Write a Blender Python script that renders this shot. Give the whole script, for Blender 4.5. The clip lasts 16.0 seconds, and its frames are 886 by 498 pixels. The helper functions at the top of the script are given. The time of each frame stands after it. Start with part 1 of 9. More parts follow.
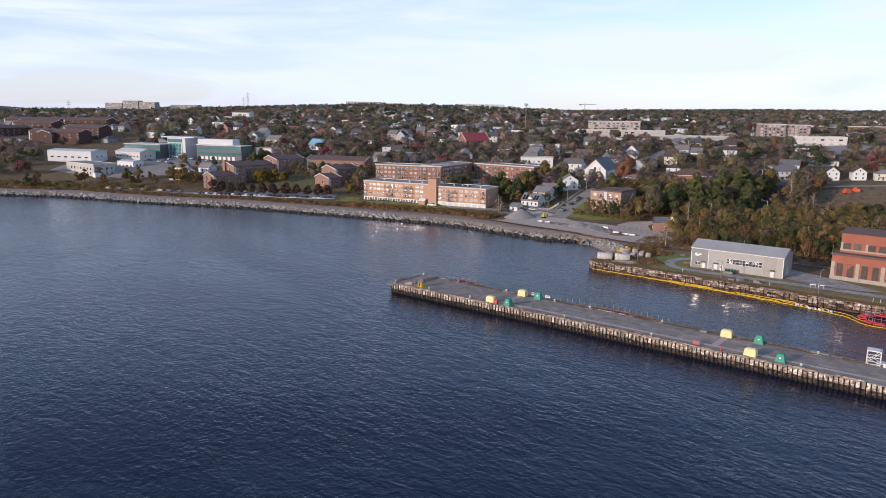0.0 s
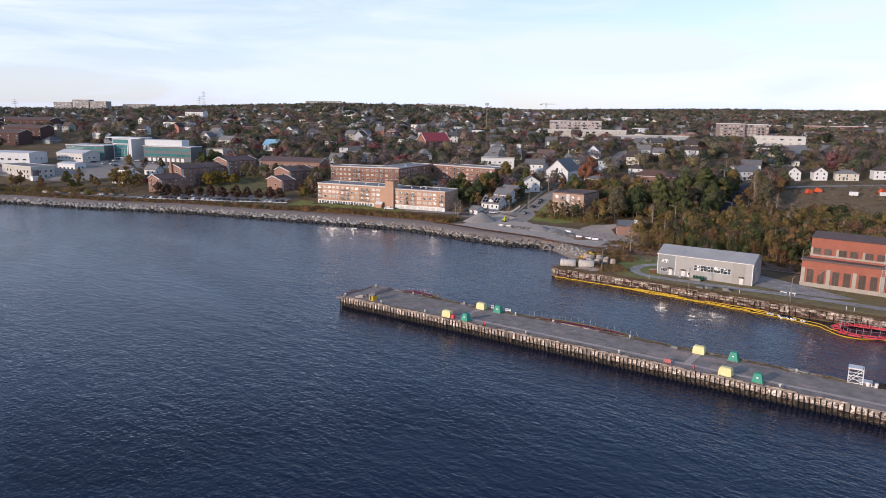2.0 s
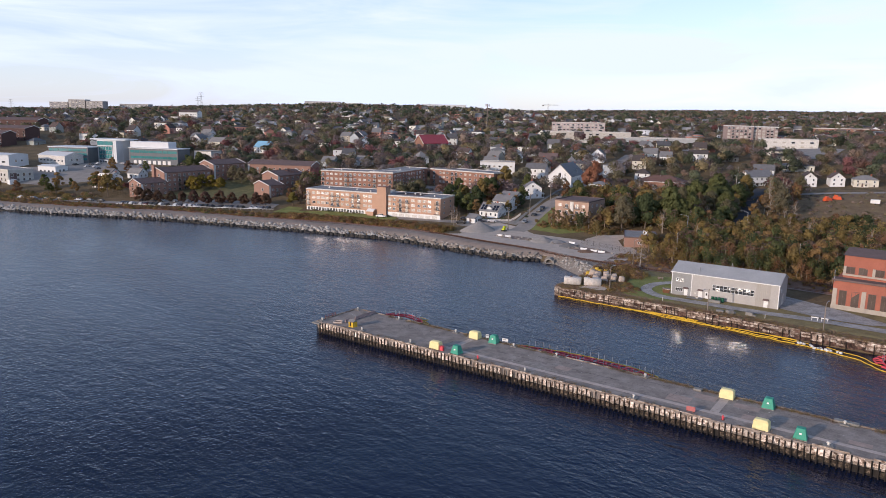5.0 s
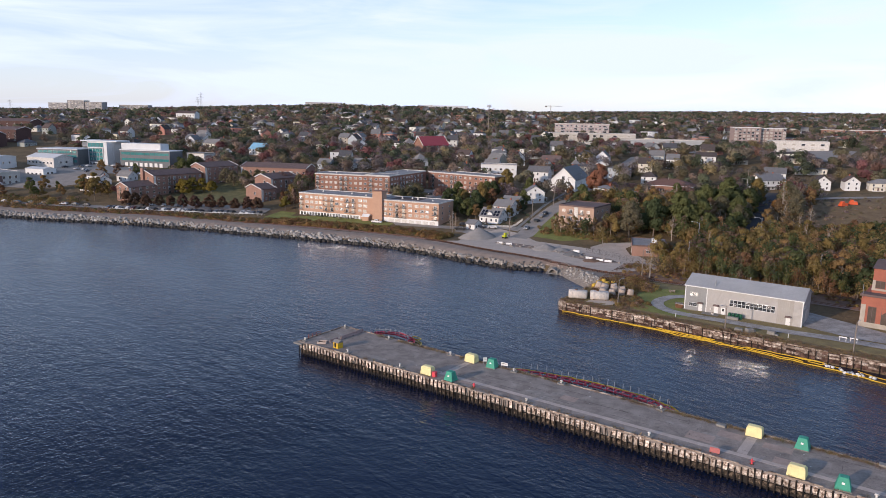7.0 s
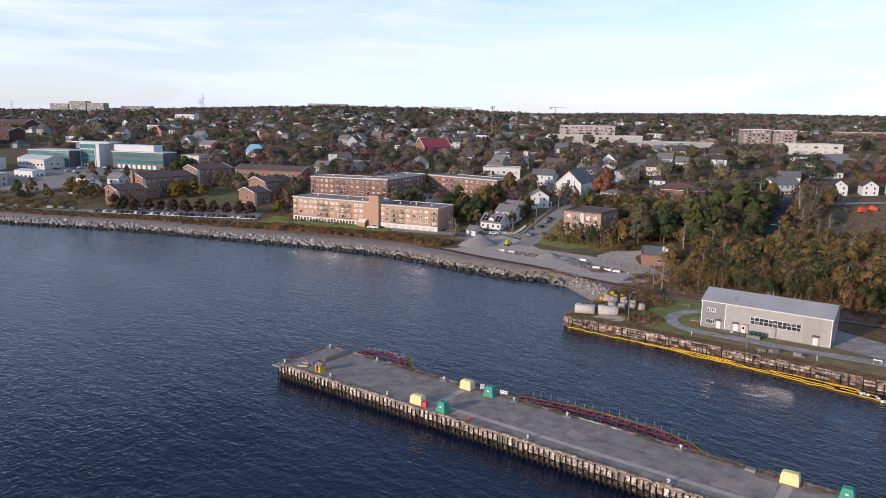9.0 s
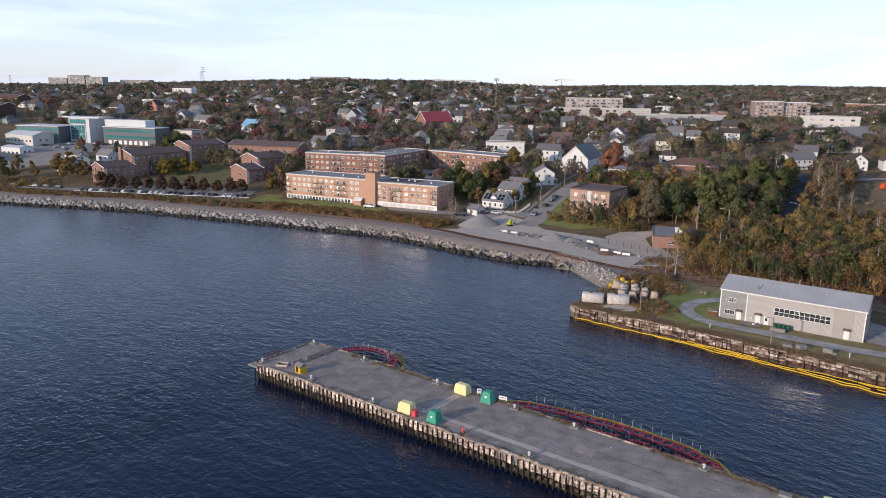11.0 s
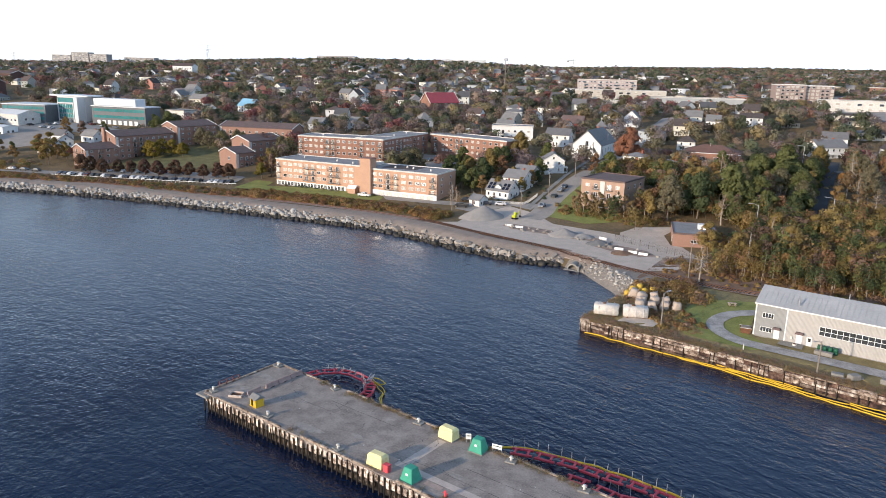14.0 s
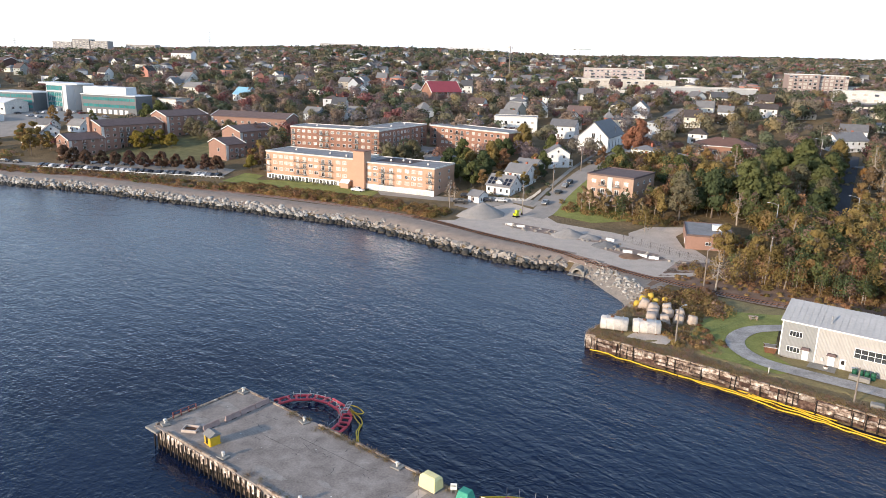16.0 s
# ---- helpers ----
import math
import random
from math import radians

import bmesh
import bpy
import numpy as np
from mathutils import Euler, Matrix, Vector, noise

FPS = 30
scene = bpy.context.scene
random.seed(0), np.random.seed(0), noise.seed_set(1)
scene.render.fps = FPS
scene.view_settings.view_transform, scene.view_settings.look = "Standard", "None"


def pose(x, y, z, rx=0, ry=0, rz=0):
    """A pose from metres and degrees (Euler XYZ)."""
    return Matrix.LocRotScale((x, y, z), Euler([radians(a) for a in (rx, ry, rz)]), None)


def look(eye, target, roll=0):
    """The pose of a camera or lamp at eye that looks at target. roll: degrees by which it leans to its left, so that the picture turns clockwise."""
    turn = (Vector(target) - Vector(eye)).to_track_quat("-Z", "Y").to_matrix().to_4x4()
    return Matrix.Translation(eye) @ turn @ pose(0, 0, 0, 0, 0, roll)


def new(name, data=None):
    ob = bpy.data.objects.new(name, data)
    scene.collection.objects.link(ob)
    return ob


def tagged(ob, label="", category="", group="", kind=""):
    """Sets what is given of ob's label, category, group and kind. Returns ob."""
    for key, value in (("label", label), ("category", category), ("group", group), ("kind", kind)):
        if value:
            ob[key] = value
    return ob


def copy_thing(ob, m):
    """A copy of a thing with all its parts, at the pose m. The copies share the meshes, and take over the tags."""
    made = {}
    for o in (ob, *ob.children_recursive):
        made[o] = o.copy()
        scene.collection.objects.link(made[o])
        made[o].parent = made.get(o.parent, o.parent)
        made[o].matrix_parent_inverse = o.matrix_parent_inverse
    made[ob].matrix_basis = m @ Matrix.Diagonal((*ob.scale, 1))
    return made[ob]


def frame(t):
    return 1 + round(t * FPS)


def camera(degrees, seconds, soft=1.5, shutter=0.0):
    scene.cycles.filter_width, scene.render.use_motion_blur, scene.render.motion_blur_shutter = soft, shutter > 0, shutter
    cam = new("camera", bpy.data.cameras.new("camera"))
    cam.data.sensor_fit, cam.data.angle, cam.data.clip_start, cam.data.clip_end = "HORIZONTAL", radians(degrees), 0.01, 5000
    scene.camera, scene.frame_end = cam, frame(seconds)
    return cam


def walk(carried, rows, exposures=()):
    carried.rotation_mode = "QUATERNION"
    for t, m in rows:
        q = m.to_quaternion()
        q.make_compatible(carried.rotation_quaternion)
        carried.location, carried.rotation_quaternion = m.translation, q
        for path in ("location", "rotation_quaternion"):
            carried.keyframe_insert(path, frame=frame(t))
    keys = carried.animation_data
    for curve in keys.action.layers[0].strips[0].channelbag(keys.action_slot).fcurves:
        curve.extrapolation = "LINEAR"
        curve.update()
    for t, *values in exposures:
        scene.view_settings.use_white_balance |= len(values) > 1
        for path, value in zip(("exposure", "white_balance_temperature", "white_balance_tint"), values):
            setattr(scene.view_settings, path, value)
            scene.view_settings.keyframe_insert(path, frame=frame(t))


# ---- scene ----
# camera
LENS = 63.39
WAY = [
    (0, -9.87, -32.75, 55.47, 79.194, -0.733, -0.455),
    (0.5, -8.97, -28.99, 55.44, 79.215, -0.738, -1.943),
    (1, -8.21, -25.15, 55.47, 79.22, -0.697, -3.416),
    (1.5, -7.46, -21.3, 55.52, 79.191, -0.701, -3.417),
    (2, -6.7, -17.45, 55.57, 79.193, -0.749, -3.411),
    (2.5, -5.92, -13.59, 55.66, 79.18, -0.764, -3.404),
    (3, -5.13, -9.72, 55.79, 79.185, -0.761, -3.403),
    (3.5, -4.4, -5.83, 55.91, 79.192, -0.782, -3.389),
    (4, -3.65, -1.95, 56.03, 79.197, -0.829, -3.348),
    (6.5, -0.07, 17.74, 56.17, 79.315, -0.906, -3.12),
    (7, 0.68, 21.69, 56.12, 79.324, -0.914, -3.057),
    (7.5, 1.43, 25.62, 56.04, 79.338, -0.95, -2.975),
    (8, 2.19, 29.54, 55.96, 79.355, -0.971, -2.894),
    (8.5, 2.97, 33.47, 55.86, 79.431, -1.013, -2.789),
    (9, 3.75, 37.38, 55.72, 79.45, -1, -2.694),
    (9.5, 4.52, 41.33, 55.61, 78.672, -1.002, -2.582),
    (9.7, 4.83, 42.92, 55.57, 78.209, -0.994, -2.515),
    (10.2, 5.582, 46.751, 55.518, 77.418, -0.929, -2.445),
    (11.8, 7.99, 59.01, 55.35, 77.368, -0.722, -2.219),
    (12, 8.3, 60.58, 55.31, 77.456, -1.082, -2.018),
    (12.5, 9.08, 64.5, 55.2, 77.426, -1.115, -1.895),
    (13, 9.87, 68.43, 55.1, 76.939, -1.144, -1.76),
    (13.5, 10.63, 72.37, 55.05, 76.398, -1.165, -1.627),
    (14, 11.38, 76.32, 54.99, 75.882, -1.203, -1.495),
    (14.5, 12.17, 80.28, 54.93, 75.514, -1.224, -1.374),
    (15, 12.99, 84.23, 54.86, 75.194, -1.253, -1.253),
    (15.5, 13.78, 88.12, 54.79, 74.997, -1.309, -1.161),
    (16, 14.58, 92.03, 54.78, 74.999, -1.375, -1.053),
]
cam = camera(LENS, 16.0, 0.4)
SKY, SUN, WAVE = 0.15, 2.75, 0.85
CLOUD = (4.85, 5.45, 6.55, 1)
EXPOSURES = [(0, 0.25, 6090, 19), (9.2, 0.28, 6090, 18), (12.5, 0.48, 6060, 13), (14, 0.80, 6230, 11), (16, 1.03, 6380, 11)]
walk(cam, [(r[0], pose(*r[1:])) for r in WAY], EXPOSURES)

# ---- world and sun ----
SUN_DIR = Vector((-0.80, -0.565, 0.225)).normalized()   # towards the sun
world = bpy.data.worlds.new("world")
scene.world = world
world.use_nodes = True
wn = world.node_tree
for n in list(wn.nodes):
    wn.nodes.remove(n)
w_out = wn.nodes.new("ShaderNodeOutputWorld")
w_bg = wn.nodes.new("ShaderNodeBackground")
w_sky = wn.nodes.new("ShaderNodeTexSky")
w_sky.sky_type = "NISHITA"
w_sky.sun_disc = False
w_sky.sun_elevation = math.asin(SUN_DIR.z)
w_sky.sun_rotation = math.atan2(SUN_DIR.x, SUN_DIR.y)
w_sky.air_density, w_sky.dust_density, w_sky.ozone_density = 1.0, 0.4, 2.0
w_bg.inputs["Strength"].default_value = SKY
# thin high cloud, laid over the sky as streaks
w_tc = wn.nodes.new("ShaderNodeTexCoord")
w_map = wn.nodes.new("ShaderNodeMapping")
w_map.inputs["Scale"].default_value = (1.3, 1.3, 9.0)
w_map.inputs["Rotation"].default_value = (0.0, 0.12, 0.3)
w_noise = wn.nodes.new("ShaderNodeTexNoise")
w_noise.inputs["Scale"].default_value = 2.2
w_noise.inputs["Detail"].default_value = 7.0
w_noise.inputs["Roughness"].default_value = 0.55
w_noise.inputs["Distortion"].default_value = 0.6
w_ramp = wn.nodes.new("ShaderNodeValToRGB")
w_ramp.color_ramp.elements[0].position, w_ramp.color_ramp.elements[0].color = 0.42, (0.32, 0.32, 0.32, 1)
w_ramp.color_ramp.elements[1].position, w_ramp.color_ramp.elements[1].color = 0.66, (0.9, 0.9, 0.9, 1)
w_mix = wn.nodes.new("ShaderNodeMixRGB")
w_mix.inputs["Color2"].default_value = CLOUD
wn.links.new(w_tc.outputs["Generated"], w_map.inputs["Vector"])
wn.links.new(w_map.outputs["Vector"], w_noise.inputs["Vector"])
wn.links.new(w_noise.outputs["Fac"], w_ramp.inputs["Fac"])
w_sep = wn.nodes.new("ShaderNodeSeparateXYZ")
wn.links.new(w_tc.outputs["Generated"], w_sep.inputs["Vector"])
w_fall = wn.nodes.new("ShaderNodeMapRange")        # the veil is thickest towards the horizon
w_fall.inputs["From Min"].default_value, w_fall.inputs["From Max"].default_value = 0.05, 0.36
w_fall.inputs["To Min"].default_value, w_fall.inputs["To Max"].default_value = 1.55, 0.18
wn.links.new(w_sep.outputs["Z"], w_fall.inputs["Value"])
w_mul = wn.nodes.new("ShaderNodeMath")
w_mul.operation = "MULTIPLY"
w_mul.use_clamp = True
wn.links.new(w_ramp.outputs["Color"], w_mul.inputs[0])
wn.links.new(w_fall.outputs["Result"], w_mul.inputs[1])
wn.links.new(w_mul.outputs[0], w_mix.inputs["Fac"])
wn.links.new(w_sky.outputs["Color"], w_mix.inputs["Color1"])
wn.links.new(w_mix.outputs["Color"], w_bg.inputs["Color"])
wn.links.new(w_bg.outputs["Background"], w_out.inputs["Surface"])
sun_data = bpy.data.lights.new("sun", "SUN")
sun_data.energy, sun_data.angle, sun_data.color = SUN, radians(1.4), (1.0, 0.82, 0.62)
sun = new("sun", sun_data)
sun.matrix_basis = look(SUN_DIR * 500, (0, 0, 0))


# ---- materials ----
def mat(name, color, rough=0.8, vary=0.25, size=1.0, bump=0.0, metal=0.0, fine=0.0, obj_vary=0.0, island=0.0, tint=None, spec=0.3, tone=False):
    """A procedural surface: base colour broken by large stains and fine grain. size: metres of the large variation."""
    m = bpy.data.materials.new(name)
    m.use_nodes = True
    nt = m.node_tree
    b = nt.nodes["Principled BSDF"]
    b.inputs["Roughness"].default_value = rough
    b.inputs["Metallic"].default_value = metal
    b.inputs["Specular IOR Level"].default_value = spec
    tc = nt.nodes.new("ShaderNodeNewGeometry")
    n1 = nt.nodes.new("ShaderNodeTexNoise")
    n1.inputs["Scale"].default_value = 1.0 / size
    n1.inputs["Detail"].default_value = 5.0
    n1.inputs["Roughness"].default_value = 0.6
    nt.links.new(tc.outputs["Position"], n1.inputs["Vector"])
    n2 = nt.nodes.new("ShaderNodeTexNoise")
    n2.inputs["Scale"].default_value = 9.0 / size
    n2.inputs["Detail"].default_value = 3.0
    nt.links.new(tc.outputs["Position"], n2.inputs["Vector"])
    add = nt.nodes.new("ShaderNodeMath")
    add.operation = "ADD"
    nt.links.new(n1.outputs["Fac"], add.inputs[0])
    half = nt.nodes.new("ShaderNodeMath")
    half.operation = "MULTIPLY"
    half.inputs[1].default_value = 0.6
    nt.links.new(n2.outputs["Fac"], half.inputs[0])
    nt.links.new(half.outputs[0], add.inputs[1])
    ramp = nt.nodes.new("ShaderNodeMapRange")
    ramp.inputs["From Min"].default_value = 0.5
    ramp.inputs["From Max"].default_value = 1.1
    ramp.inputs["To Min"].default_value = 1.0 - vary
    ramp.inputs["To Max"].default_value = 1.0 + vary
    nt.links.new(add.outputs[0], ramp.inputs["Value"])
    last = ramp.outputs["Result"]
    if obj_vary or island:
        src = nt.nodes.new("ShaderNodeObjectInfo").outputs["Random"] if obj_vary else tc.outputs["Random Per Island"]
        r2 = nt.nodes.new("ShaderNodeMapRange")
        k = obj_vary or island
        r2.inputs["To Min"].default_value = 1.0 - k
        r2.inputs["To Max"].default_value = 1.0 + k
        nt.links.new(src, r2.inputs["Value"])
        mul = nt.nodes.new("ShaderNodeMath")
        mul.operation = "MULTIPLY"
        nt.links.new(last, mul.inputs[0])
        nt.links.new(r2.outputs["Result"], mul.inputs[1])
        last = mul.outputs[0]
    if tone:                                        # each tree of a wood has a tone of its own
        at = nt.nodes.new("ShaderNodeAttribute")
        at.attribute_name = "tree_tone"
        one = nt.nodes.new("ShaderNodeMath")
        one.operation = "MULTIPLY_ADD"
        nt.links.new(at.outputs["Fac"], one.inputs[0])
        nt.links.new(last, one.inputs[1])
        nt.links.new(last, one.inputs[2])
        last = one.outputs[0]
    base = nt.nodes.new("ShaderNodeMixRGB")
    base.inputs["Color1"].default_value = (*color, 1)
    base.inputs["Color2"].default_value = (*(tint or color), 1)
    nt.links.new(n1.outputs["Fac"], base.inputs["Fac"])
    vm = nt.nodes.new("ShaderNodeVectorMath")
    vm.operation = "SCALE"
    nt.links.new(base.outputs["Color"], vm.inputs[0])
    nt.links.new(last, vm.inputs["Scale"])
    nt.links.new(vm.outputs["Vector"], b.inputs["Base Color"])
    if bump:
        bp = nt.nodes.new("ShaderNodeBump")
        bp.inputs["Strength"].default_value = bump
        bp.inputs["Distance"].default_value = 0.1 * size
        nt.links.new(n2.outputs["Fac"], bp.inputs["Height"])
        nt.links.new(bp.outputs["Normal"], b.inputs["Normal"])
    return m


def blotchy(name, colors, size, rough=0.9, stretch=(1.0, 1.0, 1.0), obj_vary=0.25, bump=0.5):
    """A weathered surface that breaks from one colour into the next in ragged blotches."""
    m = mat(name, colors[0], rough, 0.3, size, bump, obj_vary=obj_vary)
    nt = m.node_tree
    mp = nt.nodes.new("ShaderNodeMapping")
    mp.inputs["Scale"].default_value = stretch
    nz = nt.nodes.new("ShaderNodeTexNoise")
    nz.inputs["Scale"].default_value = 1.0 / size
    nz.inputs["Detail"].default_value = 6.0
    nz.inputs["Roughness"].default_value = 0.65
    cr = nt.nodes.new("ShaderNodeValToRGB")
    el = cr.color_ramp.elements
    while len(el) < len(colors):
        el.new(0.5)
    for i, c in enumerate(colors):
        el[i].position = 0.36 + 0.28 * i / (len(colors) - 1)
        el[i].color = (*c, 1)
    geo_ = [n for n in nt.nodes if n.type == "NEW_GEOMETRY"][0]
    nt.links.new(geo_.outputs["Position"], mp.inputs["Vector"])
    nt.links.new(mp.outputs["Vector"], nz.inputs["Vector"])
    nt.links.new(nz.outputs["Fac"], cr.inputs["Fac"])
    mix = [n for n in nt.nodes if n.type == "MIX_RGB"][0]
    nt.links.new(cr.outputs["Color"], mix.inputs["Color1"])
    nt.links.new(cr.outputs["Color"], mix.inputs["Color2"])
    return m


def leafy(m):
    """Let part of the light through, as thin leaves do."""
    nt = m.node_tree
    b = nt.nodes["Principled BSDF"]
    tr = nt.nodes.new("ShaderNodeBsdfTranslucent")
    mx = nt.nodes.new("ShaderNodeMixShader")
    mx.inputs["Fac"].default_value = 0.38
    nt.links.new(b.inputs["Base Color"].links[0].from_socket, tr.inputs["Color"])
    nt.links.new(b.outputs["BSDF"], mx.inputs[1])
    nt.links.new(tr.outputs["BSDF"], mx.inputs[2])
    nt.links.new(mx.outputs["Shader"], nt.nodes["Material Output"].inputs["Surface"])
    return m


def palette(name, colors, rough=0.8, vary=0.2, size=1.0, by_island=False, spec=0.2):
    """Like mat, but each object (or each loose piece of a mesh) takes one of several colours."""
    m = mat(name, colors[0], rough, vary, size, spec=spec)
    nt = m.node_tree
    src = nt.nodes.new("ShaderNodeNewGeometry").outputs["Random Per Island"] if by_island else nt.nodes.new("ShaderNodeObjectInfo").outputs["Random"]
    cr = nt.nodes.new("ShaderNodeValToRGB")
    cr.color_ramp.interpolation = "CONSTANT"
    el = cr.color_ramp.elements
    while len(el) < len(colors):
        el.new(0.5)
    for i, c in enumerate(colors):
        el[i].position = i / len(colors)
        el[i].color = (*c, 1)
    nt.links.new(src, cr.inputs["Fac"])
    mix = [n for n in nt.nodes if n.type == "MIX_RGB"][0]
    nt.links.new(cr.outputs["Color"], mix.inputs["Color1"])
    nt.links.new(cr.outputs["Color"], mix.inputs["Color2"])
    return m


# ---- mesh helpers ----
def mesh_of(name, verts, faces, material, smooth=False):
    me = bpy.data.meshes.new(name)
    me.from_pydata(verts, [], faces)
    for m in (material if isinstance(material, (list, tuple)) else [material]):
        me.materials.append(m)
    if smooth:
        me.polygons.foreach_set("use_smooth", [True] * len(me.polygons))
    me.update()
    return me


def part(name, bm, material, parent=None, label="", smooth=False):
    """Links a bmesh, or (verts, faces), as one mesh object under a thing or a part."""
    if isinstance(bm, tuple):
        me = mesh_of(name, bm[0], bm[1], material, smooth)
    else:
        me = bpy.data.meshes.new(name)
        bmesh.ops.recalc_face_normals(bm, faces=bm.faces)
        bm.to_mesh(me)
        bm.free()
        me.materials.append(material)
        if smooth:
            me.polygons.foreach_set("use_smooth", [True] * len(me.polygons))
    ob = new(name, me)
    if parent is not None:
        ob.parent = parent
    if label:
        ob["label"] = label
    return ob


def again(ob, m=None, parent=None):
    """Another object on the same mesh, under the same or another parent."""
    o = ob.copy()
    scene.collection.objects.link(o)
    o.parent = parent if parent is not None else ob.parent
    if m is not None:
        o.matrix_basis = m
    return o


def box(bm, x0, y0, z0, x1, y1, z1, bevel=0.0, m=None):
    """A box between two corners, added to a bmesh."""
    c = Matrix.Translation(((x0 + x1) / 2, (y0 + y1) / 2, (z0 + z1) / 2)) @ Matrix.Diagonal((abs(x1 - x0), abs(y1 - y0), abs(z1 - z0), 1))
    got = bmesh.ops.create_cube(bm, size=1.0, matrix=(m @ c) if m else c)
    if bevel:
        es = list({e for v in got["verts"] for e in v.link_edges})
        bmesh.ops.bevel(bm, geom=es, offset=bevel, segments=1, affect="EDGES")
    return bm


def boxed(x0, y0, z0, x1, y1, z1, bevel=0.0):
    return box(bmesh.new(), x0, y0, z0, x1, y1, z1, bevel)


def rod(bm, p, q, r0, r1=None, seg=6):
    """A tapered rod from p to q, added to a bmesh."""
    p, q = Vector(p), Vector(q)
    d = q - p
    m = Matrix.Translation((p + q) / 2) @ d.to_track_quat("Z", "Y").to_matrix().to_4x4()
    bmesh.ops.create_cone(bm, cap_ends=True, segments=seg, radius1=r0, radius2=r0 if r1 is None else r1, depth=d.length, matrix=m)
    return bm


def frame_at(x, y, z, ax, ay):
    """A local frame: x runs along (ax, ay), y to its left, z up."""
    return pose(x, y, z, 0, 0, math.degrees(math.atan2(ay, ax)))


def thing(name, m, label, category, group="", kind=""):
    ob = new(name)
    ob.empty_display_size = 0.5
    ob.matrix_basis = m
    return tagged(ob, label, category, group, kind)


# ---- ground and water ----
SHORE = [(-2500, 900), (-900, 560), (-420, 436), (-330, 424), (-265, 421), (-235, 414), (-182, 393), (-125, 376.5), (-69, 352), (-32, 335), (-3, 319.5), (20, 297.6),
         (38, 282.6), (52, 277), (57, 270), (59, 260), (61.5, 249.6), (58.5, 240), (46.3, 223.4), (62.5, 210.3), (82, 193), (100, 177), (128, 153), (185, 106), (330, -20), (900, -600)]


def shore_distance(px, py):
    """How far inland each point lies (negative: out in the water)."""
    best = np.full(px.shape, 1e9)
    sign = np.ones(px.shape)
    for (ax, ay), (bx, by) in zip(SHORE[:-1], SHORE[1:]):
        ex, ey = bx - ax, by - ay
        ll = ex * ex + ey * ey
        t = np.clip(((px - ax) * ex + (py - ay) * ey) / ll, 0, 1)
        dx, dy = px - ax - t * ex, py - ay - t * ey
        d = np.hypot(dx, dy)
        side = np.where(ex * (py - ay) - ey * (px - ax) > 0, 1.0, -1.0)
        closer = d < best - 1e-6
        sign = np.where(closer, side, sign)
        best = np.where(closer, d, best)
    return best * sign


RISE_D = [-30, -8, -2.5, 0, 5, 30, 45, 70, 100, 170, 300, 500, 800, 1200, 1800, 2500, 4500, 9000]
RISE_Z = [-5, -4, -1.2, 0.0, 2.8, 3.1, 3.8, 6.5, 10.5, 15, 25, 32, 42, 50, 57, 60, 40, 10]
QUAY = [(58.8, 240.5), (46.3, 223.4), (62.5, 210.3), (82, 193), (100, 177), (128, 153), (185, 106)]


def ground_z(px, py):
    px, py = np.asarray(px, float), np.asarray(py, float)
    d = shore_distance(px, py)
    z = np.interp(d, RISE_D, RISE_Z)
    far = np.clip((d - 60) / 400, 0, 1)
    z = z + far * (4 * np.sin(px / 170 + 1) * np.cos(py / 210) + 5 * np.sin(px / 420 + 0.5 + py / 600))
    # the low field and rail bed inland of the quay stay flat
    z = z + np.clip((py - 1000) / 600, 0, 1) * np.interp(px, [-1600, -1000, -880, -650, -420, -180, 40, 300, 700, 1500], [-24, -17, -9, -8, -1, 11, 12, 3, 4, 4])
    low = np.clip((px - 95) / 60, 0, 1) * np.interp(py, [310, 373, 425, 500], [1.0, 0.475, 0.475, 0.0])
    z = z * (1 - low) + np.minimum(z, 3.0 + np.clip(d - 60, 0, 400) * 0.03) * low
    z = z - 8 * np.clip((px - 130) / 120, 0, 1) * np.clip((py - 580) / 100, 0, 1) * np.clip((1150 - py) / 250, 0, 1)
    # level ground right behind the quay wall
    dq = np.full(px.shape, 1e9)
    for (ax, ay), (bx, by) in zip(QUAY[:-1], QUAY[1:]):
        t = np.clip(((px - ax) * (bx - ax) + (py - ay) * (by - ay)) / ((bx - ax) ** 2 + (by - ay) ** 2), 0, 1)
        dq = np.minimum(dq, np.hypot(px - ax - t * (bx - ax), py - ay - t * (by - ay)))
    z = np.where((dq < 8) & (d > 2.6), np.maximum(z, 2.8), z)
    return z


def bisect_right(a, x):
    return int(np.searchsorted(a, x, side="right"))


# ---- palette of surfaces ----
M_GROUND = mat("field_grass", (0.15, 0.115, 0.055), 0.95, 0.45, 9.0, 0.5, tint=(0.17, 0.11, 0.06))
M_GRAVEL = mat("grey_gravel", (0.56, 0.47, 0.39), 0.95, 0.25, 3.0, 0.5, tint=(0.43, 0.355, 0.29))
M_ASPHALT = mat("old_asphalt", (0.265, 0.218, 0.188), 0.92, 0.40, 2.4, 0.06, tint=(0.30, 0.258, 0.222))
M_ROAD = mat("street_asphalt", (0.31, 0.275, 0.24), 0.92, 0.2, 5.0, 0.2)
M_CONC = mat("weathered_concrete", (0.30, 0.285, 0.26), 0.9, 0.35, 2.0, 0.4, tint=(0.20, 0.185, 0.16))
M_BEAM = blotchy("bleached_timber", [(0.14, 0.09, 0.065), (0.34, 0.26, 0.195), (0.46, 0.38, 0.30)], 0.9, obj_vary=0.25)
M_PILE = mat("tarred_pile", (0.026, 0.020, 0.016), 0.85, 0.5, 1.2, 0.5, obj_vary=0.3)
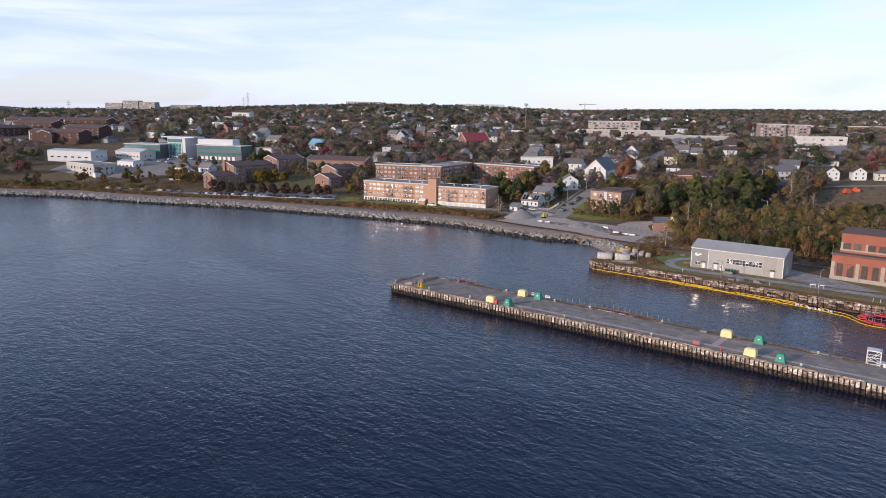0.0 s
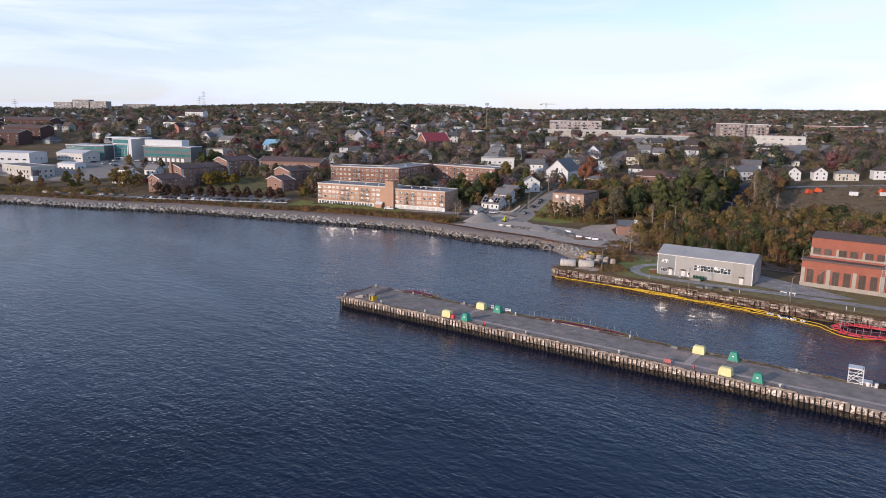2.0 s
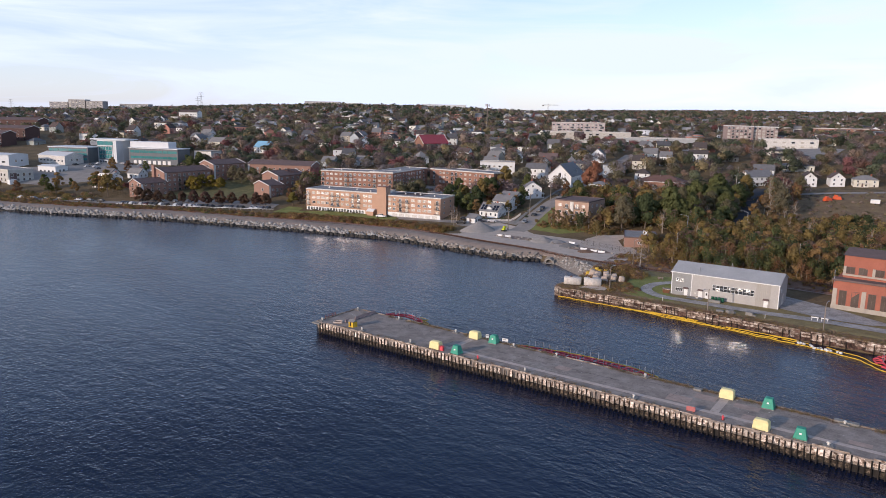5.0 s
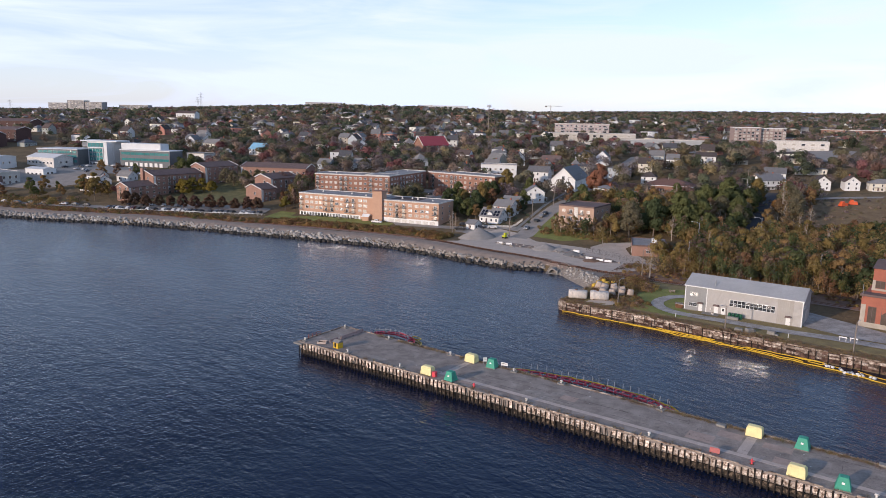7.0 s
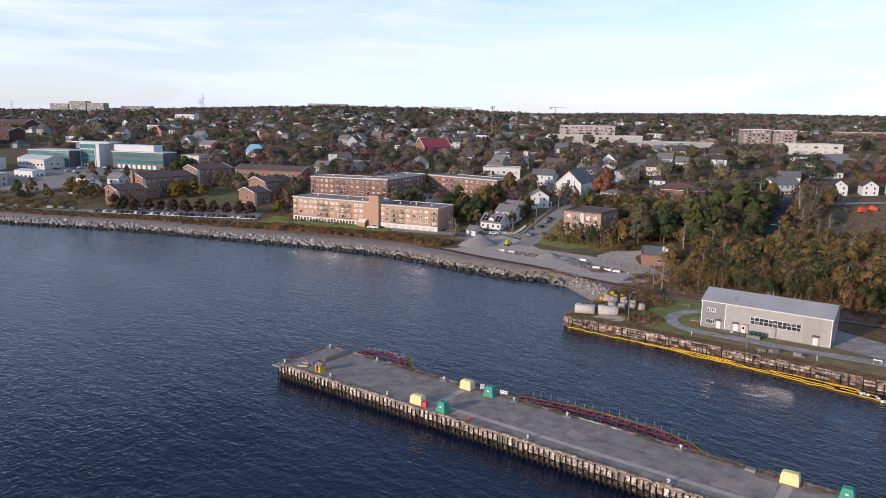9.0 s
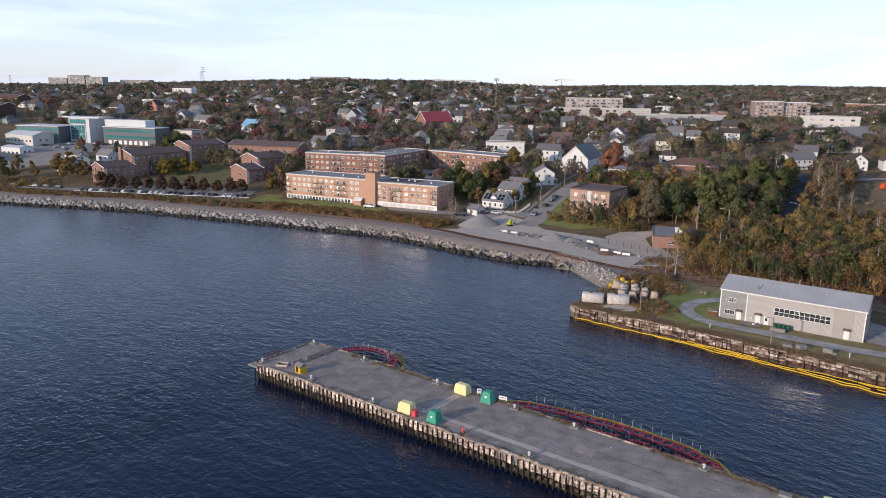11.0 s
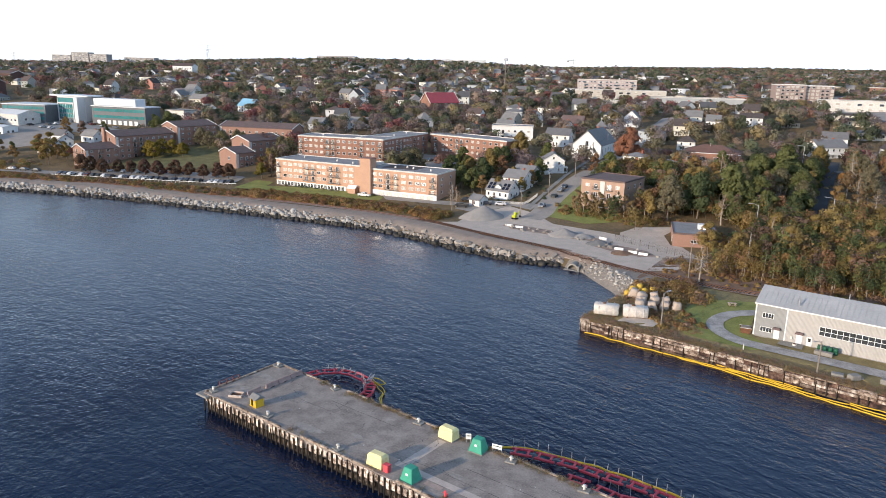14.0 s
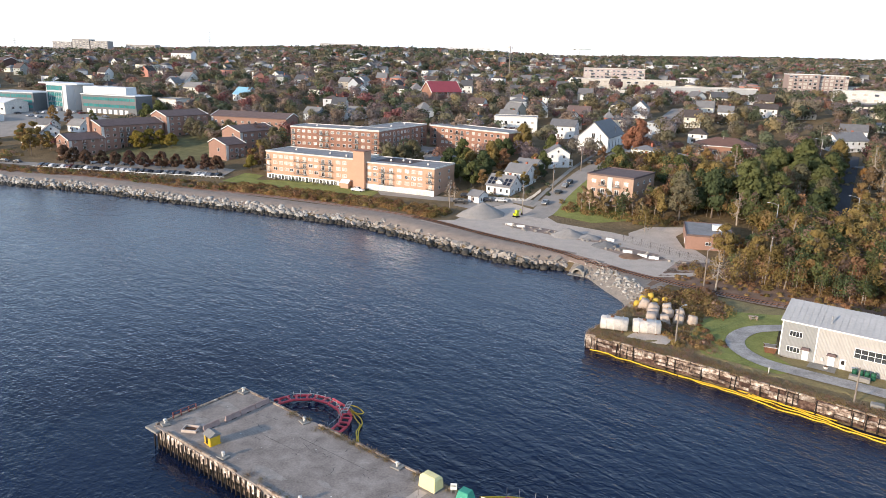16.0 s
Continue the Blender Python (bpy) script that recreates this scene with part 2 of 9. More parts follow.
# near-black for dark parts, and for the shade in recesses
M_DARK = mat("near_black_and_shade", (0.018, 0.015, 0.013), 0.6, 0.4, 1.0)
M_YELLOWBOX = mat("pale_yellow_paint", (0.80, 0.70, 0.34), 0.6, 0.12, 1.5)
M_GREENBOX = mat("green_paint", (0.05, 0.30, 0.20), 0.6, 0.15, 1.5)
M_YELLOW = mat("bright_yellow_boom", (0.74, 0.46, 0.03), 0.5, 0.15, 1.0)
M_RED = mat("red_pipe_paint", (0.64, 0.075, 0.09), 0.55, 0.25, 1.5)
M_CORRUG = mat("grey_metal_cladding", (0.36, 0.365, 0.36), 0.55, 0.12, 4.0, 0.1, metal=0.0)
M_ROOFMETAL = mat("zinc_roofing", (0.40, 0.395, 0.385), 0.55, 0.14, 4.0, 0.05)
M_WHITE = mat("white_paint", (0.74, 0.73, 0.70), 0.6, 0.1, 2.0)
M_OFFWHITE = mat("dirty_white_paint", (0.60, 0.57, 0.52), 0.75, 0.3, 0.8)
M_BRICK_T = mat("tan_brick", (0.52, 0.32, 0.215), 0.9, 0.12, 2.5, 0.1, tint=(0.47, 0.29, 0.20))
M_BRICK_B = mat("brown_brick", (0.27, 0.145, 0.105), 0.9, 0.15, 2.5, 0.1, tint=(0.31, 0.17, 0.12))
M_BRICK_R = mat("red_brick", (0.35, 0.125, 0.082), 0.9, 0.15, 2.5, 0.1)
M_ROOFGREY = mat("grey_gravel_roof", (0.26, 0.25, 0.245), 0.95, 0.25, 5.0, 0.2)
M_ROOFBROWN = mat("brown_shingles", (0.15, 0.106, 0.097), 0.95, 0.2, 2.0, 0.2)
M_ROOFDARK = palette("house_shingles", [(0.10, 0.10, 0.105), (0.16, 0.155, 0.155), (0.12, 0.09, 0.08), (0.20, 0.195, 0.19), (0.09, 0.075, 0.07), (0.24, 0.23, 0.22)], 0.95, 0.2, 2.0)
M_SIDING = palette("house_siding", [(0.68, 0.67, 0.64), (0.60, 0.60, 0.60), (0.70, 0.68, 0.60), (0.42, 0.45, 0.47), (0.62, 0.57, 0.45), (0.72, 0.72, 0.72), (0.34, 0.36, 0.33), (0.45, 0.22, 0.17), (0.66, 0.66, 0.62), (0.40, 0.36, 0.30)], 0.8, 0.08, 2.0)
M_GLASS = mat("window_glass", (0.035, 0.042, 0.05), 0.12, 0.3, 4.0, spec=1.0)
M_GLASS_LIT = mat("curtained_glass", (0.55, 0.50, 0.42), 0.12, 0.25, 2.0, spec=1.0)
for m_ in (M_GLASS, M_GLASS_LIT):                  # double glazing: a second reflecting layer
    g_ = m_.node_tree.nodes["Principled BSDF"]
    g_.inputs["Coat Weight"].default_value, g_.inputs["Coat Roughness"].default_value, g_.inputs["Coat IOR"].default_value = 1.0, 0.11, 2.2
M_TEAL = mat("teal_curtain_glass", (0.045, 0.20, 0.20), 0.08, 0.3, 8.0, spec=0.6)
M_RAIL = mat("dark_railing", (0.06, 0.05, 0.045), 0.6, 0.2, 1.0)
M_STEEL = mat("galvanised_steel", (0.42, 0.42, 0.42), 0.45, 0.15, 1.0, metal=0.5)
M_RUST = mat("rusty_steel", (0.16, 0.075, 0.04), 0.85, 0.4, 0.8, 0.3)
M_POLE = mat("grey_pole_wood", (0.24, 0.20, 0.165), 0.9, 0.25, 1.0)
M_BARK = mat("grey_brown_bark", (0.15, 0.12, 0.095), 0.95, 0.3, 0.7, 0.4)
M_BIRCH = mat("pale_bark", (0.36, 0.30, 0.24), 0.9, 0.25, 0.7, 0.3)
# hillside leaf colours, with some blue of the distant haze mixed in
LEAVES = [(0.215, 0.19, 0.12), (0.132, 0.145, 0.087), (0.27, 0.20, 0.15), (0.295, 0.17, 0.13), (0.245, 0.182, 0.17), (0.29, 0.23, 0.125), (0.10, 0.115, 0.078), (0.275, 0.128, 0.12), (0.23, 0.195, 0.145), (0.25, 0.212, 0.198)]
M_LEAF = [leafy(mat("foliage", c, 0.9, 0.16, 3.0, island=0.10, spec=0.1, tone=True)) for c in LEAVES]

NEAR_LEAVES = [(0.265, 0.193, 0.072), (0.143, 0.153, 0.06), (0.31, 0.20, 0.088), (0.275, 0.15, 0.08), (0.305, 0.172, 0.068), (0.086, 0.106, 0.05), (0.245, 0.165, 0.12)]
N_LEAF = [leafy(mat("wood_foliage", c, 0.9, 0.2, 3.0, island=0.12, spec=0.1, tone=True)) for c in NEAR_LEAVES]

# water
M_WATER = bpy.data.materials.new("harbour_water")
M_WATER.use_nodes = True
nt = M_WATER.node_tree
b = nt.nodes["Principled BSDF"]
b.inputs["Base Color"].default_value = (0.003, 0.010, 0.032, 1)
b.inputs["Roughness"].default_value = 0.10
b.inputs["IOR"].default_value = 1.33
geo = nt.nodes.new("ShaderNodeNewGeometry")


def water_noise(size, stretch, turn, detail):
    mp = nt.nodes.new("ShaderNodeMapping")
    mp.inputs["Rotation"].default_value = (0, 0, radians(turn))
    mp.vector_type = "TEXTURE"
    mp.inputs["Scale"].default_value = (size * stretch, size, 1)
    nz = nt.nodes.new("ShaderNodeTexNoise")
    nz.inputs["Scale"].default_value = 1.0
    nz.inputs["Detail"].default_value = detail
    nz.inputs["Distortion"].default_value = 0.6
    nt.links.new(geo.outputs["Position"], mp.inputs["Vector"])
    nt.links.new(mp.outputs["Vector"], nz.inputs["Vector"])
    return nz.outputs["Fac"]


def math_node(op, a, b_):
    n_ = nt.nodes.new("ShaderNodeMath")
    n_.operation = op
    for k, v_ in enumerate((a, b_)):
        if isinstance(v_, float):
            n_.inputs[k].default_value = v_
        else:
            nt.links.new(v_, n_.inputs[k])
    return n_.outputs[0]


# short wind ripples with long crests, a low swell, and gusts that roughen the water in patches
total = None
for size, amp, stretch, turn in ((0.4, 0.06, 1.6, -30), (0.8, 0.11, 1.9, -60), (1.0, 0.09, 1.8, 35), (1.4, 0.15, 2.3, -48), (2.6, 0.18, 2.2, -36), (4.4, 0.16, 2.8, -58)):
    h_ = math_node("MULTIPLY", water_noise(size, stretch, turn, 2.0), amp)
    total = h_ if total is None else math_node("ADD", total, h_)
gust = nt.nodes.new("ShaderNodeMapRange")
gust.inputs["From Min"].default_value, gust.inputs["From Max"].default_value = 0.38, 0.62
gust.inputs["To Min"].default_value, gust.inputs["To Max"].default_value = 0.74, 1.12
nt.links.new(water_noise(34.0, 2.4, -60, 3.0), gust.inputs["Value"])
total = math_node("MULTIPLY", total, gust.outputs["Result"])
bp = nt.nodes.new("ShaderNodeBump")
bp.inputs["Strength"].default_value = 1.0
bp.inputs["Distance"].default_value = WAVE
nt.links.new(total, bp.inputs["Height"])
nt.links.new(bp.outputs["Normal"], b.inputs["Normal"])

# ---- the ground sheet ----
def stretched(lo, hi, step, out_lo, out_hi, grow=1.16):
    mid = list(np.arange(lo, hi + 0.01, step))
    s, v = step, mid[0]
    left = []
    while v > out_lo:
        s *= grow
        v -= s
        left.append(v)
    s, v = step, mid[-1]
    right = []
    while v < out_hi:
        s *= grow
        v += s
        right.append(v)
    return np.array(left[::-1] + mid + right)


gx = stretched(-290, 210, 2.5, -5000, 5000, 1.12)
gy = stretched(90, 470, 2.5, -1500, 5500, 1.12)
GX, GY = np.meshgrid(gx, gy)
GZ = ground_z(GX, GY)
nv = len(gx)
GXL, GYL, GZL = gx, gy, GZ.tolist()


def gz(x, y):
    """The height of the ground sheet at a place."""
    i = min(max(bisect_right(GXL, x) - 1, 0), len(GXL) - 2)
    j = min(max(bisect_right(GYL, y) - 1, 0), len(GYL) - 2)
    s_, t_ = (x - GXL[i]) / (GXL[i + 1] - GXL[i]), (y - GYL[j]) / (GYL[j + 1] - GYL[j])
    return (GZL[j][i] * (1 - s_) + GZL[j][i + 1] * s_) * (1 - t_) + (GZL[j + 1][i] * (1 - s_) + GZL[j + 1][i + 1] * s_) * t_


verts = np.stack([GX.ravel(), GY.ravel(), GZ.ravel()], 1).tolist()
faces = [(j * nv + i, j * nv + i + 1, (j + 1) * nv + i + 1, (j + 1) * nv + i) for j in range(len(gy) - 1) for i in range(nv - 1)]
ground = new("ground", mesh_of("ground", verts, faces, M_GROUND, True))
tagged(ground, "grassy autumn ground rising from the shore to low hills", "ground", kind="structure")
water = new("water", mesh_of("water", [(-6000, -3000, 0), (6000, -3000, 0), (6000, 3000, 0), (-6000, 3000, 0)], [(0, 1, 2, 3)], M_WATER))
tagged(water, "dark blue rippled harbour water", "water", kind="structure")

# ---- pier ----
PU = (0.78, -0.626)
PIER = frame_at(-23.8, 185.2, 0, *PU)
DECK = 2.95
PIER_L = 190.0


def pier_back(u):
    return 15.7 - 0.019 * u


pier = thing("pier", PIER, "long derelict concrete and timber pier with an asphalt deck", "pier", kind="structure")
bm = bmesh.new()
vs = [bm.verts.new(p) for p in ((0.3, 0.35, 1.0), (PIER_L, 0.35, 1.0), (PIER_L, pier_back(PIER_L) - 0.3, 1.0), (0.3, pier_back(0) - 0.3, 1.0), (0, 0, DECK), (PIER_L, 0, DECK), (PIER_L, pier_back(PIER_L), DECK), (0, pier_back(0), DECK))]
for f in ((0, 3, 2, 1), (4, 5, 6, 7), (0, 1, 5, 4), (1, 2, 6, 5), (2, 3, 7, 6), (3, 0, 4, 7)):
    bm.faces.new([vs[i] for i in f])
part("deck", bm, M_ASPHALT, pier, "cracked grey asphalt deck")

# deck patches and strips: thin overlays of another paving
def overlay(name, pts, mtl, label, z=DECK + 0.012, host=pier):
    v = [(x, y, z) for x, y in pts] + [(x, y, z - 0.03) for x, y in pts]
    n = len(pts)
    f = [tuple(range(n)), tuple(range(2 * n - 1, n - 1, -1))] + [(i, (i + 1) % n + 0, (i + 1) % n + n, i + n) for i in range(n)]
    return part(name, (v, f), mtl, host, label)


M_STRIP = mat("pale_concrete_strip", (0.50, 0.415, 0.355), 0.92, 0.2, 1.2, 0.2)
M_PATCH = mat("brownish_patch", (0.39, 0.295, 0.245), 0.92, 0.25, 1.5, 0.2)
M_CRACK = mat("dark_crack_filler", (0.085, 0.075, 0.068), 0.95, 0.3, 0.5)
overlay("strip", [(38.5, 3.0), (150, 2.6), (150, 3.7), (38.5, 4.1)], M_STRIP, "pale concrete strip along the deck")
overlay("strip", [(38.9, 4.2), (40.3, 4.2), (40.4, 12.2), (39.0, 12.2)], M_STRIP, "pale concrete strip across the deck")
overlay("strip", [(97.6, 4.0), (99.2, 4.0), (99.2, 11.2), (97.6, 11.2)], M_STRIP, "pale concrete strip across the deck")
for u, v, w, d in ((35.2, 2.2, 3.0, 2.2), (64.5, 6.6, 3.2, 2.2), (89, 4.6, 4.4, 3.2), (100.5, 8.6, 4.5, 2.2), (103, 3.9, 4.2, 2.4), (93.2, 8.6, 4, 2.6), (120, 4.4, 3.5, 1.6), (44.5, 1.9, 2.6, 0.9)):
    overlay("patch", [(u, v), (u + w, v - 0.06), (u + w, v + d), (u, v + d)], M_PATCH, "brownish repaired patch", DECK + 0.008)
rng = random.Random(5)
# cracks wander over the deck as thin ribbons of dark filler
for n in range(34):
    u = rng.uniform(4, 125)
    v = rng.uniform(4.5, 12.5)
    ang = rng.choice((0.0, 0.0, 1.5, 0.5)) + rng.uniform(-0.25, 0.25)
    pts = []
    for k in range(rng.randint(6, 18)):
        pts.append((u, v))
        bend = ang + rng.uniform(-0.8, 0.8)
        u += 0.38 * math.cos(bend)
        v += 0.38 * math.sin(bend)
        if not 1.2 < v < 13.4:
            break
    if len(pts) < 3:
        continue
    w = rng.uniform(0.012, 0.032)
    vv, ff = [], []
    for k, (x, y) in enumerate(pts):
        vv += [(x - w, y - w, DECK + 0.016), (x + w, y + w, DECK + 0.016)]
        if k:
            ff.append((2 * k - 2, 2 * k, 2 * k + 1, 2 * k - 1))
    part("crack", (vv, ff), M_CRACK, pier, "dark crack in the asphalt")

# long paving joints, droppings and pale scuffs on the asphalt
M_SPOT = mat("pale_droppings", (0.62, 0.60, 0.55), 0.9, 0.2, 0.4)
M_SCUFF = mat("pale_scuffed_asphalt", (0.315, 0.275, 0.24), 0.92, 0.35, 0.8, 0.2)
for v in (5.4, 8.3, 11.1):
    u = 6.0
    while u < 148:
        ln = rng.uniform(4, 14)
        if rng.random() < 0.4:
            overlay("joint", [(u, v - 0.025), (u + ln, v - 0.025 + rng.uniform(-0.08, 0.08)), (u + ln, v + 0.012 + rng.uniform(-0.05, 0.05)), (u, v + 0.015)], M_CRACK, "dark paving joint", DECK + 0.014)
        u += ln + rng.uniform(0.2, 2)
for k in range(40):
    u, v, r = rng.uniform(2, 140), rng.uniform(1, 13), rng.uniform(0.04, 0.13)
    overlay("dropping", [(u + r * math.cos(a) * rng.uniform(0.7, 1.3), v + r * math.sin(a)) for a in (0.3, 1.3, 2.3, 3.3, 4.3, 5.3)], M_SPOT, "pale dropping on the asphalt", DECK + 0.018)
for k in range(26):
    u, v, r = rng.uniform(3, 140), rng.uniform(2, 12.5), rng.uniform(0.6, 1.9)
    overlay("scuff", [(u + r * 1.6 * math.cos(a) * rng.uniform(0.5, 1.3), v + 0.6 * r * math.sin(a) * rng.uniform(0.6, 1.2)) for a in [j * 0.63 for j in range(10)]], M_SCUFF, "pale scuffed patch of asphalt", DECK + 0.004 + 0.0001 * k)

# front and back edges
for side in (0, 1):
    u = 0.4
    while u < 150:
        ln = rng.uniform(2.8, 6.0)
        v = 0.0 if side == 0 else pier_back(u)
        if rng.random() < (0.72 if side == 0 else 0.8):
            ob = part("edge_beam", boxed(0, -0.17, 0, ln - 0.12, 0.17, rng.uniform(0.16, 0.26), 0.03), M_BEAM, pier)
            ob.matrix_basis = pose(u, v + (0.15 if side == 0 else -0.2), DECK - 0.02, 0, 0, 0 if side == 0 else -1.1)
        u += ln
v0 = 0.3
while v0 < 15:
    ob = part("edge_beam", boxed(-0.17, 0, 0, 0.17, 2.5, 0.24, 0.03), M_BEAM, pier)
    ob.matrix_basis = pose(0.2, v0, DECK - 0.02)
    v0 += 2.6

# fender wall: dark piles with bleached facing panels between them
bm = bmesh.new()
bmesh.ops.create_cone(bm, cap_ends=True, segments=8, radius1=0.125, radius2=0.10, depth=4.4)
pile0 = part("pile", bm, M_PILE, pier, "dark tarred timber pile")
M_PANEL = blotchy("bleached_facing", [(0.10, 0.065, 0.045), (0.36, 0.27, 0.21), (0.60, 0.51, 0.43), (0.70, 0.63, 0.55)], 0.5, obj_vary=0.42)
panel0 = part("facing_panel", boxed(-0.40, -0.10, -0.74, 0.40, 0.09, 0.74, 0.03), M_PANEL, pier, "bleached concrete facing panel")
# lower boards: weathering, and the shadow at the fender's foot put into the colour
M_LOWER = blotchy("weathered_shaded_facing", [(0.016, 0.014, 0.011), (0.055, 0.042, 0.03), (0.20, 0.15, 0.11)], 0.5)
low0 = part("facing_board", boxed(-0.42, -0.06, -0.42, 0.42, 0.07, 0.42, 0.03), M_LOWER, pier, "weathered lower board with shade in its colour")
STEP = 0.98
n_bay = int(150 / STEP)
for i in range(n_bay):
    u = 0.5 + i * STEP
    top = DECK + 0.12 - rng.uniform(0.0, 0.7)
    m = pose(u, -0.24 - rng.uniform(0, 0.1), top - 2.2, rng.uniform(-1.5, 1.5), rng.uniform(-2, 2), 0)
    if i == 0:
        pile0.matrix_basis = m
    else:
        again(pile0, m)
    h = rng.uniform(0.48, 1.06)
    m = pose(u + STEP / 2, -0.02 + rng.uniform(-0.05, 0.05), 2.06 + rng.uniform(-0.12, 0.12) + 0.35 * (1 - h), rng.uniform(-2, 2), rng.uniform(-4.0, 4.0), 0) @ Matrix.Diagonal((rng.uniform(0.85, 1.05), 1, h, 1))
    if i == 0:
        panel0.matrix_basis = m
    elif rng.random() > 0.08:
        again(panel0, m)
    if i == 0:
        low0.matrix_basis = pose(u + STEP / 2, 0.1, 0.75)
    elif rng.random() > 0.12:
        again(low0, pose(u + STEP / 2, 0.05, 0.85 + rng.uniform(-0.15, 0.1), 0, rng.uniform(-4, 4), 0))
# dark sheet as shade behind the fender; end wall and back wall with its piles
part("rear_boarding", boxed(0.4, 0.30, -1.0, 150, 0.34, 2.6), M_DARK, pier, "dark sheet for the shade behind the piles")
for i in range(13):
    m = pose(-0.12, 0.9 + i * 1.15, 0.45, rng.uniform(-1.5, 1.5), rng.uniform(-1.5, 1.5))
    again(pile0, m)
    again(panel0, pose(0.10, 1.45 + i * 1.15, 2.05, 0, 0, 90))
for i in range(60):
    again(pile0, pose(1 + i * 2.3, pier_back(1 + i * 2.3) + 0.1, 0.4, rng.uniform(-1.5, 1.5), rng.uniform(-1.5, 1.5)))
part("wale", boxed(0.3, 0, 1.6, 150, 0.25, 2.0, 0.03), M_BEAM, pier, "bleached timber wale").matrix_basis = pose(0, 15.75, 0, 0, 0, -1.09)
# corner block at the tip
ob = part("corner_block", boxed(-1.3, -1.2, 0, 1.5, 0.8, 0.35, 0.08), M_CONC, pier, "pale concrete corner block")
ob.matrix_basis = pose(0.3, 0.4, 2.45)


def on_pier(u, v, turn=0, z=DECK):
    return PIER @ pose(u, v, z, 0, 0, turn)


# ---- things on the pier ----
def taper(bm, w, d, h, w2, d2, bevel=0.0, m=None):
    """A block that narrows from w x d at its foot to w2 x d2 at height h."""
    q = [(-w / 2, -d / 2, 0), (w / 2, -d / 2, 0), (w / 2, d / 2, 0), (-w / 2, d / 2, 0), (-w2 / 2, -d2 / 2, h), (w2 / 2, -d2 / 2, h), (w2 / 2, d2 / 2, h), (-w2 / 2, d2 / 2, h)]
    v = [bm.verts.new((m @ Vector(p)) if m else p) for p in q]
    fs = [bm.faces.new([v[i] for i in f]) for f in ((0, 3, 2, 1), (4, 5, 6, 7), (0, 1, 5, 4), (1, 2, 6, 5), (2, 3, 7, 6), (3, 0, 4, 7))]
    if bevel:
        bmesh.ops.bevel(bm, geom=list({e for f in fs for e in f.edges}), offset=bevel, segments=1, affect="EDGES")
    return bm


def cover_box(m, colour):
    if colour == "yellow":
        t = thing("equipment_box", m, "pale yellow fibreglass equipment cover on the pier deck", "box", "yellow covers on the pier")
        part("cover", taper(bmesh.new(), 2.7, 1.85, 1.5, 2.5, 1.55, 0.06), M_YELLOWBOX, t)
        part("lid", taper(bmesh.new(), 2.5, 1.55, 0.3, 2.0, 1.0, 0.04), M_YELLOWBOX, t).matrix_basis = pose(0, 0, 1.505)
        part("plinth", boxed(-1.4, -0.9, 0, 1.4, 0.9, 0.12, 0.02), M_CONC, t, "grey concrete plinth")
    else:
        t = thing("equipment_box", m, "green fibreglass equipment cover with sloping sides", "box", "green covers on the pier")
        part("cover", taper(bmesh.new(), 2.25, 2.1, 1.95, 1.35, 1.2, 0.06), M_GREENBOX, t)
        part("plinth", boxed(-1.2, -1.15, 0, 1.2, 1.15, 0.12, 0.02), M_CONC, t, "grey concrete plinth")
        part("label_plate", boxed(-0.2, -0.03, -0.15, 0.2, 0.0, 0.15), M_WHITE, t, "small pale plate").matrix_basis = pose(0, -0.80, 1.1, -13)
    return t


y0 = cover_box(on_pier(36.9, 1.55, 2), "yellow")
for u, v, a in ((39.9, 13.5, -3), (98.5, 12.4, 1), (107.0, 1.5, -2)):
    copy_thing(y0, on_pier(u, v, a))
g0 = cover_box(on_pier(42.7, 1.55, -4), "green")
for u, v, a in ((45.3, 13.3, 3), (106.0, 12.2, 0), (113.2, 1.5, 4)):
    copy_thing(g0, on_pier(u, v, a))


def bollard(m):
    t = thing("bollard", m, "weathered iron mooring bollard on a pale concrete pad", "bollard", "mooring bollards")
    part("pad", boxed(-0.75, -0.6, 0, 0.75, 0.6, 0.22, 0.05), M_CONC, t, "pale concrete pad")
    bm = bmesh.new()
    rod(bm, (0, 0, 0.2), (0, 0, 0.72), 0.2, 0.15, 10)
    rod(bm, (0, 0, 0.68), (0, 0, 0.86), 0.27, 0.22, 10)
    rod(bm, (-0.34, 0, 0.6), (0.34, 0, 0.6), 0.07, 0.07, 6)
    part("post", bm, M_OFFWHITE, t, "chipped white iron post", True)
    return t


b0 = bollard(on_pier(14.6, 1.2, 5))
for u, v in ((15.6, 14.4), (33.8, 14.1), (50.5, 13.6), (82.0, 13.2), (84.2, 0.9), (117.5, 1.0), (29.9, 1.0), (1.2, 14.6), (1.0, 1.2), (61.5, 13.6), (118.6, 12.2), (60.5, 1.0)):
    copy_thing(b0, on_pier(u, v, rng.uniform(-20, 20)))

# small yellow hut with a dark gable roof
t = thing("utility_hut", on_pier(10.4, 2.5, -6) @ Matrix.Diagonal((1.25, 1.25, 1.12, 1)), "small yellow painted hut with a dark pitched roof", "hut")
part("wall", boxed(-0.65, -0.6, 0.05, 0.65, 0.6, 1.25, 0.02), mat("yellow_hut_paint", (0.62, 0.40, 0.03), 0.6, 0.15, 1.0), t)
bm = bmesh.new()
v = [bm.verts.new(p) for p in ((-0.78, -0.75, 1.2), (0.78, -0.75, 1.2), (0.78, 0.75, 1.2), (-0.78, 0.75, 1.2), (-0.78, 0, 1.68), (0.78, 0, 1.68))]
for f in ((0, 1, 5, 4), (2, 3, 4, 5), (0, 4, 3), (1, 2, 5), (0, 3, 2, 1)):
    bm.faces.new([v[i] for i in f])
part("roof", bm, M_ROOFDARK, t, "dark shingled roof")
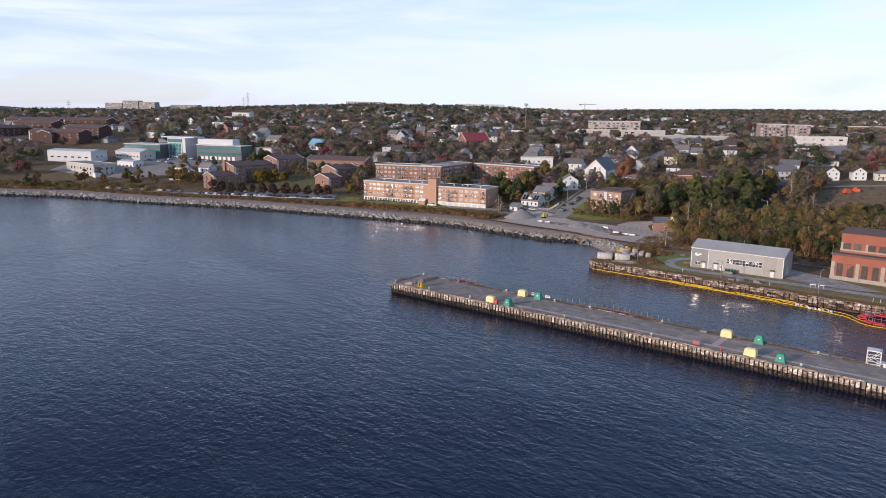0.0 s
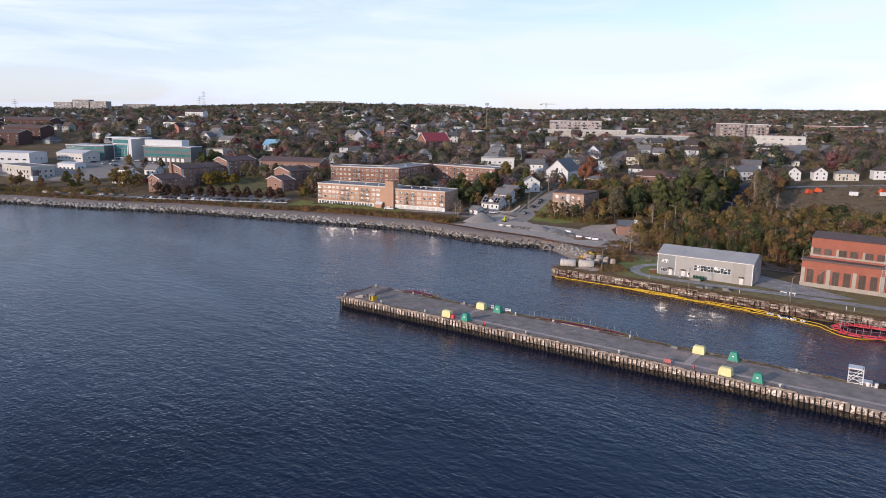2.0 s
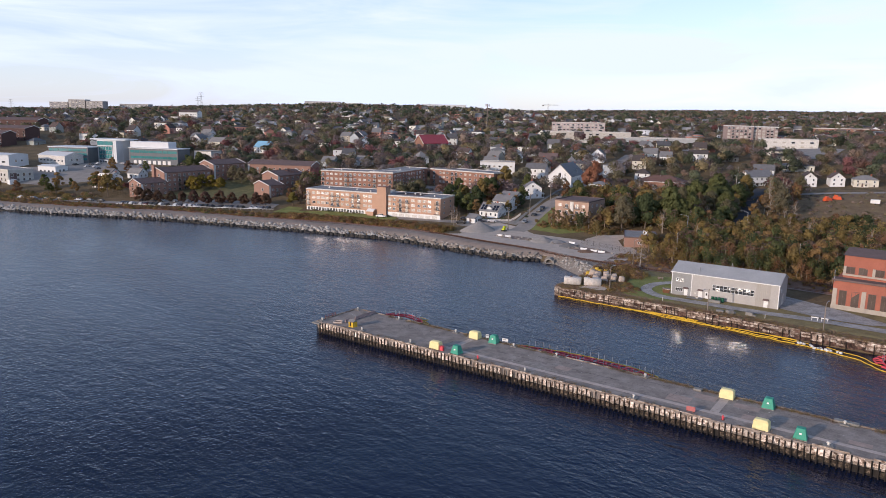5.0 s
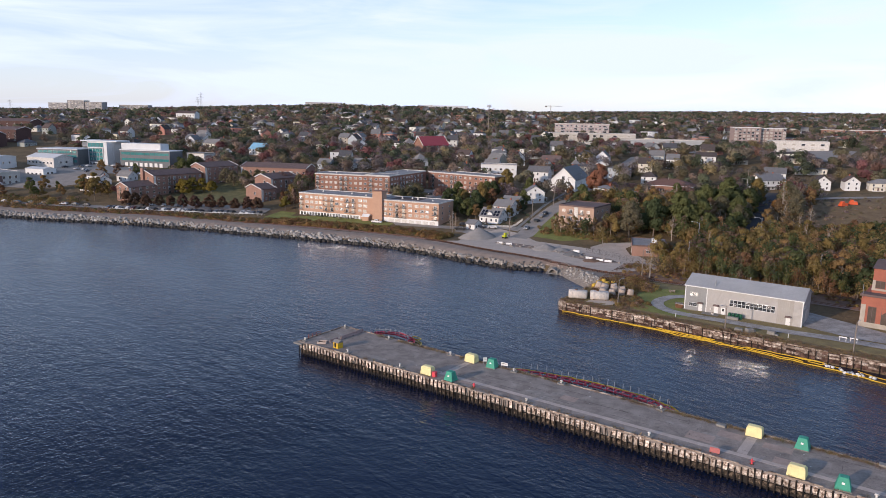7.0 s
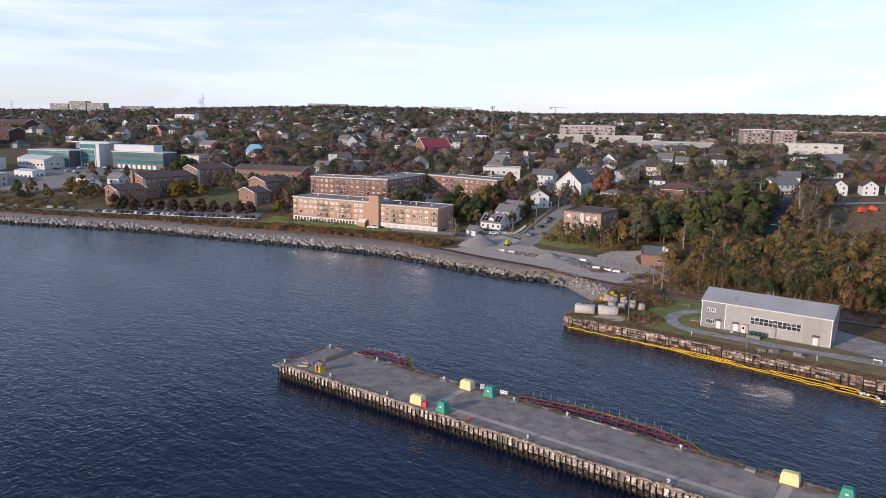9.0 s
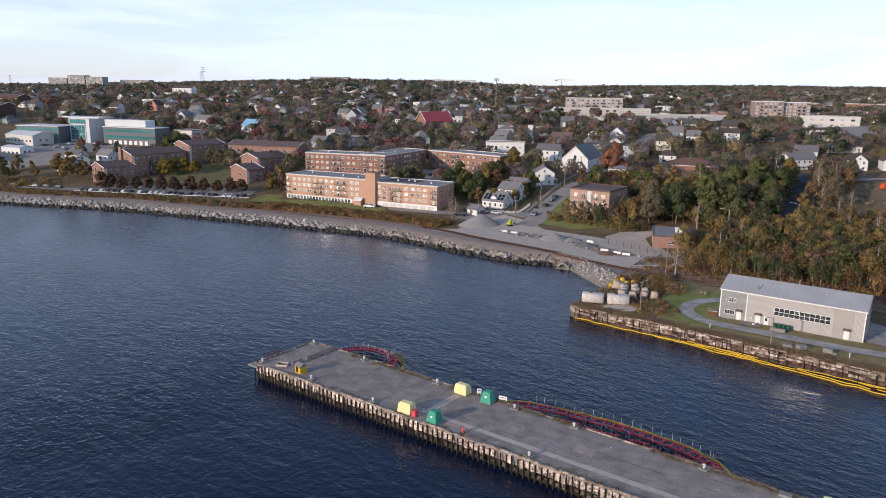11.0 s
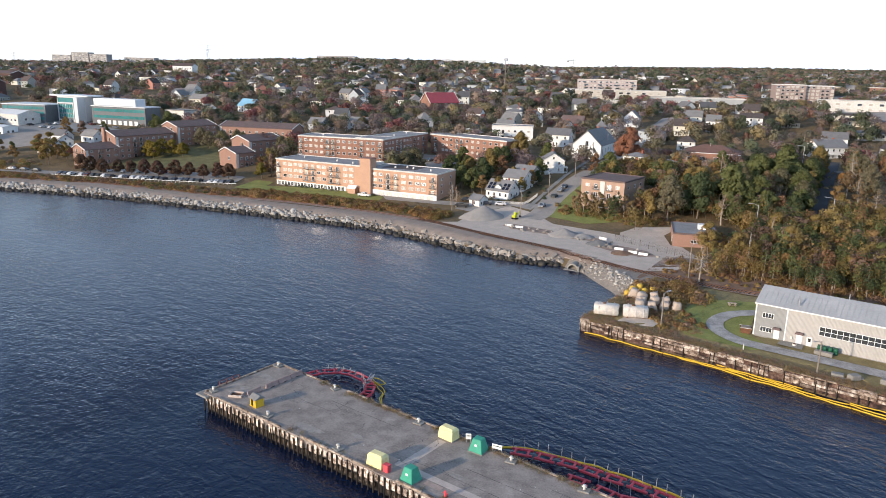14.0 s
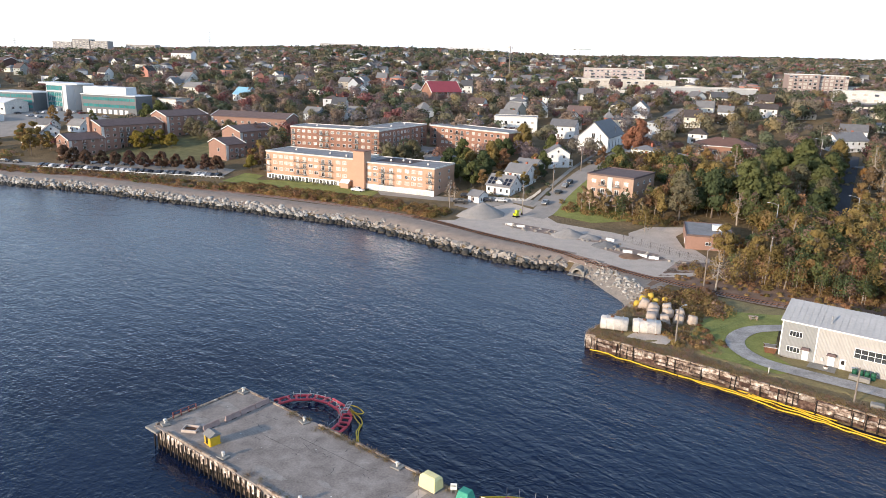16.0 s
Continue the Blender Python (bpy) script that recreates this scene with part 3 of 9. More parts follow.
part("door", boxed(-0.32, -0.63, 0.15, 0.12, -0.6, 1.1), M_DARK, t, "dark open hatch")
part("frame", boxed(-0.7, -0.65, 0, 0.7, 0.65, 0.08), M_YELLOW, t)

# low timber tray
t = thing("timber_tray", on_pier(5.2, 2.6, 30), "shallow open timber tray with rubble inside", "tray")
for x0, y0_, x1, y1 in ((-1.1, -0.8, 1.1, -0.65), (-1.1, 0.65, 1.1, 0.8), (-1.1, -0.64, -0.95, 0.64), (0.95, -0.64, 1.1, 0.64)):
    part("board", boxed(x0, y0_, 0, x1, y1, 0.42, 0.02), M_STRIP, t)
part("rubble", boxed(-0.94, -0.63, 0.01, 0.94, 0.63, 0.14, 0.04), M_RUST, t, "dark rubble")


def barrier(m, ln, mtl=None, group="barriers on the pier", label="low pinkish concrete road barrier"):
    t = thing("barrier", m, label, "barrier", group)
    bm = bmesh.new()
    prof = [(-0.28, 0), (-0.28, 0.12), (-0.12, 0.38), (-0.08, 0.80), (0.08, 0.80), (0.12, 0.38), (0.28, 0.12), (0.28, 0)]
    a = [bm.verts.new((-ln / 2, p[0], p[1])) for p in prof]
    c = [bm.verts.new((ln / 2, p[0], p[1])) for p in prof]
    bm.faces.new(a)
    bm.faces.new(c[::-1])
    for i in range(8):
        bm.faces.new((a[i], c[i], c[(i + 1) % 8], a[(i + 1) % 8]))
    part("body", bm, mtl or M_PINK, t)
    part("lifting_slot", boxed(-0.4, -0.33, 0.02, 0.4, 0.33, 0.1), M_DARK, t, "dark slot at the foot")
    return t


M_PINK = mat("pinkish_concrete", (0.34, 0.25, 0.225), 0.9, 0.25, 1.0, 0.2)
barrier(on_pier(6.7, 4.9, 90), 2.6)
for k in range(3):
    barrier(on_pier(6.8, 8.5 + k * 2.65, 90), 2.5)

# red rail at the tip, sign boards, boxes and hydrants
M_OXIDE = mat("dull_red_oxide", (0.20, 0.055, 0.045), 0.8, 0.3, 0.6)
t = thing("guard_rail", on_pier(0.35, 4.8, 90), "short rusty red guard rail at the pier's end", "rail")
for x in (-1.9, -0.6, 0.7, 1.9):
    part("post", rod(bmesh.new(), (x, 0, 0), (x, 0, 1.0), 0.08), M_OXIDE, t)
for z in (0.45, 0.95):
    part("rail", rod(bmesh.new(), (-1.9, 0, z), (1.9, 0, z), 0.06), M_OXIDE, t)


def sign_board(m, w, h, mtl, label):
    t = thing("sign_board", m, label, "sign", "sign boards")
    part("board", boxed(-w / 2, -0.03, 0.5, w / 2, 0.03, 0.5 + h, 0.01), mtl, t)
    for x in (-w / 2 + 0.1, w / 2 - 0.1):
        part("post", boxed(x - 0.04, -0.03, 0, x + 0.04, 0.03, 0.52), M_STEEL, t)
    part("lettering", boxed(-w * 0.36, -0.045, 0.5 + h * 0.55, w * 0.36, -0.032, 0.5 + h * 0.68), M_DARK, t, "unreadable dark line")
    return t


sign_board(on_pier(42.9, 14.2, 35), 0.8, 0.9, M_WHITE, "small white sign board at the pier's edge")
sign_board(on_pier(47.6, 14.5, 12), 1.5, 0.7, M_WHITE, "wide white sign board at the pier's edge")
t = thing("service_box", on_pier(39.0, 1.0), "small red steel service box", "box")
part("cabinet", boxed(-0.42, -0.35, 0.05, 0.42, 0.35, 1.05, 0.03), M_RED, t)
part("lid", boxed(-0.46, -0.4, 1.05, 0.46, 0.4, 1.12, 0.02), M_RED, t)


def hydrant(m):
    t = thing("hydrant", m, "red valve stand on the deck", "hydrant", "red valve stands")
    bm = rod(bmesh.new(), (0, 0, 0), (0, 0, 0.75), 0.17, 0.14, 8)
    rod(bm, (0, 0, 0.72), (0, 0, 0.95), 0.16, 0.05, 8)
    part("body", bm, M_RED, t)
    for s in (-1, 1):
        part("outlet", rod(bmesh.new(), (0, 0, 0.5), (0.34 * s, 0, 0.5), 0.08), M_RED, t)
    part("base_plate", boxed(-0.3, -0.3, 0, 0.3, 0.3, 0.05), M_RUST, t, "rusty base plate")
    return t


h0 = hydrant(on_pier(48.5, 1.3))
copy_thing(h0, on_pier(100.6, 1.2, 20))
t = thing("notice_board", on_pier(94.9, 1.3, 5), "faded pink board standing on the deck", "board")
part("board", boxed(-0.8, -0.05, 0.1, 0.8, 0.05, 1.0, 0.02), mat("faded_pink_paint", (0.45, 0.15, 0.14), 0.8, 0.2, 1.0), t)
for x in (-0.6, 0.6):
    part("foot", boxed(x - 0.06, -0.3, 0, x + 0.06, 0.3, 0.1), M_RUST, t)
t = thing("concrete_slab", on_pier(92.9, 12.7, -3), "tan concrete slab lying at the deck's edge", "slab")
part("block", boxed(-0.8, -0.5, 0, 0.8, 0.5, 0.4, 0.05), M_CONC, t)
t = thing("concrete_slab", on_pier(118.8, 13.0, -1), "long tan concrete slab lying at the deck's edge", "slab")
part("block", boxed(-2.0, -0.55, 0, 2.0, 0.55, 0.45, 0.05), M_CONC, t)

# white lattice frame and white plant towards the landward end
t = thing("steel_cage", on_pier(129.2, 13.4, 4), "white welded lattice cage standing at the pier's edge", "cage")
for x in (-1.3, 1.3):
    for y in (-1.1, 1.1):
        part("leg", boxed(x - 0.08, y - 0.08, 0, x + 0.08, y + 0.08, 3.2), M_WHITE, t)
for z in (0.2, 1.7, 3.1):
    for y in (-1.1, 1.1):
        part("bar", boxed(-1.3, y - 0.07, z - 0.07, 1.3, y + 0.07, z + 0.07), M_WHITE, t)
    for x in (-1.3, 1.3):
        part("bar", boxed(x - 0.07, -1.1, z - 0.07, x + 0.07, 1.1, z + 0.07), M_WHITE, t)
for y in (-1.1, 1.1):
    part("brace", rod(bmesh.new(), (-1.3, y, 0.2), (1.3, y, 3.1), 0.06), M_WHITE, t)
    part("brace", rod(bmesh.new(), (1.3, y, 0.2), (-1.3, y, 1.7), 0.06), M_WHITE, t)
part("platform", boxed(-1.45, -1.25, 3.16, 1.1, 1.25, 3.3), M_WHITE, t, "white top platform")
part("platform", boxed(0.6, -1.0, 0.5, 3.0, 1.2, 0.62), M_WHITE, t, "white side platform")
for x in (2.2, 2.9):
    part("leg", boxed(x - 0.06, -0.9, 0, x + 0.06, -0.78, 0.5), M_WHITE, t)
t = thing("plant_cabin", on_pier(138.5, 12.6, 2), "white boxy pump cabin with a steel frame", "cabin")
part("cabin", boxed(0.6, -1.4, 0.15, 4.6, 1.6, 3.6, 0.04), M_WHITE, t)
part("cabinet", boxed(-2.6, -1.2, 0.1, -0.4, 0.6, 1.8, 0.04), M_OFFWHITE, t)
for x in (-3.6, 0.3):
    part("frame_post", boxed(x - 0.1, -1.5, 0, x + 0.1, -1.3, 2.6), M_WHITE, t)
part("frame_beam", boxed(-3.7, -1.5, 2.6, 0.5, -1.3, 2.85), M_WHITE, t)
part("skid", boxed(-3.8, -1.6, 0, 4.8, 1.8, 0.14), M_RUST, t)
t = thing("tarpaulin_heap", on_pier(134.2, 13.2, 10), "heap of dark tarpaulin and rope", "heap")
bm = bmesh.new()
bmesh.ops.create_icosphere(bm, subdivisions=3, radius=1.0)
for vert in bm.verts:
    k = 1 + 0.35 * noise.noise(vert.co * 2.2)
    vert.co = Vector((vert.co.x * 1.7 * k, vert.co.y * 0.9 * k, max(0, (vert.co.z + 0.25)) * 0.75 * k))
part("sheet", bm, M_DARK, t)
part("rope", rod(bmesh.new(), (-1.6, -0.9, 0.05), (1.4, -1.0, 0.05), 0.05), M_BEAM, t)
for u in (131.5, 133.0):
    t = thing("white_drum", on_pier(u, 12.6), "white plastic drum on the deck", "drum", "white drums")
    part("drum", rod(bmesh.new(), (0, 0, 0), (0, 0, 0.85), 0.36, 0.34, 12), M_WHITE, t)
    part("lid", rod(bmesh.new(), (0, 0, 0.85), (0, 0, 0.92), 0.38, 0.38, 12), M_OFFWHITE, t)


# ---- floating red pipe frames and booms ----
def path_points(pts, step):
    """Evenly spaced points along a smooth line through pts."""
    out = []
    p = [Vector((*q, 0)) if len(q) == 2 else Vector(q) for q in pts]
    p = [2 * p[0] - p[1]] + p + [2 * p[-1] - p[-2]]
    for i in range(1, len(p) - 2):
        n = max(2, int((p[i + 1] - p[i]).length / step))
        for k in range(n):
            t_ = k / n
            a, b_, c_, d_ = p[i - 1], p[i], p[i + 1], p[i + 2]
            out.append(0.5 * ((2 * b_) + (c_ - a) * t_ + (2 * a - 5 * b_ + 4 * c_ - d_) * t_ ** 2 + (3 * b_ - a - 3 * c_ + d_) * t_ ** 3))
    out.append(p[-2])
    return out


def tube(bm, pts, r, seg=6):
    """A pipe along a list of points."""
    rings = []
    for i, p in enumerate(pts):
        d = (pts[min(i + 1, len(pts) - 1)] - pts[max(i - 1, 0)]).normalized()
        side = d.cross(Vector((0, 0, 1))).normalized()
        up = side.cross(d)
        rings.append([bm.verts.new(p + r * (math.cos(k * 2 * math.pi / seg) * side + math.sin(k * 2 * math.pi / seg) * up)) for k in range(seg)])
    for a, c_ in zip(rings[:-1], rings[1:]):
        for k in range(seg):
            bm.faces.new((a[k], a[(k + 1) % seg], c_[(k + 1) % seg], c_[k]))
    bm.faces.new(rings[0][::-1])
    bm.faces.new(rings[-1])
    return bm


def pen_float(t, a, b_, gap, z, rung=2):
    """Two thick red box floats side by side from a to b_, tied by short rungs."""
    d = Vector((b_[0] - a[0], b_[1] - a[1], 0))
    m = frame_at(a[0], a[1], z, d.x, d.y)
    ln = d.length
    for s_ in (-1, 1):
        part("float", boxed(0.08, s_ * gap / 2 - 0.2, -0.16, ln - 0.08, s_ * gap / 2 + 0.2, 0.18, 0.07), M_RED, t, "thick red box float").matrix_basis = m @ pose(0, 0, 0, rng.uniform(-3, 3), rng.uniform(-2, 2), 0)
    for k in range(rung):
        x = ln * (0.22 + 0.56 * k / max(1, rung - 1))
        part("rung", boxed(x - 0.17, -gap / 2, 0.0, x + 0.17, gap / 2, 0.24, 0.04), M_RED, t).matrix_basis = m
    return m, ln


def pen_post(t, x, y, z, h):
    part("post", rod(bmesh.new(), (x, y, z), (x + rng.uniform(-0.12, 0.12), y + rng.uniform(-0.12, 0.12), z + h), 0.055, 0.045), M_STEEL, t, "pale steel upright")


def pen_chain(m, pts, gap, label, z=0.7, posts=True, rail=False):
    """A floating pen edge: box floats end to end along a line, with uprights on the outer float."""
    t = thing("floating_pen_frame", m, label, "pen frame", "red floating pen frames")
    tops = []
    for a, b_ in zip(pts[:-1], pts[1:]):
        mm, ln = pen_float(t, a, b_, gap, z)
        for f in (0.08, 0.55):
            q = mm @ Vector((ln * f, gap / 2, 0.1))
            if posts:
                pen_post(t, q.x, q.y, q.z, rng.uniform(1.3, 1.7))
            tops.append(q + Vector((0, 0, 1.0)))
    if rail:
        part("handline", tube(bmesh.new(), tops, 0.035, 4), M_STEEL, t, "slack pale handline")
    return t


# the bent chain round the pier's tip corner
pen_chain(PIER, [(18.2, 17.4), (17.6, 20.2), (16.2, 22.4), (13.6, 23.9), (10.2, 24.3), (7.2, 23.4), (5.0, 21.2), (4.2, 18.4)], 1.5, "bent red floating pen frame moored against the pier", 0.75, True, True)
t = thing("lattice_gangway", PIER @ pose(14.6, 24.2, 1.3, 0, 0, -60), "pale aluminium gangway lying on the red pen frame", "gangway")
for y in (-0.35, 0.35):
    part("rail", boxed(-1.6, y - 0.05, 0, 1.6, y + 0.05, 0.1), M_STEEL, t)
for k in range(7):
    part("rung", boxed(-1.5 + k * 0.5 - 0.04, -0.3, 0.02, -1.5 + k * 0.5 + 0.04, 0.3, 0.08), M_STEEL, t)
# the broken pens lying along the pier's far side: an outer row and loose lengths inside it
outer_row = [(46.8, 19.4), (50.2, 20.6), (53.6, 21.4), (57.0, 21.9), (60.4, 22.2), (63.8, 22.4), (67.2, 22.4), (70.6, 22.3), (74.0, 22.0), (77.2, 21.4), (80.2, 20.2), (82.4, 18.0)]
for a, b_ in zip(outer_row[:-1], outer_row[1:]):
    k = rng.uniform(-0.25, 0.25)
    pen_chain(PIER, [(a[0], a[1] + k), (b_[0] - 0.2, b_[1] + k)], 1.5, "length of red floating pen frame with pale uprights")
for u in range(48, 82, 4):
    for v, w in ((18.6, 1.4), (16.2, 1.3)):
        if v < pier_back(u) + 1.6 + (1.0 if u < 52 else 0) or rng.random() < 0.12:
            continue
        if v > 18 and u < 50:
            continue
        a_ = rng.gauss(-4, 15)
        ln = rng.uniform(2.8, 3.8)
        x, y = u + rng.uniform(-0.6, 0.6), v + rng.uniform(-0.5, 0.5)
        pen_chain(PIER, [(x, y), (x + ln * math.cos(math.radians(a_)), y + ln * math.sin(math.radians(a_)))], w, "broken length of red pen frame lying in the water", 0.55, rng.random() < 0.55)
sb = thing("notice_board", PIER @ pose(76.5, 15.6, 0.9, 8, 0, 14), "white striped board leaning among the red frames", "board")
part("panel", boxed(-0.9, -0.04, 0, 0.9, 0.04, 0.9), M_WHITE, sb)
for k in range(3):
    part("stripe", boxed(-0.9, -0.055, 0.12 + k * 0.28, 0.9, -0.042, 0.22 + k * 0.28), M_STEEL, sb, "grey stripe")


def boom(m, pts, r, label, z=0.12):
    t = thing("floating_boom", m, label, "boom", "yellow floating booms")
    p = path_points(pts, 0.7)
    rr = random.Random(int(pts[0][0] * 7))
    for q in p:
        q.z = z + (q.z if len(pts[0]) == 3 else 0) + rr.uniform(-0.03, 0.03)
        sway = noise.noise(Vector((q.x * 0.35, q.y * 0.35, pts[0][0])))
        q.x, q.y = q.x + 0.45 * sway, q.y + 0.45 * sway
    n = max(1, len(p) // 22)
    k = len(p) // n + 1
    for s in range(0, len(p) - 1, k):
        seg = p[s:s + k + 1]
        if len(seg) > 1:
            part("float_section", tube(bmesh.new(), seg, r, 6), M_YELLOW, t, "", True)
            part("coupling", rod(bmesh.new(), seg[0] - Vector((0.0, 0, 0.1)), seg[0] + Vector((0.05, 0.02, 0.14)), r * 1.25), M_RUST, t, "dark coupling")
    return t


boom(PIER, [(44.0, 18.2), (47.5, 20.9), (52, 22.3), (58, 23.2), (64, 23.6), (71, 23.5), (77, 22.7), (81.5, 21.0), (84.4, 18.4), (85.6, 15.6)], 0.17, "yellow floating boom along the red frame", 0.75)
boom(PIER, [(14.4, 25.2), (18.0, 23.6), (19.6, 21.6), (21.2, 19.6), (23.4, 18.2), (26.5, 16.6)], 0.10, "yellow floating boom trailing from the red frame", 0.3)
boom(PIER, [(14.8, 24.4), (18.8, 22.4), (20.4, 20.2), (22.4, 18.4), (25.2, 16.6)], 0.10, "yellow floating boom trailing from the red frame", 0.3)
boom(PIER, [(13.3, 25.6), (15.2, 26.2), (17.0, 25.6), (16.6, 24.6), (14.2, 25.2)], 0.09, "loop of yellow floating boom", 0.5)
boom(PIER, [(37.2, 16.6), (38.8, 17.4), (41, 17.5), (42.3, 16.6), (42.0, 15.8)], 0.09, "loop of yellow floating boom", 0.9)
W = Matrix.Identity(4)
boom(W, [(47.2, 222.2), (50.5, 219.4), (56.5, 213.9), (63.2, 208.3), (68.1, 203.6), (72.6, 198.9), (77.7, 194.0), (84.8, 187.2), (92.3, 179.0), (97.9, 173.5), (103.5, 166.0), (106.2, 161.6), (107.0, 155.6), (109.7, 151.8), (119.5, 148.2), (140, 128)], 0.125, "long yellow floating boom along the quay")
boom(W, [(60.5, 210.9), (66, 206.4), (70.5, 202.3), (76, 197.2), (81, 192.2), (85, 188.4), (90, 183.4), (95, 178.2)], 0.11, "second yellow floating boom along the quay")
boom(W, [(69, 204.6), (73.5, 200.6), (78, 196.4), (80.5, 194.0)], 0.11, "bunched yellow floating boom by the quay", 0.3)
boom(W, [(70, 203.0), (74.0, 199.6), (77, 196.2), (81.6, 191.4)], 0.105, "bunched yellow floating boom by the quay", 0.3)
boom(W, [(86, 188.6), (92, 183.0), (96, 179.2), (99, 176.4), (100.5, 173.2)], 0.105, "bunched yellow floating boom by the quay", 0.25)
boom(W, [(94, 181.0), (97.4, 178.6), (99.4, 175.8), (97.6, 175.4), (95.6, 177.4)], 0.105, "bunched yellow floating boom by the quay", 0.35)
boom(W, [(103.5, 170.8), (107.5, 164.6), (108.5, 157), (111, 152.4)], 0.105, "yellow floating boom by the quay", 0.2)
# red ring of pen frames by the quay
ring_pts = [(108.6, 157.6), (109.8, 160.6), (112.6, 162.4), (115.8, 162.2), (119.0, 159.4), (122.2, 156.6), (125.4, 153.8), (128.6, 150.8), (131.8, 147.8), (135, 145), (138.2, 142.0), (141.4, 139.0)]
pen_chain(W, ring_pts[::-1], 1.7, "red floating pen frame moored along the quay", 0.6, True, True)
pen_chain(W, [(108.6, 156.6), (109.2, 154.0), (111.6, 152.0), (115.2, 150.6), (119.4, 149.4), (122.6, 146.8), (126, 144.2), (129.4, 141.4), (132.8, 138.6), (136.2, 135.8), (139.6, 133)], 1.7, "red floating pen frame with pale uprights", 0.6, True, True)
rng2 = random.Random(8)
for k in range(9):
    s = k / 8
    t = thing("mooring_float", pose(99.4 + 5.0 * s + rng2.uniform(-1.3, 1.3), 174.2 - 7.6 * s + rng2.uniform(-1.0, 1.0), 0.05, rng2.uniform(-8, 8), rng2.uniform(-8, 8), rng2.uniform(-110, 10)) @ Matrix.Diagonal((0.75, 0.8, 0.7, 1)), "white cylindrical mooring float on the water", "float", "white mooring floats")
    bm = rod(bmesh.new(), (-0.9, 0, 0.2), (0.9, 0, 0.2), 0.42, 0.42, 10)
    part("float", bm, M_WHITE, t, "", True)
    part("strap", rod(bmesh.new(), (-0.12, 0, 0.2), (0.12, 0, 0.2), 0.45, 0.45, 10), M_RUST, t, "dark strap")

# ---- quay wall ----
quay = thing("quay_wall", W, "old quay wall of bleached concrete and timber", "quay", kind="structure")
QZ = 2.75
M_QUAY = blotchy("stained_quay_concrete", [(0.06, 0.044, 0.035), (0.20, 0.14, 0.105), (0.36, 0.285, 0.23), (0.56, 0.50, 0.43)], 1.0, obj_vary=0.35)
M_CORE = blotchy("dark_stained_core", [(0.025, 0.018, 0.015), (0.10, 0.055, 0.042), (0.20, 0.13, 0.10)], 1.3)
M_CAP = mat("quay_top_soil", (0.25, 0.175, 0.09), 0.95, 0.4, 3.0, 0.5, tint=(0.15, 0.115, 0.055))
rq = random.Random(12)
for (ax, ay), (bx, by) in zip(QUAY[:-1], QUAY[1:]):
    ln = math.hypot(bx - ax, by - ay)
    fr = frame_at(ax, ay, 0, (bx - ax) / ln, (by - ay) / ln)
    ob = part("core", boxed(0, 0.25, -3, ln, 3.0, QZ - 0.05), M_CORE, quay, "dark stained core")
    ob.matrix_basis = fr
    part("quay_top", boxed(0, 0.3, QZ - 0.05, ln, 6.2, QZ + 0.05), M_CAP, quay, "dry soil and grass on the quay top").matrix_basis = fr @ pose(0, 0, 0.006 * QUAY.index((ax, ay)))
    u = 0.0
    while u < ln - 0.5:
        w = min(rq.uniform(1.5, 3.4), ln - u)
        for z0, z1, keep in ((2.0, 2.74, 0.97), (1.3, 1.97, 0.9), (0.75, 1.27, 0.6)):
            if rq.random() < keep:
                ob = part("facing_block", boxed(0, 0, z0, w - rq.uniform(0.0, 0.12), 0.45, z1 + rq.uniform(-0.2, 0.02), 0.06), M_QUAY, quay)
                ob.matrix_basis = fr @ pose(u, rq.uniform(-0.22, 0.12), rq.uniform(-0.08, 0.04), rq.uniform(-3, 3), rq.uniform(-1.6, 1.6), rq.uniform(-1.5, 1.5))
        if rq.random() < 0.7:
            ob = part("cap_timber", boxed(0, -0.1, 0, w - 0.15, 0.3, 0.26, 0.04), M_BEAM, quay, "bleached cap timber")
            ob.matrix_basis = fr @ pose(u, 0.1, QZ - 0.05, 0, rq.uniform(-1, 1), rq.uniform(-1, 1))
        for k in range(2):
            if rq.random() < 0.4:
                ob = again(pile0, fr @ pose(u + k * w / 2 + 0.2, -0.12, 0.35 + rq.uniform(-0.3, 0.25), rq.uniform(-3, 3), rq.uniform(-3, 3)), quay)
        u += w
part("end_block", boxed(-0.5, -0.5, 0.2, 1.6, 1.2, 2.8, 0.12), M_QUAY, quay, "stained concrete corner block").matrix_basis = frame_at(46.9, 223.4, 0, 0.75, -0.66)


# ---- building kit ----
WHITE_HOUSES = []
WINDOWS = {}
PANE_TILT = random.Random(50)          # old panes sit a little askew in their frames


def far_window(host, m, w, h, fm, gl):
    """A window seen from far off: frame and glass as one small mesh."""
    key = ("far", round(w, 2), round(h, 2), fm.name, gl.name)
    if key not in WINDOWS:
        f = part("window", box(boxed(-w / 2, -0.06, -h / 2, w / 2, 0.02, h / 2), -w / 2 + 0.1, -0.075, -h / 2 + 0.1, w / 2 - 0.1, -0.061, h / 2 - 0.1), fm, host)
        f.data.materials.append(gl)
        for p_ in f.data.polygons:
            p_.material_index = 1 if p_.center.y < -0.0605 else 0
        WINDOWS[key] = f
        f.matrix_basis = m
        return f
    return again(WINDOWS[key], m, host)


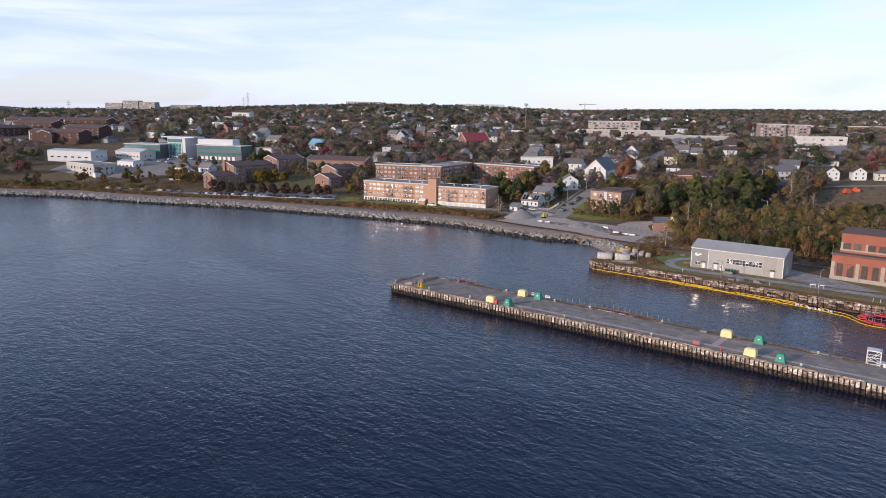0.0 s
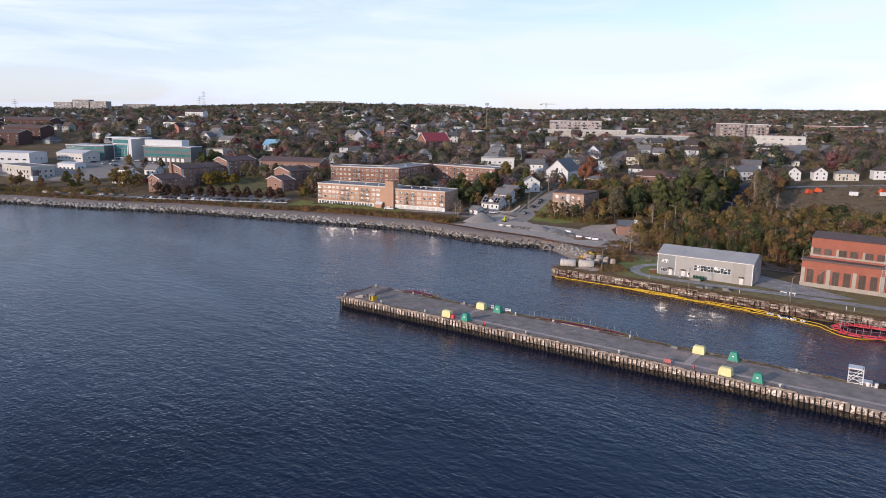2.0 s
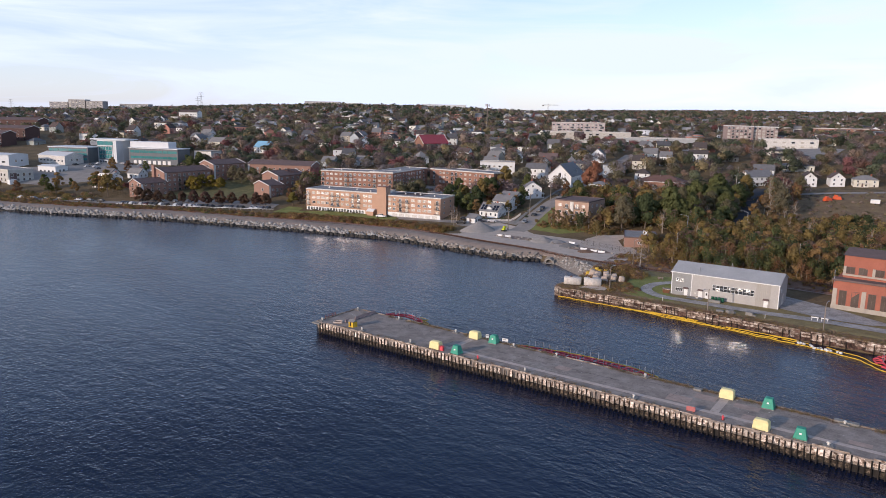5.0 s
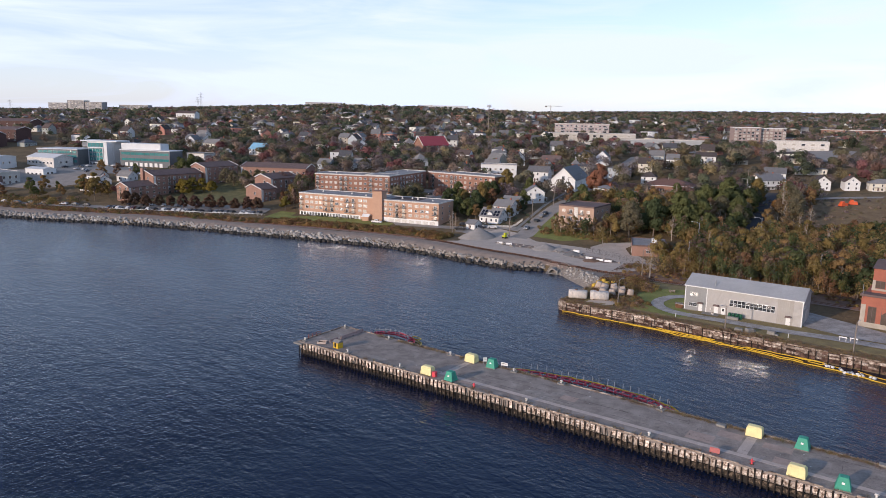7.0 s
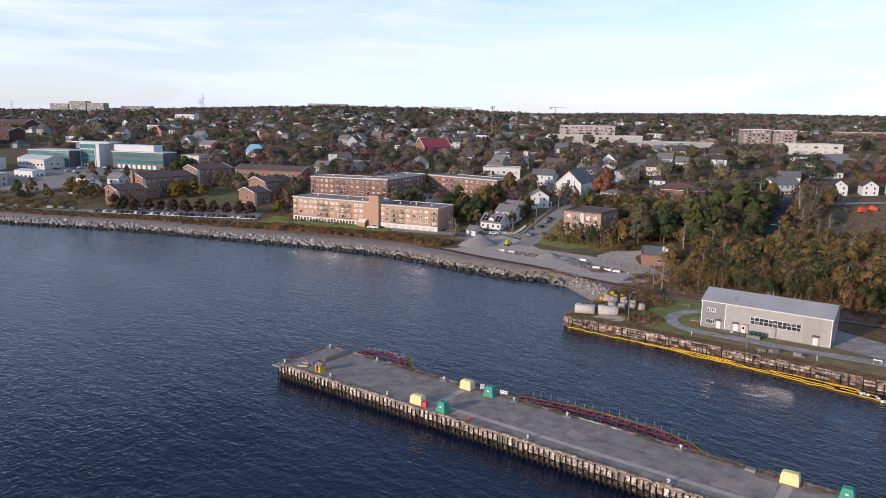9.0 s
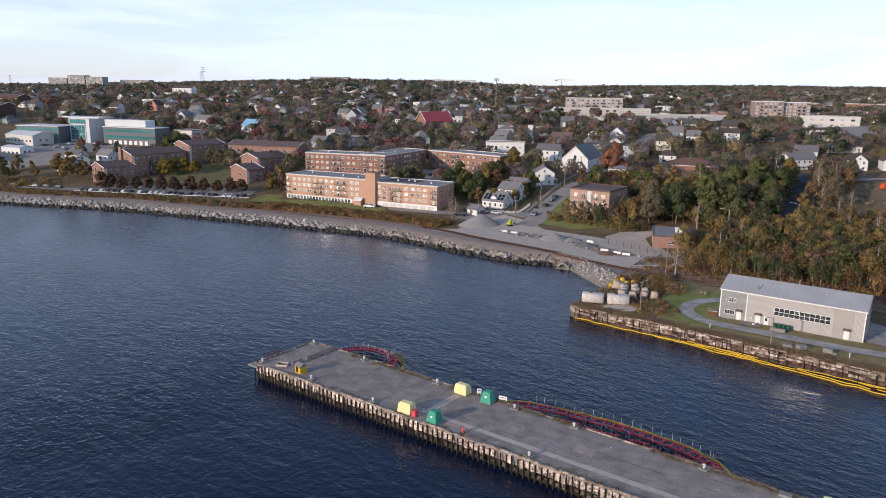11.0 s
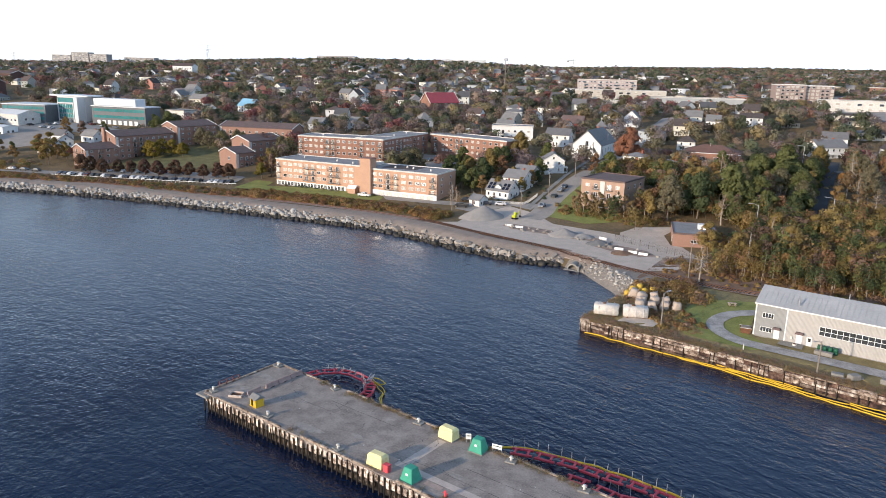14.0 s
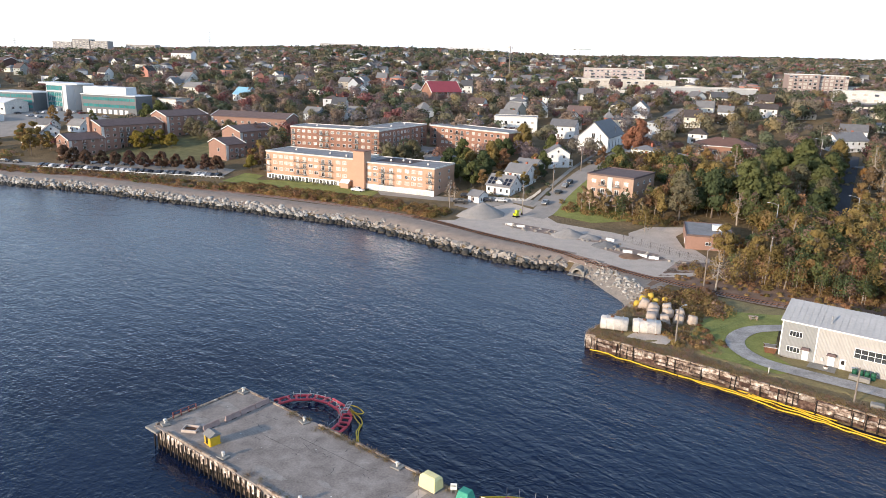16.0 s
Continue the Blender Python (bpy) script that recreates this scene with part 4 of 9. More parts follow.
def window(host, m, w, h, style="plain", frame_mat=None, glass=None, far=False):
    """A window: a white frame with its mullions, and a pane set back in it. Local x along the wall, -y outwards."""
    fm, gl = frame_mat or M_WHITE, glass or M_GLASS
    if far:
        return far_window(host, m, w, h, fm, gl)
    key = (round(w, 2), round(h, 2), style, fm.name, gl.name)
    if key not in WINDOWS:
        bm = bmesh.new()
        t_ = 0.09
        box(bm, -w / 2, -0.09, -h / 2, w / 2, 0.02, -h / 2 + t_)
        box(bm, -w / 2, -0.09, h / 2 - t_, w / 2, 0.02, h / 2)
        box(bm, -w / 2, -0.09, -h / 2 + t_, -w / 2 + t_, 0.02, h / 2 - t_)
        box(bm, w / 2 - t_, -0.09, -h / 2 + t_, w / 2, 0.02, h / 2 - t_)
        bars = {"plain": 0, "two": 1, "four": 3, "grid": 10}.get(style, 0)
        for k in range(bars):
            x = -w / 2 + (k + 1) * w / (bars + 1)
            box(bm, x - 0.035, -0.075, -h / 2 + t_, x + 0.035, 0.0, h / 2 - t_)
        if style == "grid":
            box(bm, -w / 2 + t_, -0.07, -0.04, w / 2 - t_, 0.0, 0.04)
        f = part("window", bm, fm, host)
        p = part("pane", boxed(-w / 2 + 0.05, -0.035, -h / 2 + 0.05, w / 2 - 0.05, -0.01, h / 2 - 0.05), gl, f)
        WINDOWS[key] = (f, p)
        f.matrix_basis = m
        return f
    f0, p0 = WINDOWS[key]
    f = again(f0, m, host)
    again(p0, pose(0, 0, 0, PANE_TILT.gauss(-0.6, 1.1), 0, PANE_TILT.gauss(1.2, 2.0)) if w < 3 else None, f)
    return f


BALC = {}


def balcony(host, m, w=2.6, d=1.2):
    if "b" not in BALC:
        s = part("balcony", boxed(-w / 2, -d, -0.16, w / 2, 0.0, 0.0, 0.02), M_CONC, host, "concrete balcony slab")
        bm = bmesh.new()        # one welded lattice round three sides
        run = [(-w / 2, -d * k / 3) for k in range(3)] + [(-w / 2 + w * k / 9, -d) for k in range(10)] + [(w / 2, -d * k / 3) for k in (2, 1, 0)]
        low_, top_ = ([bm.verts.new((x, y + 0.03, z)) for x, y in run] for z in (0.15, 1.03))
        for k in range(len(run) - 1):
            bm.faces.new((low_[k], low_[k + 1], top_[k + 1], top_[k]))
        bmesh.ops.wireframe(bm, faces=bm.faces[:], thickness=0.055, use_replace=True, use_boundary=True, use_even_offset=True)
        r = part("railing", bm, M_RAIL, s, "dark metal railing")
        BALC["b"] = (s, r)
        s.matrix_basis = m
        return s
    s0, r0 = BALC["b"]
    s = again(s0, m, host)
    again(r0, None, s)
    return s


def flat_roof(host, x0, y0, x1, y1, z, mtl=None, rim=None, lip=0.35):
    part("roof", boxed(x0 + 0.2, y0 + 0.2, z - 0.1, x1 - 0.2, y1 - 0.2, z + 0.06), mtl or M_ROOFGREY, host, "flat gravel roof")
    for a, c_, d_, e in ((x0 - 0.15, y0 - 0.15, x1 + 0.15, y0 + 0.2), (x0 - 0.15, y1 - 0.2, x1 + 0.15, y1 + 0.15), (x0 - 0.15, y0 + 0.2, x0 + 0.2, y1 - 0.2), (x1 - 0.2, y0 + 0.2, x1 + 0.15, y1 - 0.2)):
        part("parapet", boxed(a, c_, z - 0.25, d_, e, z + lip, 0.02), rim or M_CONC, host)


def roof_vents(host, spots, z):
    for x, y in spots:
        part("roof_vent", box(boxed(x - 0.4, y - 0.4, z, x + 0.4, y + 0.4, z + 0.5, 0.03), x - 0.25, y - 0.25, z + 0.5, x + 0.25, y + 0.25, z + 0.8), M_STEEL, host, "small metal roof vent")


def gable(w, d, h, rise, thick=0.25, over=0.4):
    """Walls with two gables, and the roof that lies on them; the ridge runs along x."""
    bm = bmesh.new()
    pr = [(0, 0), (d, 0), (d, h), (d / 2, h + rise), (0, h)]
    a = [bm.verts.new((0, y, z)) for y, z in pr]
    c_ = [bm.verts.new((w, y, z)) for y, z in pr]
    bm.faces.new(a)
    bm.faces.new(c_[::-1])
    for i in range(5):
        if i not in (2, 3):
            bm.faces.new((a[i], a[(i + 1) % 5], c_[(i + 1) % 5], c_[i]))
    br = bmesh.new()
    k = rise / (d / 2)
    prof = [(-over, h - over * k), (d / 2, h + rise), (d + over, h - over * k), (d + over, h - over * k + thick), (d / 2, h + rise + thick * 1.15), (-over, h - over * k + thick)]
    a = [br.verts.new((-over, y, z + 0.02)) for y, z in prof]
    c_ = [br.verts.new((w + over, y, z + 0.02)) for y, z in prof]
    br.faces.new(a)
    br.faces.new(c_[::-1])
    for i in range(6):
        br.faces.new((a[i], a[(i + 1) % 6], c_[(i + 1) % 6], c_[i]))
    return bm, br


def hip(w, d, h, rise, over=0.5):
    bm = boxed(0, 0, 0, w, d, h)
    br = bmesh.new()
    i = min(w, d) / 2
    z = h + 0.02
    q = [(-over, -over, z), (w + over, -over, z), (w + over, d + over, z), (-over, d + over, z)]
    top = [(i, d / 2, z + rise), (w - i, d / 2, z + rise)] if w >= d else [(w / 2, i, z + rise), (w / 2, d - i, z + rise)]
    v = [br.verts.new(p) for p in q]
    t2 = [br.verts.new(p) for p in top]
    if w >= d:
        fs = ((v[0], v[1], t2[1], t2[0]), (v[1], v[2], t2[1]), (v[2], v[3], t2[0], t2[1]), (v[3], v[0], t2[0]))
    else:
        fs = ((v[0], v[1], t2[0]), (v[1], v[2], t2[1], t2[0]), (v[2], v[3], t2[1]), (v[3], v[0], t2[0], t2[1]))
    for f in fs:
        br.faces.new(f)
    br.faces.new(v[::-1])
    return bm, br




def wall_pose(side, w, d, s, z):
    """Where a window sits on a side of a w x d building: s metres along it, at height z."""
    if side == "front":
        return pose(s, 0, z)
    if side == "right":
        return pose(w, s, z, 0, 0, 90)
    if side == "left":
        return pose(0, s, z, 0, 0, -90)
    return pose(s, d, z, 0, 0, 180)


# ---- warehouse ----
def ribbed(name, color, pitch=0.35):
    """Ribbed sheet metal: a fine upright wave in the relief."""
    m = mat(name, color, 0.5, 0.10, 4.0)
    nt_ = m.node_tree
    tc = nt_.nodes.new("ShaderNodeTexCoord")
    wv = nt_.nodes.new("ShaderNodeTexWave")
    wv.inputs["Scale"].default_value = 1.0 / pitch / 2
    wv.bands_direction = "X"
    nt_.links.new(tc.outputs["Object"], wv.inputs["Vector"])
    bp_ = nt_.nodes.new("ShaderNodeBump")
    bp_.inputs["Distance"].default_value = 0.04
    nt_.links.new(wv.outputs["Fac"], bp_.inputs["Height"])
    nt_.links.new(bp_.outputs["Normal"], nt_.nodes["Principled BSDF"].inputs["Normal"])
    return m


M_RIB = ribbed("ribbed_grey_cladding", (0.44, 0.415, 0.385))
M_RIB_D = ribbed("ribbed_darker_cladding", (0.30, 0.30, 0.29))
M_RIB_S = ribbed("ribbed_streaked_cladding", (0.36, 0.335, 0.30), 0.8)
WH = frame_at(80.2, 214.1, 2.85, 0.787, -0.617)
wh = thing("warehouse", WH, "grey corrugated metal warehouse with a low gable roof", "warehouse")
bm, br = gable(30, 12.6, 7.15, 2.15, 0.16, 0.35)
part("wall", bm, M_RIB, wh)
part("roof", br, M_ROOFMETAL, wh, "pale zinc sheet roof")
for k in range(31):
    for s in (0, 1):
        ob = part("roof_seam", boxed(-0.02, 0, 0, 0.02, 7.0, 0.025), M_ROOFMETAL, wh) if k + s == 0 else again(seam0)
        if k + s == 0:
            seam0 = ob
        ob.matrix_basis = pose(k, -0.33, 7.22 + 0.06, 18.85) if s == 0 else pose(k, 12.93, 7.28, 18.85, 0, 180)
part("cladding", boxed(0.0, -0.05, 0.3, 5.85, -0.004, 7.1), M_RIB_D, wh, "darker grey cladding")
part("cladding", boxed(24.0, -0.03, 0.3, 27.9, -0.004, 6.9), M_RIB_S, wh, "rust-streaked cladding")
part("plinth", boxed(-0.08, -0.1, 0, 30.08, 12.7, 0.32), M_CONC, wh, "pale concrete plinth")
for x in (0.0, 5.9, 30.0):
    part("corner_trim", boxed(x - 0.12, -0.09, 0.3, x + 0.12, 0.06, 7.1), M_WHITE, wh, "white corner trim")
part("eaves_trim", boxed(-0.35, -0.45, 6.98, 30.35, -0.3, 7.22), M_WHITE, wh, "white eaves trim")
window(wh, pose(2.4, -0.05, 4.85), 2.2, 1.1, "four")
window(wh, pose(2.3, -0.05, 1.85), 2.3, 1.1, "four")
gw = window(wh, pose(17.7, 0, 3.85), 11.6, 1.85, "grid")
bpy.data.objects.remove(gw.children[0])
WINDOWS.clear()
for k in range(11):
    for z in (-0.43, 0.43):
        part("pane", boxed(-0.47, -0.012, -0.39, 0.47, 0.012, 0.39), M_GLASS, gw).matrix_basis = pose(-5.27 + k * 1.054, -0.03, z, PANE_TILT.gauss(1.0, 1.0), 0, PANE_TILT.gauss(-2.2, 1.7))
for x, w in ((4.35, 1.05), (8.6, 1.1), (10.45, 1.0), (26.8, 1.1)):
    d_ = part("door", boxed(x - w / 2, -0.1, 0.1, x + w / 2, -0.06, 2.2, 0.01), M_WHITE, wh, "white steel door")
    part("handle", boxed(x + w / 2 - 0.2, -0.16, 1.05, x + w / 2 - 0.1, -0.1, 1.15), M_STEEL, d_)
    if x != 10.45:
        part("canopy", taper(bmesh.new(), w + 0.5, 1.0, 0.4, w + 0.2, 0.4, 0, pose(x, -0.5, 2.45)), M_ROOFBROWN, wh, "small dark door canopy")
part("sign_plate", boxed(10.2, -0.14, 1.2, 10.7, -0.11, 1.9), M_DARK, wh, "dark notice on the door")
part("flue", rod(bmesh.new(), (7.6, 1.4, 7.6), (7.6, 1.4, 9.3), 0.14), M_STEEL, wh, "steel flue pipe")
part("flue", rod(bmesh.new(), (15.5, 6.4, 9.2), (15.5, 6.4, 10.5), 0.1), M_STEEL, wh, "steel flue pipe")
window(wh, wall_pose("right", 30, 12.6, 3.4, 5.0), 0.9, 1.0, "plain")
part("door", boxed(30.0, 5.2, 0.1, 30.06, 8.4, 3.4), M_OFFWHITE, wh, "pale roller door")
part("meter_box", boxed(7.0, -0.35, 1.1, 7.4, -0.06, 1.7), M_OFFWHITE, wh)

# ---- red brick works ----
RB = frame_at(120.4, 197.4, 2.85, 0.745, -0.667)
rb = thing("brick_works", RB, "two-tier red brick industrial hall with pale stone piers", "industrial building")
part("wall", boxed(0, 0, 0, 66, 22, 8.6), M_BRICK_R, rb)
part("wall", boxed(1.6, 3.2, 8.6, 66, 19, 15.4), M_BRICK_R, rb)
part("cornice", boxed(-0.4, -0.5, 8.4, 66, 3.1, 9.0, 0.05), M_ROOFBROWN, rb, "dark brown cornice")
bm = bmesh.new()
v = [bm.verts.new(p) for p in ((1.2, 2.8, 15.4), (66, 2.8, 15.4), (66, 19.4, 15.4), (1.2, 19.4, 15.4), (1.2, 11, 16.6), (66, 11, 16.6))]
for f in ((0, 1, 5, 4), (2, 3, 4, 5), (0, 4, 3), (1, 2, 5), (0, 3, 2, 1)):
    bm.faces.new([v[i] for i in f])
part("roof", bm, M_ROOFBROWN, rb, "dark purple-brown roof")
M_STONE = mat("pale_stone_piers", (0.40, 0.35, 0.29), 0.9, 0.15, 1.5)
part("plinth", boxed(-0.1, -0.12, 0, 66, -0.004, 1.5), M_STONE, rb, "pale stone base")
M_GLASS_B = mat("brown_tinted_glass", (0.10, 0.075, 0.06), 0.15, 0.3, 2.0, spec=0.5)
for k in range(9):
    x = 0.6 + k * 7.2
    part("pier", boxed(x - 0.55, -0.15, 1.5, x + 0.55, -0.004, 6.2), M_STONE, rb, "pale stone pier")
    for s in (1.1, 4.2):
        window(rb, pose(x + s + 0.95, -0.02, 3.6), 1.9, 4.4, "two", M_ROOFBROWN, M_GLASS_B)
        window(rb, pose(x + s + 1.7, 3.18, 11.2), 2.2, 2.0, "two", M_ROOFBROWN, M_GLASS_B)
    part("pier", boxed(x + 1.0, 3.0, 10.1, x + 1.7, 3.196, 12.3), M_STONE, rb, "pale stone pier")
part("sill_band", boxed(1.5, 3.02, 9.6, 66, 3.196, 10.1), M_STONE, rb, "pale stone sill band")
bm = bmesh.new()
for x in (22.0, 22.9):
    box(bm, x - 0.06, -0.45, 0.2, x + 0.06, -0.33, 9.3)
    box(bm, x - 0.06, 2.75, 9.3, x + 0.06, 2.87, 16.6)
for k in range(16):
    box(bm, 22, -0.43, 0.6 + k * 0.55, 22.9, -0.35, 0.68 + k * 0.55)
    if k < 13:
        box(bm, 22, 2.77, 9.6 + k * 0.53, 22.9, 2.85, 9.68 + k * 0.53)
part("ladder", bm, M_STEEL, rb, "steel access ladder")
part("door", boxed(31.2, -0.2, 0.05, 33.6, -0.14, 2.6), M_DARK, rb, "dark doorway")
part("door_surround", box(box(boxed(30.8, -0.5, 0, 31.2, -0.13, 3.0), 33.6, -0.5, 0, 34.0, -0.13, 3.0), 30.8, -0.5, 3.0, 34.0, -0.13, 3.35), M_WHITE, rb, "white door surround")
part("flag_arm", rod(bmesh.new(), (0.2, -0.3, 8.0), (0.2, -0.9, 11.6), 0.08), M_STEEL, rb)

# ---- tan apartment block by the shore ----
AB = frame_at(-53.1, 394.1, 3.4, 0.888, -0.46)
ab = thing("apartment_building", AB, "four-storey tan brick apartment block with a flat roof and stair tower", "apartment building")
part("wall", boxed(0, 0, 0, 45, 16.5, 11.6), M_BRICK_T, ab)
part("wall", boxed(45.0, 0.1, -0.6, 79.2, 17.5, 10.9), M_BRICK_T, ab)
part("stair_tower", boxed(44.1, -1.3, 0, 49.3, 3.6, 15.0, 0.02), M_BRICK_T, ab, "windowless tan brick stair tower")
part("tower_cap", boxed(43.9, -1.5, 15.0, 49.5, 3.8, 15.25), M_BRICK_B, ab)
flat_roof(ab, 0, 0, 45, 16.5, 11.6, M_ROOFGREY, M_OFFWHITE)
flat_roof(ab, 45.3, 0.1, 79.2, 17.5, 10.9, M_ROOFGREY, M_OFFWHITE)
part("roof_patch", boxed(50, 6, 10.94, 66, 16, 11.0), M_ROOFDARK, ab, "dark bitumen roof area")
roof_vents(ab, ((9, 9), (27, 8), (37, 5), (56, 8), (60, 11), (64, 9), (73, 7)), 11.0)
roof_vents(ab, ((9, 9), (27, 8), (37, 5)), 11.65)
wr = random.Random(3)
for z in (9.75, 7.2, 4.65):
    for x in (4.8, 7.7, 10.6, 13.2, 22.8, 25.6, 36.3, 39.2):
        window(ab, pose(x, 0, z), 1.95 if x < 36 else 2.1, 1.3, "two", None, M_GLASS_LIT if wr.random() < 0.85 else None)
    for x in (16.3, 19.7, 28.9, 32.3, 1.1):
        window(ab, pose(x, 0, z - 0.3), 1.5, 1.9, "two", None, M_GLASS_LIT if wr.random() < 0.3 else None)
        balcony(ab, pose(x, 0, z - 1.3))
for k in range(20):
    window(ab, pose(1.6 + k * 1.75, 0, 1.25), 1.35, 1.7, "two")
part("basement_band", boxed(0.2, -0.008, 0.1, 36.5, -0.002, 2.35), M_WHITE, ab, "white basement band")
for z in (9.0, 6.6, 4.3):
    for x in (50.7, 53.5, 64.1, 67.6, 70.5, 73.2):
        window(ab, pose(x, 0.1, z), 1.95, 1.3, "two", None, M_GLASS_LIT if wr.random() < 0.85 else None)
    for x in (56.9, 60.5, 77.4):
        window(ab, pose(x, 0.1, z - 0.3), 1.5, 1.9, "two", None, M_GLASS_LIT if wr.random() < 0.3 else None)
        balcony(ab, pose(x, 0.1, z - 1.3))
part("garage_band", boxed(49.4, -0.08, -0.5, 79.2, 0.05, 2.6, 0.02), M_WHITE, ab, "white painted ground floor")
for k in range(7):
    part("garage_door", boxed(52.5 + k * 3.7, -0.13, -0.4, 55.3 + k * 3.7, -0.085, 2.0), M_OFFWHITE, ab)
bm, br = gable(3.6, 3.0, 2.3, 1.0, 0.15, 0.3)
pch = part("porch", bm, M_BRICK_T, ab, "small gabled entrance porch")
pch.matrix_basis = pose(39.2, -3.0, 0.2)
part("porch_roof", br, M_WHITE, pch, "white gable")
for z in (3.4, 6.0, 8.6):
    for s in (4.5, 12.5):
        window(ab, wall_pose("right", 79.2, 17.5, s, z), 1.2, 1.1, "plain")

# ---- brown L-shaped apartments behind ----
def brick_block(m, w, d, h, xs, floors, z0, dz, bal, label, mtl=None, sides=("front",), side_s=(), roofm=None, name="apartment_building", cat="apartment building", group="", rim=None, ww=1.5, wh_=1.2, fm=None):
    t_ = thing(name, m, label, cat, group)
    far = m.translation.y > 480
    part("wall", boxed(0, 0, -1.5, w, d, h), mtl or M_BRICK_B, t_)
    flat_roof(t_, 0, 0, w, d, h, roofm, rim or M_OFFWHITE)
    for f in range(floors):
        z = z0 + f * dz
        for x in xs:
            window(t_, pose(x, 0, z), ww, wh_, "two", fm, M_GLASS_LIT if wr.random() < 0.5 else None, far)
        for x in bal:
            window(t_, pose(x, 0, z - 0.25), ww, 1.9, "two", fm, None, far)
            balcony(t_, pose(x, 0, z - 1.25))
        for side in sides:
            if side != "front":
                for s in side_s:
                    window(t_, wall_pose(side, w, d, s, z), 1.2, 1.15, "plain", fm, None, far)
    return t_


t = brick_block(frame_at(-48.7, 427.0, 10.6, 0.938, -0.345), 44.5, 15, 11.6, (4.2, 6.8, 9.6, 12.6, 21.4, 24.4, 27.4, 30.2, 36.6, 39.4), 4, 1.6, 2.75, (1.3, 15.6, 18.6, 33.4, 42.8), "brown brick apartment wing with a flat pale roof")
roof_vents(t, ((10, 7), (30, 8)), 11.65)
t = brick_block(frame_at(-7.0, 411.8, 10.6, 0.475, 0.88), 44, 15, 11.75, (3, 6, 9, 20, 23, 26, 34), 4, 1.6, 2.75, (13, 16.5, 30, 39), "brown brick apartment wing in shade with a flat pale roof")
roof_vents(t, ((22, 7), (36, 8)), 11.65)
t = brick_block(frame_at(15.5, 450.0, 10.6, 0.743, -0.669), 48, 15, 11.4, (8.5, 11, 13.8, 24, 27.5, 31, 35, 38.5, 42, 45.2), 4, 1.5, 2.7, (3.5, 17.5, 20.5), "brown brick apartment wing with a flat pale roof", sides=("front", "right"), side_s=(4, 11))

# ---- low flat-roofed apartments at the street ----
DB = frame_at(70.9, 341.0, 5.9, 0.788, -0.616)
t = brick_block(DB, 17, 19, 10.6, (2.6, 14.4), 3, 2.2, 3.1, (6.0, 11.2), "low tan apartment block with a flat brown roof", mat("tan_render", (0.40, 0.27, 0.20), 0.9, 0.15, 2.0), ("left", "right"), (4, 9.5, 15), M_ROOFBROWN, rim=M_ROOFBROWN)
part("entrance", boxed(7.7, -0.3, -1.4, 9.5, 0.0, 10.2), M_OFFWHITE, t, "white stair panel")

# ---- brown terraces on the left ----
def terrace(m, w, d, h, n, floors, label, bal_at=(), brick=None, gable_bal=False):
    """A brown brick wing with a dark shed roof and white-edged gable ends."""
    t_ = thing("terrace_block", m, label, "apartment building", "brown brick terraces")
    bm_ = bmesh.new()
    pr = [(0, -1.5), (d, -1.5), (d, h), (d * 0.62, h + 2.4), (0, h)]
    a = [bm_.verts.new((0, y, z)) for y, z in pr]
    c_ = [bm_.verts.new((w, y, z)) for y, z in pr]
    bm_.faces.new(a)
    bm_.faces.new(c_[::-1])
    for i in range(5):
        bm_.faces.new((a[i], a[(i + 1) % 5], c_[(i + 1) % 5], c_[i]))
    part("wall", bm_, brick or M_BRICK_B2, t_)
    far = m.translation.y > 600
    for (y0, z0), (y1, z1), nm in (((-0.4, h - 0.15), (d * 0.62, h + 2.42), "roof"), ((d * 0.62, h + 2.42), (d + 0.3, h + 0.1), "roof")):
        v_ = [(x, y, z + e) for e in (0.0, 0.28) for x in (-0.25, w + 0.25) for y, z in ((y0, z0), (y1, z1))]
        part(nm, (v_, [(0, 1, 3, 2), (4, 6, 7, 5), (0, 2, 6, 4), (2, 3, 7, 6), (3, 1, 5, 7), (1, 0, 4, 5)]), M_ROOFBROWN, t_, "dark brown shingle roof")
    for x in (-0.3, w + 0.3):
        v_ = [(x + e, y, z + q) for e in (-0.1, 0.1) for y, z in ((-0.4, h - 0.1), (d * 0.62, h + 2.5), (d + 0.3, h + 0.15)) for q in (0.0, 0.4)]
        part("verge_board", (v_, [(0, 1, 3, 2), (2, 3, 5, 4), (6, 8, 9, 7), (8, 10, 11, 9), (1, 7, 9, 3), (3, 9, 11, 5), (0, 2, 8, 6), (2, 4, 10, 8)]), M_WHITE, t_, "white verge board")
    part("stair_panel", boxed(0.2, -0.12, -1.0, 1.5, -0.004, h - 0.2), M_OFFWHITE, t_, "white stair panel")
    for f in range(floors):
        z = 1.5 + f * 2.75
        for k in range(n):
            x = 3.2 + k * (w - 5.0) / max(1, n - 1)
            if k in bal_at:
                window(t_, pose(x, 0, z - 0.2), 1.5, 1.9, "two", far=far)
                balcony(t_, pose(x, 0, z - 1.2))
            else:
                window(t_, pose(x, 0, z), 1.3, 1.15, "two", far=far)
        for s in ((2.6, 8.4) if gable_bal else (5.5,) if f == floors - 1 else ()):
            window(t_, wall_pose("left", w, d, s, z), 1.3, 1.5, "plain", far=far)
            if gable_bal:
                balcony(t_, wall_pose("left", w, d, s, z - 1.2))
    return t_


